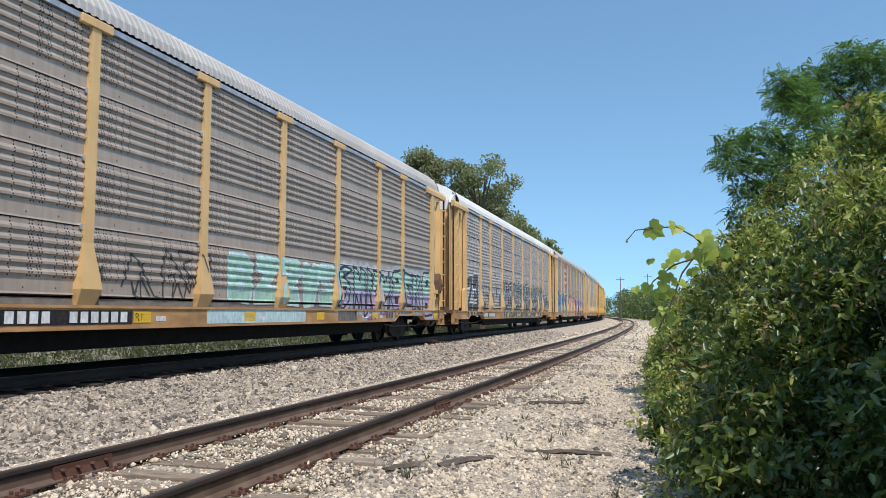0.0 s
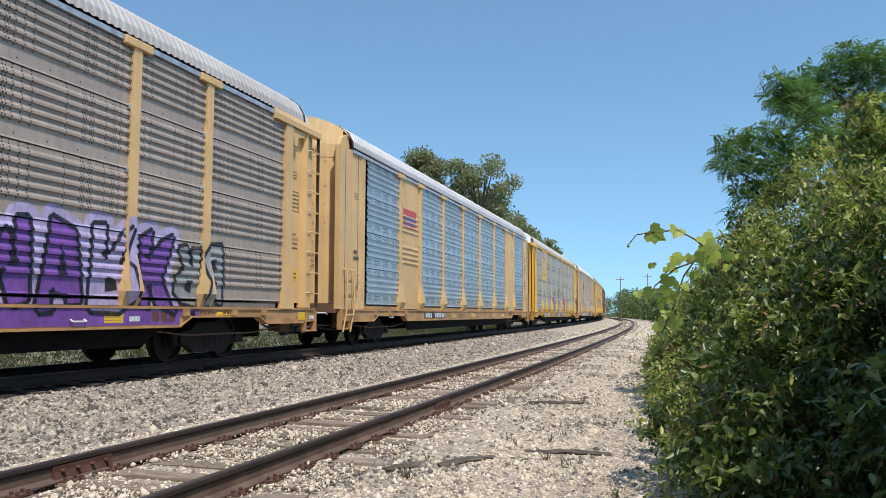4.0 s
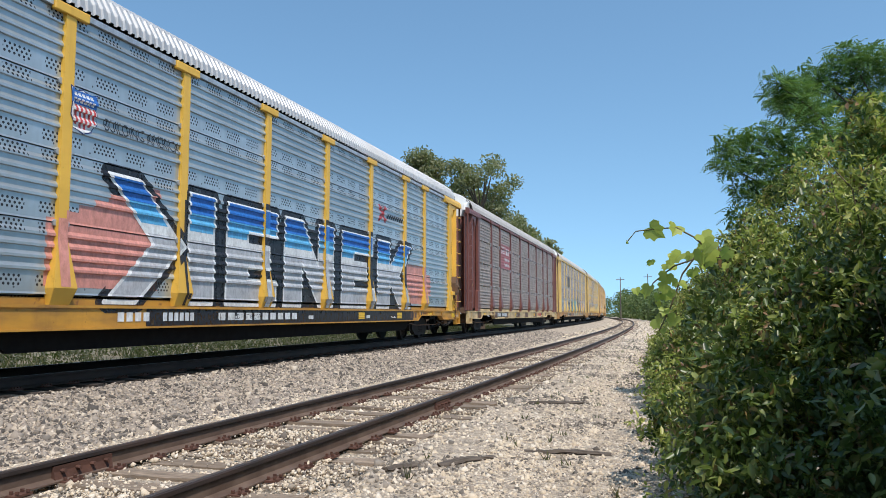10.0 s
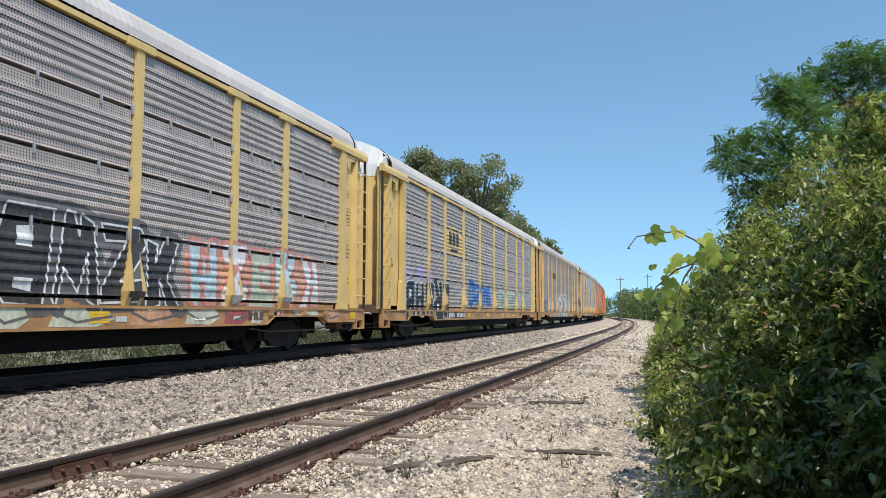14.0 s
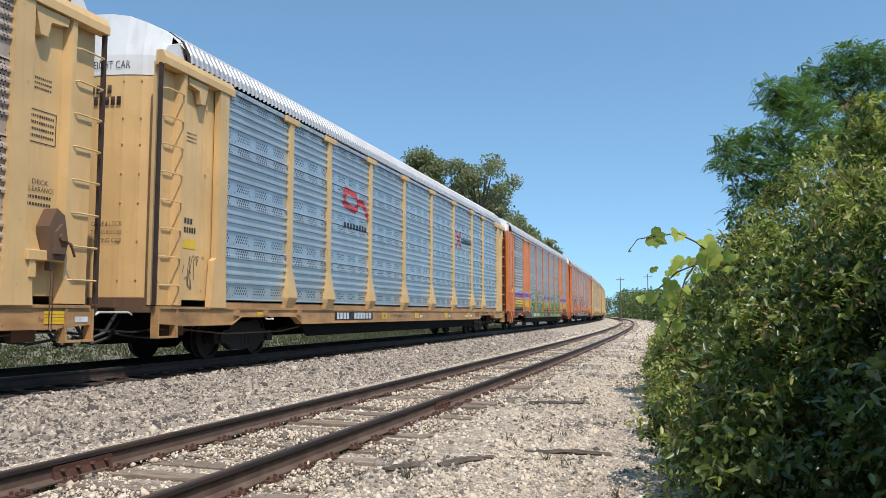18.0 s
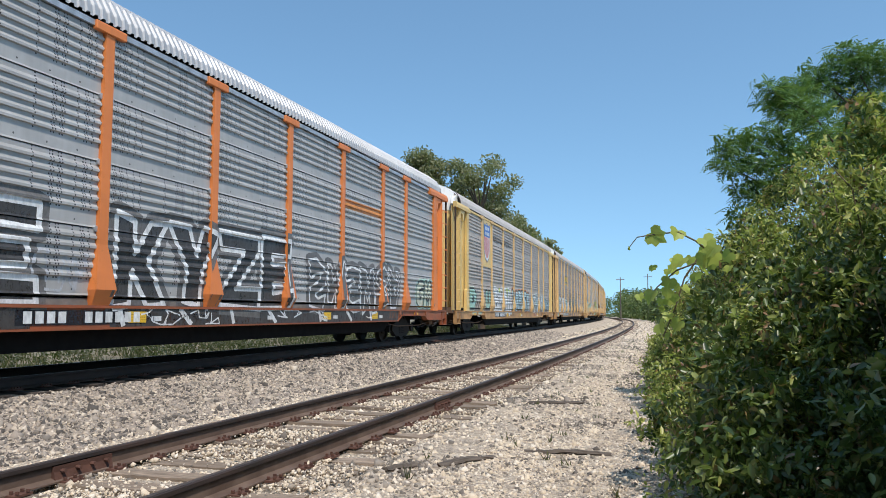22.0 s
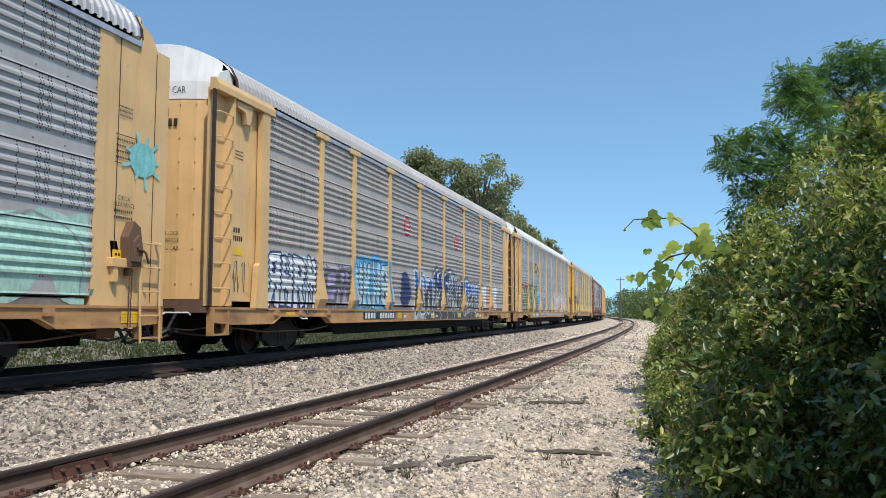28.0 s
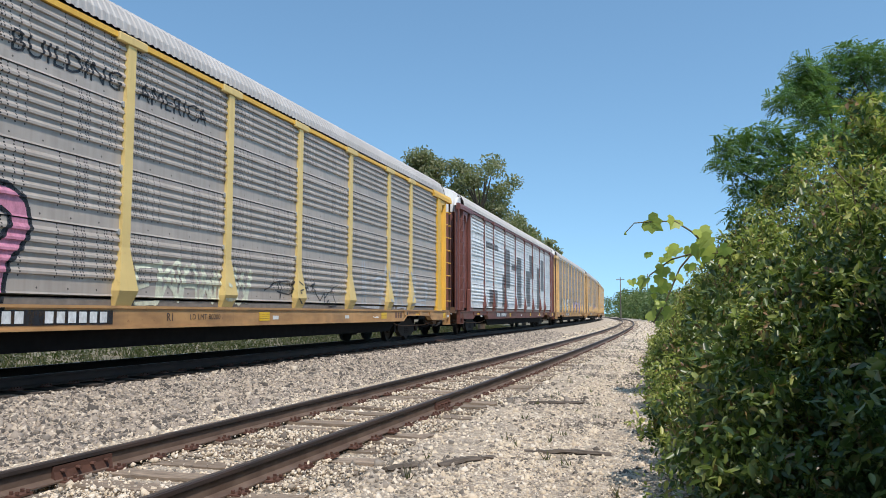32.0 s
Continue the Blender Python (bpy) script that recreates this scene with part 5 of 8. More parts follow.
def signs(p, n, body):
    """Road marks as bars, yellow placards and small stencils that every car has."""
    rng = random.Random(100 + n)
    dark = s("ink") if body not in ("brown",) else s("white")
    y = {0: -5.5, 1: -8.27, 2: -6.2, 4: -7.6, 5: -7.96, 7: -7.6, 8: -6.6, 12: -5.28, 13: -5.5, 14: -6.1, 15: -6.37, 17: -6.0, 18: -7.2, 19: -6.73}.get(n, -6.3)
    if n not in (6, 8, 12, 18):
        p.rect(y - 0.35, y + 2.2, 0.72, 0.93, s("ink"), 0.004)
    if n != 6:
        p.bars(y - 0.25, y + 0.55, 0.75, 0.91, 4, s("white") if n != 8 else s("ink"), 0.009)
        p.bars(y + 0.85, y + 2.1, 0.75, 0.91, 6, s("white") if n != 8 else s("ink"), 0.009)
    for q in (-10.6, -3.4, -0.2, 3.2, 6.4, 9.7, 12.6):
        q += rng.uniform(-0.3, 0.3)
        if rng.random() < 0.75:
            p.own("placard", "yellow placard")
            p.held += 1
            for k in range(4):
                p.rect(q, q + 0.42, 0.74 + k * 0.045, 0.779 + k * 0.045, M["placard"], 0.005)
            p.held -= 1
        if rng.random() < 0.5:
            p.rect(q + 0.55, q + 0.8, 0.76, 0.84, s("white"), 0.005)
    if rng.random() < 0.8:
        p.text("LD LMT 80000", -2.6, 0.78, 0.10, s("ink"), 0.95)
    p.text("R1", -3.25, 0.76, 0.14, s("ink"))
    p.own("stencil", "rows of stencilled marks")
    p.held += 1
    for k in range(3):
        p.bars(9.0, 10.1, 0.74 + k * 0.07, 0.78 + k * 0.07, 9, s("brown"), 0.005)
    p.held -= 1
    p.bars(7.7, 8.35, 0.75, 0.92, 3, s("brown"), 0.005)
    q = 8.6
    p.rect(q, q + 0.28, 0.72, 0.93, s("ink"), 0.005)
    p.bars(q + 0.03, q + 0.26, 0.75, 0.79, 3, s("white"), 0.008)
    # stencils on the corner panels
    for e in (-1, 1):
        yc = 12.62 * e
        p.own("stencil", "small stencilled block")
        p.held += 1
        for k in range(3):
            p.bars(yc - 0.15, yc + 0.15, 3.92 + k * 0.07, 3.945 + k * 0.07, 9, dark, 0.004)
        p.held -= 1
        if e > 0:
            p.own("notice_box", "framed stencilled notice")
            p.held += 1
            for r in ((-0.24, 0.26, 3.62, 3.635), (-0.24, 0.26, 3.18, 3.195)):
                p.rect(yc + r[0], yc + r[1], r[2], r[3], dark, 0.004)
            for r in (-0.24, 0.245):
                p.rect(yc + r, yc + r + 0.015, 3.18, 3.635, dark, 0.004)
            for k in range(4):
                p.bars(yc - 0.2, yc + 0.22, 3.26 + k * 0.09, 3.295 + k * 0.09, 11, dark, 0.004)
            p.held -= 1
            p.text("DECK", yc - 0.12, 2.62, 0.07, dark, 0.28)
            p.text("CLEARANCE", yc - 0.22, 2.52, 0.07, dark, 0.48)
            for k in range(2):
                p.bars(yc - 0.2, yc + 0.22, 2.33 + k * 0.1, 2.37 + k * 0.1, 9, dark, 0.004)
            p.rect(yc - 0.2, yc + 0.22, 1.62, 1.85, M["placard"], 0.004)
            p.bars(yc - 0.16, yc + 0.18, 1.76, 1.80, 5, s("ink"), 0.007)
            p.bars(yc - 0.16, yc + 0.18, 1.67, 1.71, 5, s("ink"), 0.007)
        else:
            p.bars(yc - 0.16, yc + 0.2, 2.30, 2.40, 5, dark, 0.004)
            p.bars(yc - 0.16, yc + 0.1, 2.46, 2.56, 3, dark, 0.004)
            if rng.random() < 0.6:
                p.rect(yc - 0.2, yc + 0.2, 2.02, 2.18, M["placard"], 0.004)
            scrawl(p, yc - 0.25, yc + 0.3, 1.3, 1.9, s(rng.choice(("ink", "white", "dim", "dim"))), 300 + n, 0.008)


def scrawl(p, y0, y1, z0, z1, mat, seed, w=0.012, lines=4):
    rng = random.Random(seed)
    p.own("scrawl", "thin sprayed scrawl")
    for k in range(lines):
        y = y0 + (y1 - y0) * k / lines
        pts = [(y, rng.uniform(z0, z1))]
        for _ in range(7):
            pts.append((min(y1, max(y0, pts[-1][0] + rng.uniform(-0.08, 0.16) * (y1 - y0))), min(z1, max(z0, pts[-1][1] + rng.uniform(-0.7, 0.7) * (z1 - z0)))))
        p.line(pts, w, mat, 0.005 + 0.0003 * k, False)


def blot(p, y0, y1, z0, z1, mat, off, seed, n=9):
    """A sprayed cloud with an uneven edge."""
    p.own("spray_cloud", "sprayed patch of paint")
    rng = random.Random(seed)
    for i in range(n):
        y, z = rng.uniform(y0, y1), rng.uniform(z0, z1)
        r = min(0.45 * (z1 - z0), 0.5 * (y1 - y0)) * rng.uniform(0.7, 1.1)
        y, z = min(max(y, y0 + r), y1 - r), min(max(z, z0 + r * 0.9), z1 - r * 0.9)
        k = 14
        p.put([(y + r * 1.15 * math.cos(2 * math.pi * j / k) * rng.uniform(0.92, 1.08), z + r * 0.9 * math.sin(2 * math.pi * j / k) * rng.uniform(0.92, 1.08)) for j in range(k)], mat, off)


def bubble(p, pts, fill, edge, off, rim=0.028):
    """One fat rounded letter: a smooth closed outline, filled and edged."""
    p.own("graffiti_letter", "rounded pale sprayed letter")
    n, ring = len(pts), []
    for i in range(n):
        a, b, c, d = (pts[(i + k) % n] for k in (-1, 0, 1, 2))
        for j in range(4):
            t = j / 4
            ring.append(tuple(0.5 * (2 * b[m] + (c[m] - a[m]) * t + (2 * a[m] - 5 * b[m] + 4 * c[m] - d[m]) * t * t + (3 * b[m] - a[m] - 3 * c[m] + d[m]) * t ** 3) for m in (0, 1)))
    p.fill(ring, fill, off)
    p.line(ring + ring[:1], rim, edge, off + 0.0022)


def shield(p, y, z, w, h):
    """Striped shield emblem, without its lettering."""
    def out(k, d):
        pts = [(-0.5, 0.50), (-0.25, 0.44), (0, 0.52), (0.25, 0.44), (0.5, 0.50), (0.44, 0.18), (0.48, -0.15), (0.3, -0.40), (0, -0.5), (-0.3, -0.40), (-0.48, -0.15), (-0.44, 0.18)]
        return [(y + a * w * k, z + b * h * k) for a, b in pts], d
    p.own("shield_emblem", "striped shield emblem")
    p.held += 1
    for k, m, o in ((1.06, "navy", 0.006), (1.0, "white", 0.009)):
        poly = out(k, 0)[0]
        c = (y, z)
        for i in range(len(poly)):
            p.put([c, poly[i], poly[(i + 1) % len(poly)]], s(m), o)
    p.put([(y - 0.485 * w, z + 0.16 * h), (y + 0.485 * w, z + 0.16 * h), (y + 0.49 * w, z + 0.48 * h), (y - 0.49 * w, z + 0.48 * h)], s("blue"), 0.013)
    p.held -= 1
    p.bars(y - 0.34 * w, y + 0.36 * w, z + 0.34 * h, z + 0.43 * h, 5, s("white"), 0.016)
    p.bars(y - 0.38 * w, y + 0.4 * w, z + 0.20 * h, z + 0.29 * h, 6, s("white"), 0.016)
    for i in range(6):
        a = y + (-0.42 + i * 0.152) * w
        low = -0.36 + 0.1 * abs(i - 2.5) ** 1.3 * 0.6
        p.own("emblem_stripe", "red stripe of the shield emblem")
        p.put([(a, z + (low - 0.06) * h), (a + 0.075 * w, z + (low - 0.06) * h), (a + 0.075 * w, z + 0.15 * h), (a, z + 0.15 * h)], s("red"), 0.012)


def decorate(n, car, body, style):
    plain_end = CARS[n].get("ends") == "plain"
    p = Paint(style, 1.512 if plain_end else 1.422)
    if CARS[n].get("board"):
        p.flats.append((-8.98, -7.14, CARS[n]["board"][2], 5.12, 1.531))
    for i in CARS[n].get("solid", ()):
        p.flats.append((EDGES[i] + 0.1, EDGES[i + 1] - 0.1, SHEET0, 5.1, 1.507))
    signs(p, n, body)
    p.begin("side_marking", "painted sign and sprayed patches on the car side")
    W, K = s("white"), s("ink")
    sign = spray({"yellow": YEL, "tan": TAN, "cream": CREAM}.get(body, TAN))
    if n == 0:
        p.piece("*****", -0.63, 4.3, 1.1, 2.05, s("mint"), s("palecyan"), 3, 0.03, fat=0.04)
        p.piece("********", 4.3, 12.1, 0.98, 2.15, s("lilac"), K, 5, 0.035, top=((0.45, s("mint")),), back=s("silver"), wob=0.12)
        scrawl(p, 2.6, 4.0, 1.4, 2.0, s("palecyan"), 6, 0.02, 5)
        scrawl(p, -4.0, -1.2, 1.1, 1.95, s("dim"), 7, 0.02, 6)
        p.rect(-1.3, 2.6, 0.7, 0.98, s("palecyan"), 0.003)
        p.rect(4.4, 5.6, 0.7, 0.98, s("smoke"), 0.003)
        p.rect(8.0, 11.2, 0.7, 0.98, s("grey"), 0.003)
        scrawl(p, 6.2, 8.2, 0.72, 0.95, s("purple"), 8, 0.02)
    elif n == 1:
        for y, z, r, w in ((-6.52, 1.57, 0.28, 0.8), (-5.65, 1.86, 0.27, 0.75), (-4.95, 1.54, 0.33, 0.85)):
            k = 18
            p.own("sprayed_face", "dark sprayed disc with a white outline")
            for rr, m, o in ((r + 0.03, W, 0.005), (r, s("dim"), 0.008)):
                p.put([(y + w * rr * math.cos(2 * math.pi * j / k), z + rr * math.sin(2 * math.pi * j / k)) for j in range(k)], m, o)
            p.line([(y - r * 0.95, z - 0.12), (y - r * 0.5, z - 0.02), (y - r * 0.35, z - 0.16)], 0.016, W, 0.011)
            p.line([(y - 0.03, z - 0.1), (y + 0.07, z - 0.12)], 0.016, W, 0.011)
        p.piece("**", -11.6, -9.4, 0.75, 2.5, s("dim"), W, 16, 0.025, fat=0.04)
        p.own("sprayed_figure", "dark sprayed figure outlined in white")
        p.line([(-8.9, 2.2), (-8.65, 2.0), (-8.5, 1.7), (-8.35, 2.25)], 0.09, s("dim"), 0.004)
        p.line([(-8.95, 2.3), (-8.7, 2.1), (-8.6, 1.75), (-8.45, 2.1), (-8.4, 2.3)], 0.022, W, 0.009)
        p.line([(-8.85, 1.05), (-8.8, 1.35), (-8.5, 1.5), (-8.15, 1.35), (-8.1, 1.1)], 0.16, s("dim"), 0.004)
        p.line([(-8.95, 1.0), (-8.9, 1.45), (-8.5, 1.62), (-8.1, 1.4)], 0.022, W, 0.009)
        p.line([(-7.95, 1.5), (-7.85, 2.1), (-7.25, 2.1), (-7.5, 1.5), (-7.75, 1.05)], 0.03, K, 0.009)
        p.line([(-7.9, 1.75), (-7.4, 1.7), (-7.35, 1.3)], 0.03, K, 0.0095)
        p.rect(-11.6, -8.3, 0.7, 0.98, s("dim"), 0.003)
        for a, b, sd in ((-3.95, -1.2, 11), (-1.15, 1.85, 12), (1.95, 4.75, 13), (4.85, 7.6, 14), (7.75, 9.7, 18)):
            blot(p, a, b, 1.15, 2.1, s("dim"), 0.0025, sd + 60, 9)
            p.piece("*****" if b - a > 2.2 else "****", a, b, 1.02, 2.33, s("dim"), W, sd, 0.02, back=s("dim"), wob=0.16)
            p.rect(a, b - 0.5, 0.7, 0.98, s("dim"), 0.003)
            for k in range(3):
                y = a + 0.3 + k * 0.7
                p.own("spray_line", "white sprayed curve")
                p.line([(y, 0.96), (y + 0.12, 0.78), (y - 0.1, 0.7)], 0.016, W, 0.006)
        for y, z, r in ((10.2, 1.55, 0.4), (11.0, 1.75, 0.3), (11.6, 1.5, 0.32)):
            p.own("sprayed_face", "dark sprayed disc with a white outline")
            for rr, m, o in ((r + 0.04, W, 0.005), (r, s("dim"), 0.008)):
                p.put([(y + rr * math.cos(2 * math.pi * j / 14), z + rr * math.sin(2 * math.pi * j / 14)) for j in range(14)], m, o)
    elif n == 2:
        p.rect(-6.95, -4.42, 3.02, 5.1, s("brick"), 0.003)
        for k in range(3):
            p.bars(-6.75, -4.75 - 0.25 * (k > 0), 4.35 - 0.5 * k, 4.60 - 0.5 * k, (8, 7, 7)[k], W, 0.007)
        azure, pale = spray((0.035, 0.22, 0.58)), spray((0.62, 0.60, 0.22))
        for ch, a, b, lo, hi, sd in (("B", -11.75, -10.15, 0.86, 2.5, 22), ("U", -10.2, -9.0, 0.8, 2.28, 23), ("M", -9.05, -7.1, 0.78, 2.42, 24), ("P", -7.15, -6.2, 0.85, 2.35, 25), ("S", -6.25, -5.0, 0.85, 2.4, 26)):
            p.piece(ch, a, b, lo, hi, s("sky"), K, sd, 0.045, halo=W, fat=0.05, top=((0.42, azure),), inner=pale, back=pale, drop=(-0.12, -0.1), wob=0.07)
        p.own("graffiti_arrow", "blue sprayed arrow with a dark edge")
        for w, m, o in ((0.17, K, 0.004), (0.11, s("sky"), 0.007)):
            p.line([(-11.5, 1.0), (-11.85, 1.35), (-11.8, 1.7), (-11.5, 1.45)], w, m, o)
            p.line([(-11.45, 1.5), (-11.7, 2.1), (-11.85, 2.45)], w * 0.75, m, o)
        blot(p, -3.9, 2.0, 1.15, 2.45, s("rose"), 0.0023, 23, 14)
        blot(p, -3.4, 1.8, 1.1, 2.2, s("peach"), 0.0030, 27, 10)
        p.piece("****", -3.5, 1.4, 1.02, 2.25, spray((0.70, 0.52, 0.44)), s("pink"), 24, 0.05, fat=0.05)
        p.rect(-3.6, 2.0, 0.7, 0.98, s("peach"), 0.003)
        p.piece("******", 2.3, 8.3, 0.95, 2.15, [s("purple"), s("lilac"), s("purple")], K, 25, 0.035, fat=0.04, back=s("lilac"))
        p.piece("**", 8.3, 9.8, 1.05, 2.1, s("grey"), K, 28, 0.035, fat=0.03)
        p.rect(2.3, 9.0, 0.7, 0.98, s("purple"), 0.003)
        scrawl(p, -4.9, -4.4, 1.3, 2.6, W, 26, 0.02, 3)
    elif n == 3:
        p.rect(-9.05, -7.25, 2.3, 4.4, sign, 0.006)
        p.rect(-8.8, -7.5, 3.6, 4.2, s("red"), 0.011)
        p.bars(-8.7, -7.6, 3.7, 4.0, 4, s("blue"), 0.014)
    elif n == 4:
        shield(p, -8.15, 4.45, 1.0, 1.15)
        p.text("BUILDING AMERICA", -8.98, 3.45, 0.16, K, 1.65, 0.004)
        p.rect(-4.2, -2.9, 1.15, 2.15, s("magenta"), 0.003)
        p.rect(2.85, 4.55, 1.15, 2.15, s("magenta"), 0.003)
        p.rect(-3.0, 2.85, 1.0, 2.05, s("silver"), 0.0026)
        p.rect(-2.9, 3.2, 0.68, 0.985, s("silver"), 0.0026)
        blot(p, 2.5, 3.6, 0.75, 1.7, s("silver"), 0.005, 41, 6)
        for y in (-1.45, 1.45):
            p.rect(y - 0.09, y + 0.09, 1.25, 2.65, s("silver"), 0.003)
        crown = [(-3.0, 2.3), (-2.5, 2.75), (-2.1, 2.5), (-1.54, 2.63), (-0.86, 2.78), (-0.55, 2.45), (0.08, 2.91), (0.22, 2.6), (0.93, 2.93), (0.95, 2.55), (1.62, 2.45), (1.8, 2.98), (2.57, 2.85), (2.62, 2.6), (2.94, 2.6), (2.84, 2.1)]
        p.own("graffiti_crown", "black and lime zigzag outline of a sprayed piece")
        p.line(crown, 0.035, s("lime"), 0.005)
        p.line([(y - 0.05, z - 0.05) for y, z in crown], 0.028, K, 0.008)
        for a in (-2.6, -0.95, 0.15, 0.75, 1.75, 2.4):
            p.own("graffiti_wedge", "black sprayed wedge in a silver piece")
            p.put([(a, 2.75), (a + 0.16, 2.35), (a + 0.02, 1.2), (a - 0.05, 1.5)], K, 0.006)
        for (y, z), w in (((-1.15, 1.85), 0.5), ((0.25, 1.95), 0.4), ((-2.3, 1.6), 0.45), ((1.0, 1.6), 0.3)):
            p.own("graffiti_wedge", "black sprayed wedge in a silver piece")
            p.put([(y - w, z - 0.12), (y + w, z + 0.3), (y + 0.2 * w, z + 0.05)], K, 0.006)
            p.put([(y, z + 0.2), (y + 0.12, z - 0.25), (y - 0.15, z - 0.35)], K, 0.0065)
        for y in (-0.45, -2.2):
            p.own("graffiti_eye", "black and lime sprayed eye")
            for r, m, o in ((0.33, K, 0.008), (0.2, s("lime"), 0.011)):
                p.put([(y - (0.33 - r) * 0.4 + r * math.cos(2 * math.pi * j / 12), 1.5 - (0.33 - r) * 0.5 + r * math.sin(2 * math.pi * j / 12)) for j in range(12)], m, o)
        for y in (-2.4, -1.2, 0.9, 1.7, 2.6):
            p.own("graffiti_wedge", "black sprayed wedge on the sill")
            p.put([(y - 0.5, 0.69), (y + 0.45, 0.69), (y + 0.2, 0.9), (y - 0.1, 0.97)], K, 0.005)
            p.put([(y - 0.15, 0.69), (y + 0.18, 0.69), (y, 0.88)], s("peach"), 0.0075)
        p.own("graffiti_flame", "lime sprayed flame on magenta")
        p.put([(3.0, 1.16), (3.7, 1.16), (3.35, 2.05), (3.2, 1.5)], s("lime"), 0.006)
        p.put([(3.3, 1.16), (3.6, 1.16), (3.4, 1.8)], K, 0.008)
        blot(p, -11.7, -9.6, 1.2, 1.6, s("sky"), 0.003, 44, 5)
    elif n == 5:
        p.rect(-12.0, 12.0, 0.67, 0.985, s("paleg"), 0.003)
        blot(p, -11.8, -6.6, 1.9, 2.35, s("rose"), 0.0023, 56, 14)
        blot(p, -13.1, -12.45, 1.2, 2.05, K, 0.004, 57, 6)
        for a, b, t, sd, f, e in ((-12.0, -8.95, "***", 51, "cream", "rose"), (-8.9, -6.4, "***", 52, "cream", "rose"), (-3.8, -0.8, "***", 53, "white", "smoke"), (-0.7, 3.3, "****", 58, "white", "dim")):
            p.piece(t, a, b, 1.0, 2.22, [s(f), s("paleg"), s(f)], s(e), sd, 0.03, fat=0.10, back=s(f), inner=s(e))
        p.own("graffiti_swirl", "black sprayed swirl")
        for w, m, o in ((0.16, K, 0.005), (0.06, s("grey"), 0.008)):
            p.line([(-6.35, 2.2), (-5.7, 2.0), (-5.2, 1.5), (-4.9, 1.2), (-4.3, 1.25), (-4.1, 1.8), (-4.6, 2.0)], w, m, o)
        for y in (-11.3, -9.7, -8.5, -3.6, -0.4, 2.2, 6.85, 7.8, 10.1, 10.8, 11.3):
            blot(p, y, y + 0.6, 2.0, 2.4, K, 0.0045, int(y * 10) + 400, 3)
        blot(p, 3.3, 5.0, 1.02, 2.15, s("dim"), 0.0024, 61, 14)
        scrawl(p, 4.45, 4.9, 1.05, 1.3, W, 62, 0.012, 3)
        scrawl(p, 4.2, 4.8, 1.8, 2.1, W, 63, 0.016, 4)
        p.word("**", 3.5, 4.0, 1.1, 2.2, 0.03, W, None, 64)
        pale = spray((0.56, 0.67, 0.55))
        for k, shape in enumerate((
                ((4.95, 1.25), (4.9, 1.8), (5.05, 2.1), (5.4, 2.14), (5.75, 2.0), (5.85, 1.6), (5.7, 1.05), (5.2, 1.03)),
                ((5.75, 1.1), (5.7, 1.7), (5.8, 2.05), (6.2, 2.1), (6.65, 2.2), (6.85, 2.1), (6.95, 1.7), (6.85, 1.2), (6.4, 1.04)),
                ((6.3, 1.1), (6.45, 1.5), (6.75, 1.62), (7.1, 1.45), (7.25, 1.1), (6.8, 1.03)),
                ((7.0, 1.05), (6.98, 1.9), (7.25, 2.15), (7.55, 2.0), (7.6, 1.4), (7.45, 1.04)),
                ((7.5, 1.05), (7.45, 1.7), (7.6, 2.02), (8.1, 2.1), (8.6, 2.06), (8.95, 1.8), (8.95, 1.2), (8.6, 1.03)),
                ((8.85, 1.1), (8.85, 1.8), (9.1, 2.14), (9.45, 2.0), (9.5, 1.4), (9.35, 1.04)),
                ((9.4, 1.2), (9.4, 1.8), (9.65, 2.06), (10.05, 1.9), (10.45, 1.95), (10.75, 1.7), (10.6, 1.1), (9.9, 1.03)),
                ((10.65, 1.15), (10.7, 1.75), (11.0, 1.9), (11.4, 1.85), (11.85, 2.03), (11.95, 1.5), (11.9, 1.06), (11.2, 1.03)))):
            bubble(p, shape, pale, s("rose"), 0.0050 + 0.0005 * k)
        p.own("graffiti_swirl", "rose sprayed counters of the pale letters")
        for k, pts in enumerate((((5.25, 1.75), (5.5, 1.7), (5.45, 1.45), (5.25, 1.25)), ((5.9, 1.1), (5.95, 1.3), (6.2, 1.3)), ((6.15, 2.05), (6.2, 1.85), (6.45, 1.85), (6.5, 2.1)), ((7.75, 1.1), (7.85, 1.5), (8.15, 1.65), (8.2, 1.4)), ((8.75, 1.95), (8.9, 1.5)), ((9.6, 1.65), (9.85, 1.5), (10.2, 1.55), (10.45, 1.75)), ((10.3, 1.5), (10.25, 1.1)), ((11.3, 1.7), (11.5, 1.5), (11.8, 1.55)))):
            p.line(pts, 0.07 if k < 3 else 0.04, s("rose"), 0.0105)
        p.rect(2.6, 4.9, 0.67, 0.985, K, 0.0062)
        p.rect(4.95, 6.1, 0.67, 0.985, sign, 0.0062)
        p.bars(5.2, 5.85, 0.74, 0.92, 3, s("brown"), 0.009)
        p.text("GERM", 3.85, 0.76, 0.16, W, 0.6, 0.009)
        for y in (-11, -9, -7, -5, -3, -1, 1, 7, 8):
            p.own("spray_cloud", "sprayed patch on the sill")
            p.put([(y, 0.68), (y + 0.5, 0.68), (y + 0.7, 0.97), (y + 0.45, 0.97)], s("rose"), 0.006)
        for k in range(5):
            p.rect(-6.75 + 0.12 * k, -5.6 + 0.05 * k, 3.66 + k * 0.07, 3.70 + k * 0.07, K, 0.006)
        p.bars(-5.5, -4.45, 3.66, 3.98, 2, K, 0.006)
        p.bars(-6.7, -4.45, 3.42, 3.56, 14, K, 0.006)
    elif n == 6:
        p.rect(-5.2, 8.0, 0.67, 0.985, K, 0.003)
        p.rect(-4.3, 7.4, 1.02, 2.85, K, 0.0025)
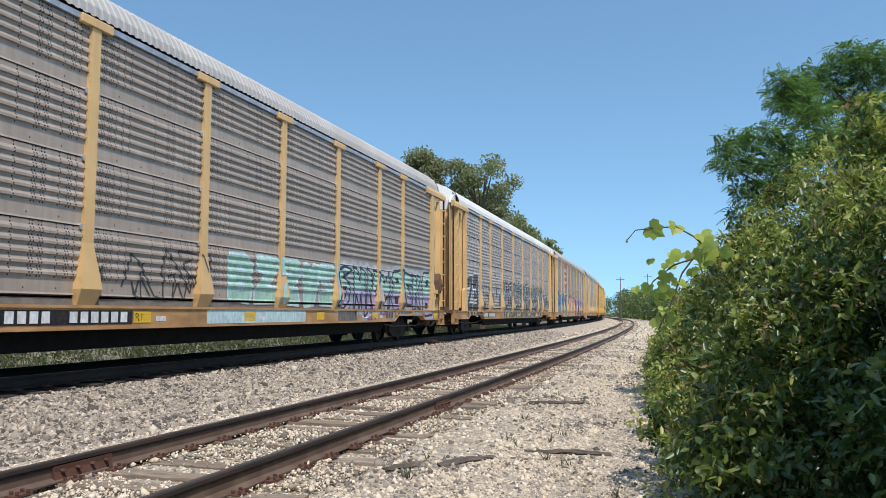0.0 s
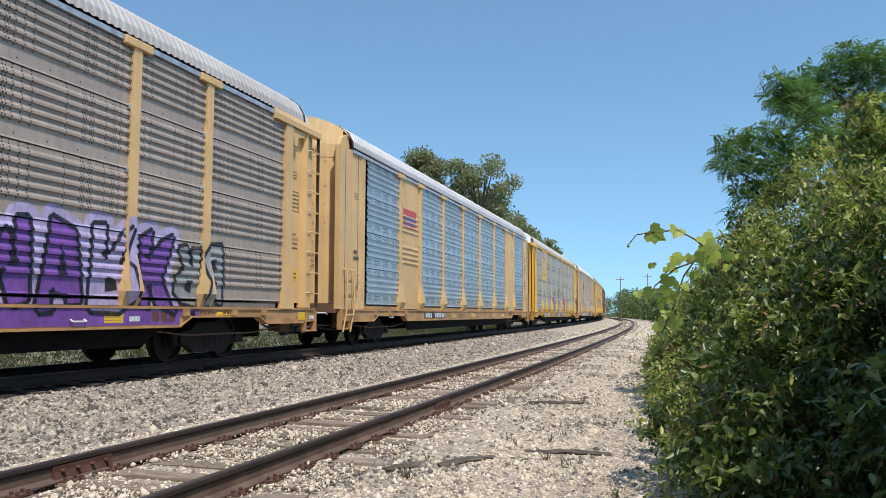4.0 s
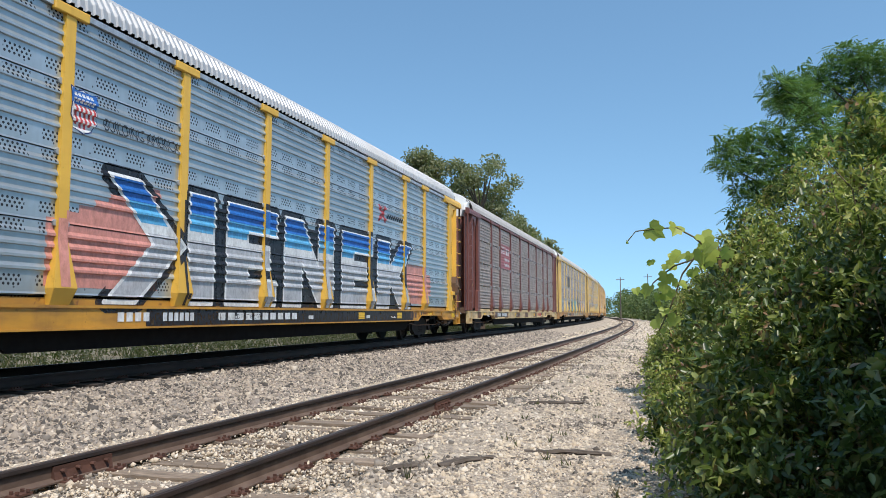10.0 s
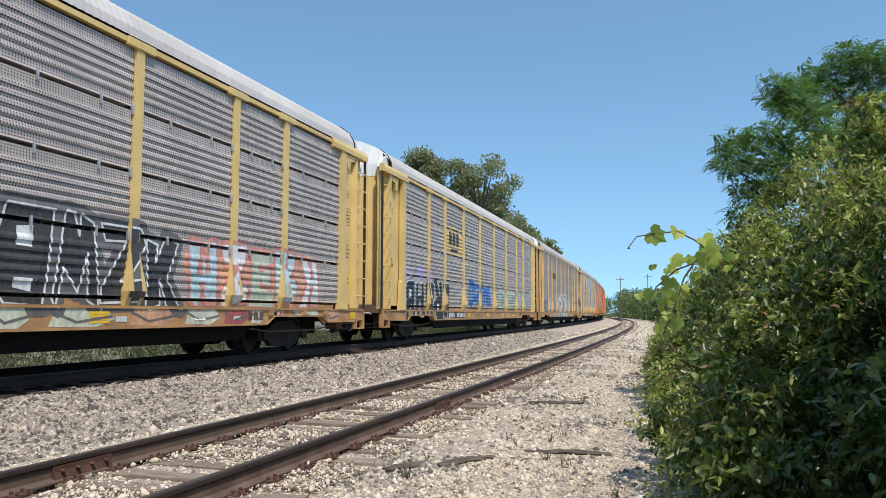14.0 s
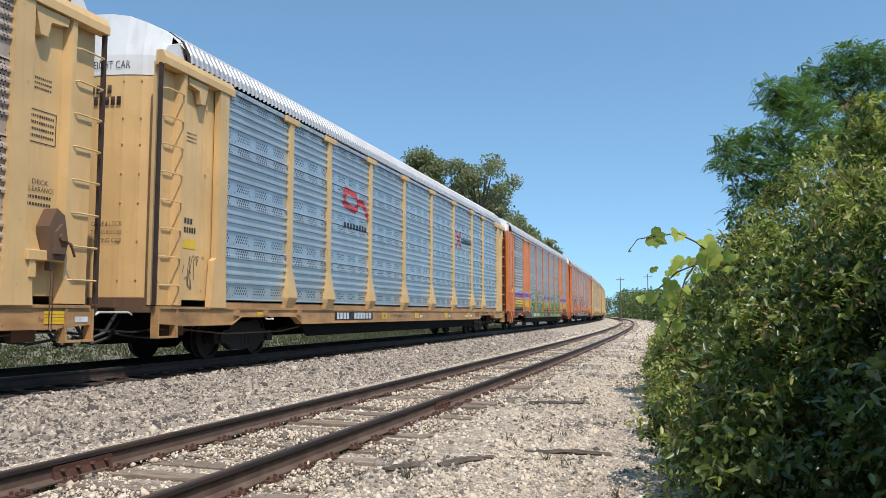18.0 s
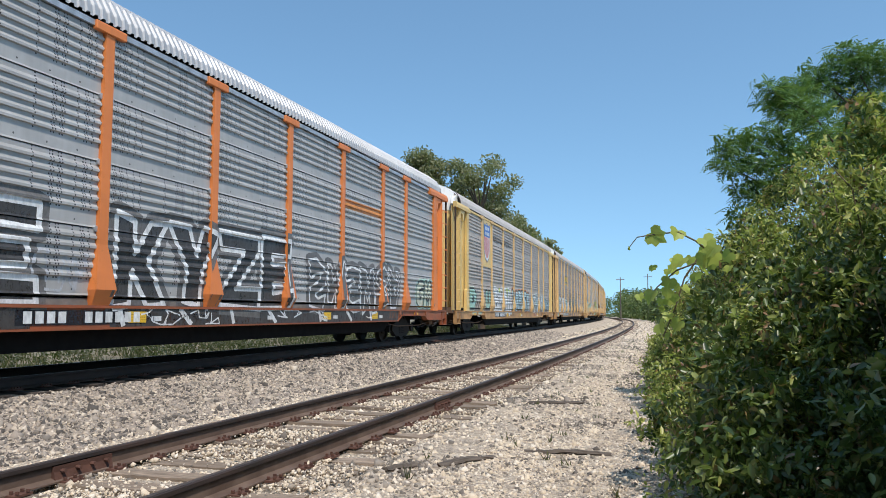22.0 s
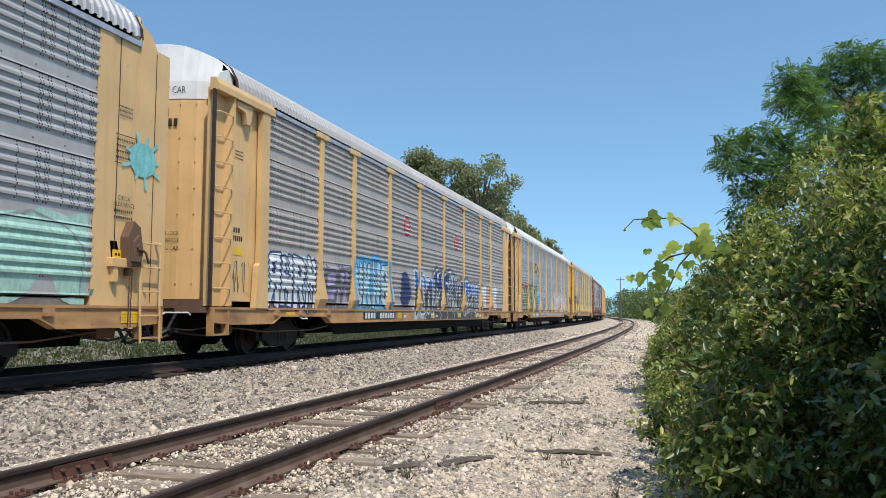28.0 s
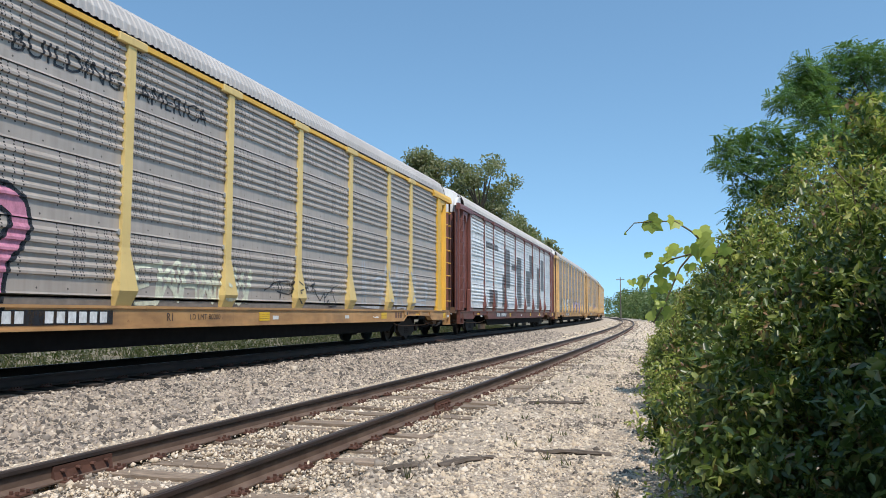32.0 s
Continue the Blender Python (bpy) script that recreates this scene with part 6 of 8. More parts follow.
        for k in range(7):
            y = -7.3 + 0.3 * k
            p.rect(y, y + 0.6 + 0.1 * (k % 3), 1.25 + 0.12 * (k % 2), 2.2 + 0.12 * k, s("pink"), 0.0022 + 0.0001 * k)
        p.rect(7.0, 9.4, 1.2, 2.45, s("pink"), 0.0022)
        p.rect(7.5, 9.9, 1.5, 2.2, s("pink"), 0.0028)
        bands = ((0.58, W), (0.66, s("sky")), (0.82, s("blue")))
        for ch, a, b, sd in ((">", -6.2, -4.2, 61), ("I", -4.35, -3.05, 62), ("E", -2.95, -0.9, 63), ("N", -0.7, 2.0, 64), ("E", 2.35, 4.45, 65), ("K", 4.8, 7.9, 66)):
            p.piece(ch, a, b, 1.05, 3.0, s("silver"), W, sd, 0.03, top=bands, back=K, wob=0.0)
        p.bars(-5.9, -5.1, 0.76, 0.90, 4, W, 0.006)
        p.bars(-4.8, -3.9, 0.76, 0.90, 6, W, 0.006)
        p.bars(-3.2, 0.0, 0.76, 0.90, 10, W, 0.006)
        shield(p, -6.72, 3.78, 0.58, 0.62)
        p.text("BUILDING AMERICA", -6.3, 3.62, 0.19, K, 1.85, 0.006)
        p.line([(5.0, 3.6), (5.5, 4.0)], 0.06, s("red"), 0.005)
        p.line([(5.0, 4.0), (5.5, 3.6)], 0.06, s("red"), 0.0055)
        p.bars(5.6, 7.0, 3.7, 3.85, 8, s("ink"), 0.005)
    elif n == 7:
        p.rect(-6.95, -4.42, 3.15, 4.35, s("rose"), 0.004)
        for k in range(4):
            p.rect(-6.9, -5.6, 4.2 - 0.1 * k, 4.24 - 0.1 * k, W, 0.008)
        p.bars(-5.5, -4.7, 3.85, 4.2, 2, W, 0.008)
        p.bars(-5.9, -4.6, 3.55, 3.7, 7, W, 0.008)
        p.bars(-5.9, -4.6, 3.28, 3.43, 8, W, 0.008)
        scrawl(p, 4.8, 6.6, 1.3, 2.0, s("grey"), 71, 0.02, 5)
        scrawl(p, 7.4, 8.8, 1.4, 2.1, s("grey"), 72, 0.02, 5)
        for q in range(-12, 12, 3):
            p.rect(q, q + 0.9 + 0.3 * (q % 2), 0.68, 0.96, s("brown"), 0.003)
        p.bars(4.5, 6.0, 0.76, 0.92, 3, s("red"), 0.007)
    elif n == 8:
        p.rect(-6.95, -4.42, 3.13, 4.1, s("smoke"), 0.003)
        for k in range(5):
            p.rect(-6.95 + 0.05 * k, -5.6 + 0.1 * k, 3.72 + 0.065 * k, 3.755 + 0.065 * k, s("navy"), 0.006)
        p.bars(-5.55, -4.75, 3.72, 4.02, 2, s("navy"), 0.006)
        p.bars(-5.7, -4.75, 3.5, 3.63, 7, K, 0.006)
        p.bars(-5.7, -4.65, 3.28, 3.41, 8, K, 0.006)
        p.piece("VT", -11.1, -9.8, 1.22, 2.1, W, K, 81, 0.03, fat=0.05, halo=W)
        p.word("O", -6.7, -5.3, 1.12, 2.0, 0.2, s("dim"), W, 82, 0.03)
        p.word("O*", -5.4, -4.0, 1.12, 2.0, 0.16, s("dim"), W, 83, 0.03)
        p.word("ZO", -4.1, -2.3, 1.15, 2.05, 0.17, s("smoke"), W, 84, 0.03)
        p.word("****", -2.4, 1.5, 1.12, 2.2, 0.13, s("teal"), s("grey"), 85, 0.03)
        p.piece("****", 1.7, 5.6, 1.05, 2.2, s("dim"), W, 86, 0.018, back=s("smoke"), wob=0.1)
        blot(p, 5.7, 10.9, 1.1, 2.2, s("peach"), 0.0024, 89, 12)
        p.piece("*****", 5.7, 10.9, 1.05, 2.2, [s("palecyan"), W, s("paleg")], s("pink"), 87, 0.045, fat=0.05)
        r8 = random.Random(88)
        q = -6.5
        while q < 11.4:
            w = r8.uniform(0.5, 1.3)
            p.own("spray_cloud", "sprayed patch on the sill")
            p.put([(q, 0.70), (q + w * 0.7, 0.68), (q + w, 0.80), (q + w * 0.85, 0.96), (q + w * 0.1, 0.96)], s(r8.choice(("peach", "cream", "smoke", "rose", "cream"))), 0.003)
            p.line([(q + w * 0.05, 0.9), (q + w * 0.4, 0.76), (q + w * 0.95, 0.84)], 0.02, s("smoke"), 0.006)
            q += w + r8.uniform(0, 0.35)
    elif n == 9:
        p.rect(-6.95, -4.42, 3.15, 4.2, sign, 0.004)
        p.bars(-6.5, -4.95, 3.5, 4.0, 3, K, 0.008)
        p.rect(-6.2, -5.2, 3.25, 3.37, K, 0.008)
        p.word("*****", -11.6, -6.3, 0.72, 2.0, 0.15, K, W, 91, 0.03)
        blot(p, -11.4, -8.6, 1.9, 2.45, s("lilac"), 0.003, 92, 6)
        p.word("****", -3.4, 0.8, 1.15, 2.2, 0.09, s("blue"), s("grey"), 93, 0.03)
        p.word("******", 2.6, 10.3, 1.15, 2.1, 0.08, s("paleg"), s("grey"), 94, 0.03)
    elif n == 10:
        p.bars(-6.9, -4.6, 3.45, 3.85, 8, K, 0.006)
        p.piece("*****", -11.8, -9.4, 1.12, 1.95, s("dim"), W, 101, 0.02)
        p.word("****", -8.9, -7.3, 1.2, 2.1, 0.025, W, None, 102)
        p.own("sprayed_ring", "white sprayed ring with a scribble")
        p.line([(-3.92 + 0.3 * math.cos(2 * math.pi * j / 14), 1.88 + 0.3 * math.sin(2 * math.pi * j / 14)) for j in range(15)], 0.02, W, 0.005)
        p.line([(-4.1, 1.85), (-3.95, 1.98), (-3.95, 1.8), (-3.8, 1.95), (-3.75, 1.8)], 0.02, W, 0.005)
        p.piece("CUERO", -3.55, 2.95, 1.0, 2.25, W, K, 103, 0.05, widths=(2.0, 1.0, 1.0, 1.15, 1.4), fat=0.15, inner=s("smoke"), back=W, wob=0.05)
        p.piece("CUERO", -3.2, 2.6, 1.2, 1.7, s("palecyan"), None, 103, widths=(2.0, 1.0, 1.0, 1.15, 1.4), wob=0.05)
        p.rect(-3.2, 2.8, 0.68, 0.98, s("palecyan"), 0.003)
        for y in (-2.3, -0.6, 1.3):
            p.own("graffiti_wedge", "dark sprayed wedge on the sill")
            p.put([(y - 0.4, 0.69), (y + 0.4, 0.69), (y + 0.05, 0.95)], s("smoke"), 0.006)
        scrawl(p, 3.2, 4.35, 1.15, 2.05, W, 104, 0.018, 7)
        p.piece("****", 7.8, 10.85, 1.0, 2.05, s("dim"), W, 105, 0.03, fat=0.04)
        scrawl(p, 10.9, 12.0, 1.6, 2.2, K, 106, 0.02, 3)
    elif n == 11:
        p.own("emblem", "red worm-like emblem")
        p.line([(-5.3, 4.02), (-6.0, 4.1), (-6.1, 3.72), (-5.35, 3.62), (-5.1, 3.9), (-4.75, 3.85), (-4.5, 3.55)], 0.09, s("red"), 0.006)
        p.bars(-6.1, -4.5, 3.1, 3.25, 8, K, 0.006)
        p.line([(4.75, 3.5), (5.45, 4.1)], 0.07, s("red"), 0.006)
        p.line([(4.75, 4.1), (5.45, 3.5)], 0.07, s("red"), 0.0065)
        p.bars(5.5, 7.1, 3.7, 3.9, 9, K, 0.006)
    elif n == 12:
        p.rect(-12.0, 12.0, 0.67, 0.98, s("dim"), 0.0025)
        for e0, e1 in zip(EDGES[:-1], EDGES[1:]):
            for a, b in ((e0 + 0.1, e1 - 0.1), (e1 - 0.1, e1 + 0.1)):
                b = min(b, 12.0)
                p.rect(a, b, 1.80, 2.14, s("lilac"), 0.0025)
                p.rect(a, b, 1.84, 2.06, s("purple"), 0.004)
                p.rect(a, b, 1.55, 1.84, s("peach"), 0.0025)
                p.rect(a, b, 1.28, 1.62, s("yellow"), 0.0045)
                p.rect(a, b, 1.0, 1.28, s("dim"), 0.0025)
        for q in [v for v in np.arange(-11.6, 11.8, 0.42) if min(abs(v - e) for e in EDGES) > 0.25]:
            k = 10
            p.line([(q + 0.1 * math.cos(2 * math.pi * j / k), 1.45 + 0.1 * math.sin(2 * math.pi * j / k)) for j in range(k + 1)], 0.011, K, 0.0045, False)
        leaf = spray((0.30, 0.52, 0.22))
        for t, y0, y1, sd in (("*****", -6.45, -1.0, 121), ("******", 1.95, 8.0, 123)):
            p.rect(y0 + 0.3, y1 - 0.2, 0.70, 0.98, s("green"), 0.005)
            p.piece(t, y0, y1, 0.98, 2.2, leaf, K, sd, 0.04, halo=W, fat=0.05, back=s("green"), top=((0.55, s("paleg")),), inner=K, wob=0.06)
            p.piece(t, y0, y1, 1.0, 1.55, s("green"), None, sd + 1, wob=0.1)
        p.own("sprayed_face", "pale green sprayed face outlined in black")
        for r, m, o in ((0.42, K, 0.006), (0.37, s("silver"), 0.009)):
            p.put([(0.1 + 0.9 * r * math.cos(2 * math.pi * j / 14), 1.8 + 1.1 * r * math.sin(2 * math.pi * j / 14)) for j in range(14)], m, o)
        p.line([(-0.1, 1.9), (0.05, 1.95)], 0.03, K, 0.012)
        p.line([(-0.05, 1.6), (0.2, 1.65)], 0.02, K, 0.012)
        p.put([(0.0, 1.0), (0.6, 1.0), (0.45, 1.5), (0.15, 1.5)], s("green"), 0.006)
        for y in (-10.4, -9.4, 10.4):
            p.text("O", y, 0.76, 0.12, s("orange"))
        p.rect(4.5, 7.0, 3.45, 3.62, s("orange"), 0.003)
    elif n == 13:
        p.piece("KIOE", -11.3, -5.45, 1.0, 2.35, s("dim"), W, 131, 0.05, widths=(1.6, 0.75, 2.1, 1.4), wob=0.02, back=s("smoke"))
        scrawl(p, -5.6, -4.6, 1.2, 1.75, s("silver"), 137, 0.02, 4)
        p.piece("KYZE", -4.1, 1.55, 1.0, 2.4, s("dim"), W, 132, 0.05, widths=(1.35, 1.55, 1.5, 1.25), wob=0.05, back=s("smoke"))
        p.piece("******", 2.4, 8.75, 1.0, 2.15, s("smoke"), W, 133, 0.03, wob=0.1, back=s("smoke"))
        p.piece("GM", 10.2, 11.9, 1.1, 2.0, s("cream"), K, 134, 0.03, halo=s("mint"), fat=0.03)
        p.rect(-11.2, -9.0, 0.67, 0.98, s("dim"), 0.0025)
        p.rect(-8.4, -5.6, 0.67, 0.98, s("dim"), 0.0025)
        p.rect(-4.1, 8.6, 0.67, 0.98, s("dim"), 0.0025)
        for k, y in enumerate((-11.2, -9.7, -8.8, -6.9, -3.9, -2.4, -0.8, 0.6, 3.0, 4.6, 6.2)):
            p.own("spray_stroke", "white sprayed stroke on the sill")
            p.line([(y, 0.97), (y + 0.1 + 0.25 * (k % 2), 0.69)], 0.05, W, 0.006, False)
        scrawl(p, -3.4, -0.8, 0.7, 0.95, W, 135, 0.013)
        scrawl(p, 1.0, 4.0, 0.7, 0.95, W, 136, 0.015)
        p.rect(4.42, 7.07, 3.62, 3.86, s("orange"), 0.003)
    elif n == 14:
        shield(p, -8.15, 4.1, 1.25, 1.7)
        p.text("BUILDING", -6.75, 4.3, 0.31, K, 2.2, 0.008)
        p.text("AMERICA", -4.15, 4.3, 0.31, K, 2.1, 0.008)
        p.piece("D", -11.35, -10.1, 1.1, 1.95, s("mint"), K, 141, 0.035, halo=s("paleg"), fat=0.06, wob=0.04)
        p.piece("U", -8.4, -7.25, 1.1, 1.95, s("mint"), K, 142, 0.035, fat=0.05, wob=0.04)
        p.own("scrawl", "black sprayed script")
        p.line([(-10.1, 1.2), (-9.85, 1.4), (-9.7, 1.15), (-9.5, 1.4), (-9.25, 1.15), (-9.0, 1.4), (-8.8, 1.15), (-8.5, 1.4)], 0.03, K, 0.006)
        p.rect(-11.3, -9.2, 0.85, 0.98, s("paleg"), 0.003)
        blot(p, -6.6, -1.9, 1.7, 2.2, s("lime"), 0.0022, 149, 10)
        p.piece("****", -6.4, -2.1, 1.0, 2.05, W, s("smoke"), 144, 0.025, fat=0.08, back=W)
        p.piece("WORDEN", -2.0, 3.45, 1.02, 2.15, s("palecyan"), K, 145, 0.04, halo=s("orange"), fat=0.07, inner=s("dim"), wob=0.05)
        p.rect(-1.9, 3.5, 1.14, 1.9, s("orange"), 0.0022)
        p.piece("*******", 4.55, 9.3, 1.05, 2.05, [s("palecyan"), W], s("dim"), 146, 0.025, fat=0.03, halo=W, wob=0.08)
        p.rect(4.8, 9.2, 1.14, 1.5, s("mint"), 0.0022)
        p.piece("*****", 9.7, 12.0, 1.15, 1.8, s("palecyan"), K, 147, 0.022, halo=W, wob=0.1)
        scrawl(p, 5.0, 6.0, 0.72, 0.95, s("rose"), 148, 0.02)
    elif n == 15:
        p.bars(-6.45, -4.62, 3.47, 4.03, 3, K, 0.004)
        p.bars(-6.35, -4.72, 3.53, 3.97, 3, s("yellow"), 0.007)
        p.rect(-6.37, -4.65, 3.28, 3.38, s("yellow"), 0.006)
        p.rect(-11.75, -10.65, 1.14, 2.15, s("teal"), 0.0025)
        p.rect(-11.7, -10.9, 0.70, 0.98, s("teal"), 0.0025)
        p.own("sprayed_skull", "pale sprayed skull outlined in black")
        for r, m, o in ((0.47, K, 0.005), (0.40, spray((0.62, 0.56, 0.46)), 0.008)):
            p.put([(-11.2 + 0.95 * r * math.cos(2 * math.pi * j / 14), 1.62 + 1.15 * r * math.sin(2 * math.pi * j / 14)) for j in range(14)], m, o)
        for y, z, r in ((-11.3, 1.72, 0.09), (-11.0, 1.7, 0.08), (-11.12, 1.52, 0.04)):
            p.put([(y + r * math.cos(2 * math.pi * j / 8), z + r * math.sin(2 * math.pi * j / 8)) for j in range(8)], K, 0.011)
        for k in range(6):
            p.line([(-11.42 + 0.09 * k, 1.28), (-11.42 + 0.09 * k, 1.42)], 0.014, K, 0.011, False)
        p.piece("RUEN", -10.75, -5.75, 0.98, 2.2, W, K, 152, 0.038, widths=(1.3, 1.05, 1.2, 1.25), fat=0.13, drop=(0.06, 0.05), wob=0.04)
        p.rect(-10.6, -6.4, 0.72, 0.98, W, 0.003)
        for y in (-9.7, -7.8):
            p.own("graffiti_wedge", "dark sprayed wedge on the sill")
            p.put([(y - 0.6, 0.72), (y + 0.6, 0.72), (y + 0.3, 0.88), (y - 0.2, 0.92)], s("smoke"), 0.006)
        p.rect(-5.75, -5.1, 1.14, 2.05, s("teal"), 0.0025)
        blot(p, -5.65, -5.2, 1.2, 1.7, W, 0.006, 153, 4)
        blot(p, -4.9, -3.9, 1.2, 1.9, W, 0.004, 158, 5)
        scrawl(p, -3.5, 1.0, 1.1, 2.5, K, 154, 0.014, 9)
        p.piece("*******", -3.6, 4.9, 1.0, 2.2, [s("smoke"), s("grey"), s("smoke")], s("paleg"), 155, 0.018, wob=0.16)
        scrawl(p, -3.4, 4.6, 1.05, 2.2, s("peach"), 159, 0.02, 8)
        scrawl(p, 5.0, 8.0, 1.1, 1.9, W, 156, 0.03, 8)
        p.word("****", 9.3, 11.8, 1.1, 1.5, 0.02, W, None, 157)
        for q in range(-3, 5):
            p.own("spray_cloud", "sprayed patch on the sill")
            p.put([(q, 0.68), (q + 0.6, 0.68), (q + 0.8, 0.97), (q + 0.2, 0.97)], s(("peach", "smoke")[q % 2]), 0.003)
        p.rect(-12.9, -12.45, 3.2, 3.75, s("yellow"), 0.004)
        p.bars(-12.85, -12.5, 3.55, 3.63, 4, K, 0.007)
        p.bars(-12.85, -12.5, 3.3, 3.38, 5, K, 0.007)
    elif n == 16:
        shield(p, -8.15, 4.2, 1.2, 1.6)
        p.word("****", -11.5, -5.0, 1.1, 2.2, 0.12, s("teal"), s("grey"), 161, 0.04)
        p.word("***", -4.5, 1.0, 1.0, 2.2, 0.13, [s("peach"), s("palecyan")], s("smoke"), 162, 0.04)
        blot(p, 1.4, 3.95, 0.72, 2.3, K, 0.0025, 163, 12)
        blot(p, 1.45, 3.9, 0.76, 2.22, s("peach"), 0.0045, 163, 12)
        blot(p, 1.2, 2.1, 1.5, 2.05, s("teal"), 0.0065, 164, 4)
        p.rect(1.9, 3.7, 0.70, 0.9, s("teal"), 0.006)
        blot(p, 2.9, 3.5, 1.3, 1.8, s("mint"), 0.0065, 168, 4)
        p.rect(3.8, 7.4, 1.2, 2.3, s("lime"), 0.0022)
        p.piece("DETR", 3.75, 7.45, 0.98, 2.3, s("palecyan"), K, 165, 0.04, fat=0.07, top=((0.6, s("lime")),), back=s("lime"), wob=0.05)
        p.rect(4.9, 6.2, 0.70, 0.98, s("dim"), 0.003)
        scrawl(p, 7.7, 8.7, 1.3, 2.0, K, 169, 0.02, 4)
        for k in range(5):
            blot(p, 8.6 + 0.7 * k, 9.6 + 0.7 * k, 1.0, 2.3, s("mint"), 0.003 + 0.0008 * k, 170 + k, 4)
        p.own("spray_line", "dark sprayed outline")
        p.line([(8.6, 1.1), (8.55, 1.9), (8.8, 2.28), (9.2, 2.1), (9.6, 2.25), (10.3, 2.1), (10.9, 2.25), (11.5, 2.1), (11.85, 1.8), (11.8, 1.15)], 0.016, s("grey"), 0.012)
        blot(p, 12.8, 13.3, 3.05, 3.6, s("teal"), 0.006, 167, 12)
        p.own("spray_splash", "teal spray splash on the end panel")
        for k in range(9):
            g = 2 * math.pi * k / 9
            p.line([(13.05 + 0.18 * math.cos(g), 3.33 + 0.2 * math.sin(g)), (13.05 + (0.34 + 0.08 * (k % 3)) * math.cos(g), 3.33 + (0.36 + 0.1 * (k % 2)) * math.sin(g))], 0.03, s("teal"), 0.008)
    elif n == 17:
        for y, z in ((-2.7, 3.65), (3.2, 3.65)):
            k = 8
            for rr, m, o in ((0.40, W, 0.005), (0.36, s("red"), 0.008)):
                p.put([(y + rr * math.cos(2 * math.pi * (j + 0.5) / k), z + rr * math.sin(2 * math.pi * (j + 0.5) / k)) for j in range(k)], m, o)
            for j in range(4):
                p.bars(y - 0.22, y + 0.2, z + 0.14 - 0.12 * j, z + 0.2 - 0.12 * j, 5, W, 0.011)
        p.rect(-11.6, -9.3, 1.15, 2.2, s("palecyan"), 0.0025)
        p.word("****", -11.6, -9.2, 1.0, 2.2, 0.12, W, s("navy"), 171, 0.04)
        p.word("**", -8.8, -7.2, 1.1, 2.1, 0.06, s("smoke"), s("lilac"), 172, 0.03)
        p.word("****", -7.0, -4.4, 1.1, 2.3, 0.11, s("palecyan"), s("navy"), 173, 0.03, back=s("sky"))
        blot(p, -3.2, -2.3, 1.1, 2.2, s("navy"), 0.004, 174, 5)
        p.rect(-1.9, 7.1, 1.14, 1.95, s("dim"), 0.0022)
        p.piece("**", -1.95, 0.1, 1.0, 2.35, s("dim"), W, 175, 0.03, top=((0.6, s("blue")),), wob=0.14, fat=0.03, back=s("silver"))
        p.piece("****", 0.2, 4.3, 1.0, 2.25, s("dim"), W, 178, 0.03, top=((0.6, s("navy")),), wob=0.14, fat=0.03, back=s("smoke"))
        p.piece("****", 4.3, 7.15, 1.0, 2.15, s("dim"), W, 179, 0.03, top=((0.55, s("blue")),), wob=0.14, fat=0.03, back=s("smoke"))
        for k in range(9):
            y = -0.9 + 0.9 * k
            p.own("spray_line", "white sprayed curve on the sill")
            p.line([(y, 0.97), (y + 0.18, 0.85), (y + 0.05, 0.70)], 0.016, W, 0.006)
        p.piece("***", 7.3, 10.6, 1.1, 2.1, [W, s("peach")], None, 176, fat=0.05)
        scrawl(p, 7.2, 7.8, 1.3, 2.2, K, 177, 0.02, 4)
        p.rect(-1.0, 6.9, 0.67, 0.98, s("dim"), 0.0025)
    elif n == 18:
        p.rect(-6.95, -4.42, 3.3, 4.1, spray((0.66, 0.44, 0.12)), 0.004)
        p.own("emblem", "dark blue worm-like emblem")
        p.line([(-5.7, 3.95), (-6.25, 4.0), (-6.45, 3.75), (-6.2, 3.5), (-5.7, 3.5), (-5.4, 3.8), (-5.0, 3.75), (-4.75, 3.5)], 0.07, s("navy"), 0.008)
        p.bars(-5.6, -4.6, 3.25, 3.32, 7, K, 0.008)
        pale = spray((0.16, 0.50, 0.78))
        blot(p, -11.95, -10.4, 1.05, 2.4, pale, 0.0022, 181, 9)
        blot(p, -12.9, -12.45, 1.1, 2.3, pale, 0.004, 188, 6)
        blot(p, -6.5, -4.5, 1.05, 2.3, pale, 0.0022, 182, 9)
        blot(p, -10.9, -6.9, 2.1, 2.75, s("pink"), 0.0020, 183, 10)
        lace = spray((0.26, 0.27, 0.36))
        p.piece("NOTA", -11.55, -5.25, 1.0, 2.55, spray((0.42, 0.40, 0.17)), K, 184, 0.035, widths=(2.1, 1.3, 1.5, 1.6), wob=0.05, inner=lace, drop=(-0.1, 0.02))
        for a, b, c, d in ((-11.3, 1.15, 0.22, 0.7), (-10.3, 1.3, 0.25, 0.9), (-9.55, 1.8, 0.25, 0.6), (-8.0, 1.1, 0.22, 0.75), (-7.4, 1.1, 0.25, 0.7), (-6.1, 1.1, 0.25, 0.55), (-5.6, 1.15, 0.22, 0.6)):
            p.own("graffiti_shade", "dark laced shade in the olive letters")
            p.put([(a, b), (a + c, b + 0.05), (a + c * 0.9, b + d), (a + c * 0.2, b + d * 0.9)], K, 0.0135)
            p.put([(a + 0.03, b + 0.03), (a + c - 0.03, b + 0.08), (a + c * 0.8, b + d - 0.05), (a + c * 0.3, b + d * 0.85)], lace, 0.0155)
        p.rect(-11.2, -8.2, CUT_Z + 0.03, 0.97, s("olive"), 0.003)
        p.rect(-8.3, -6.6, 0.70, 0.97, s("olive"), 0.003)
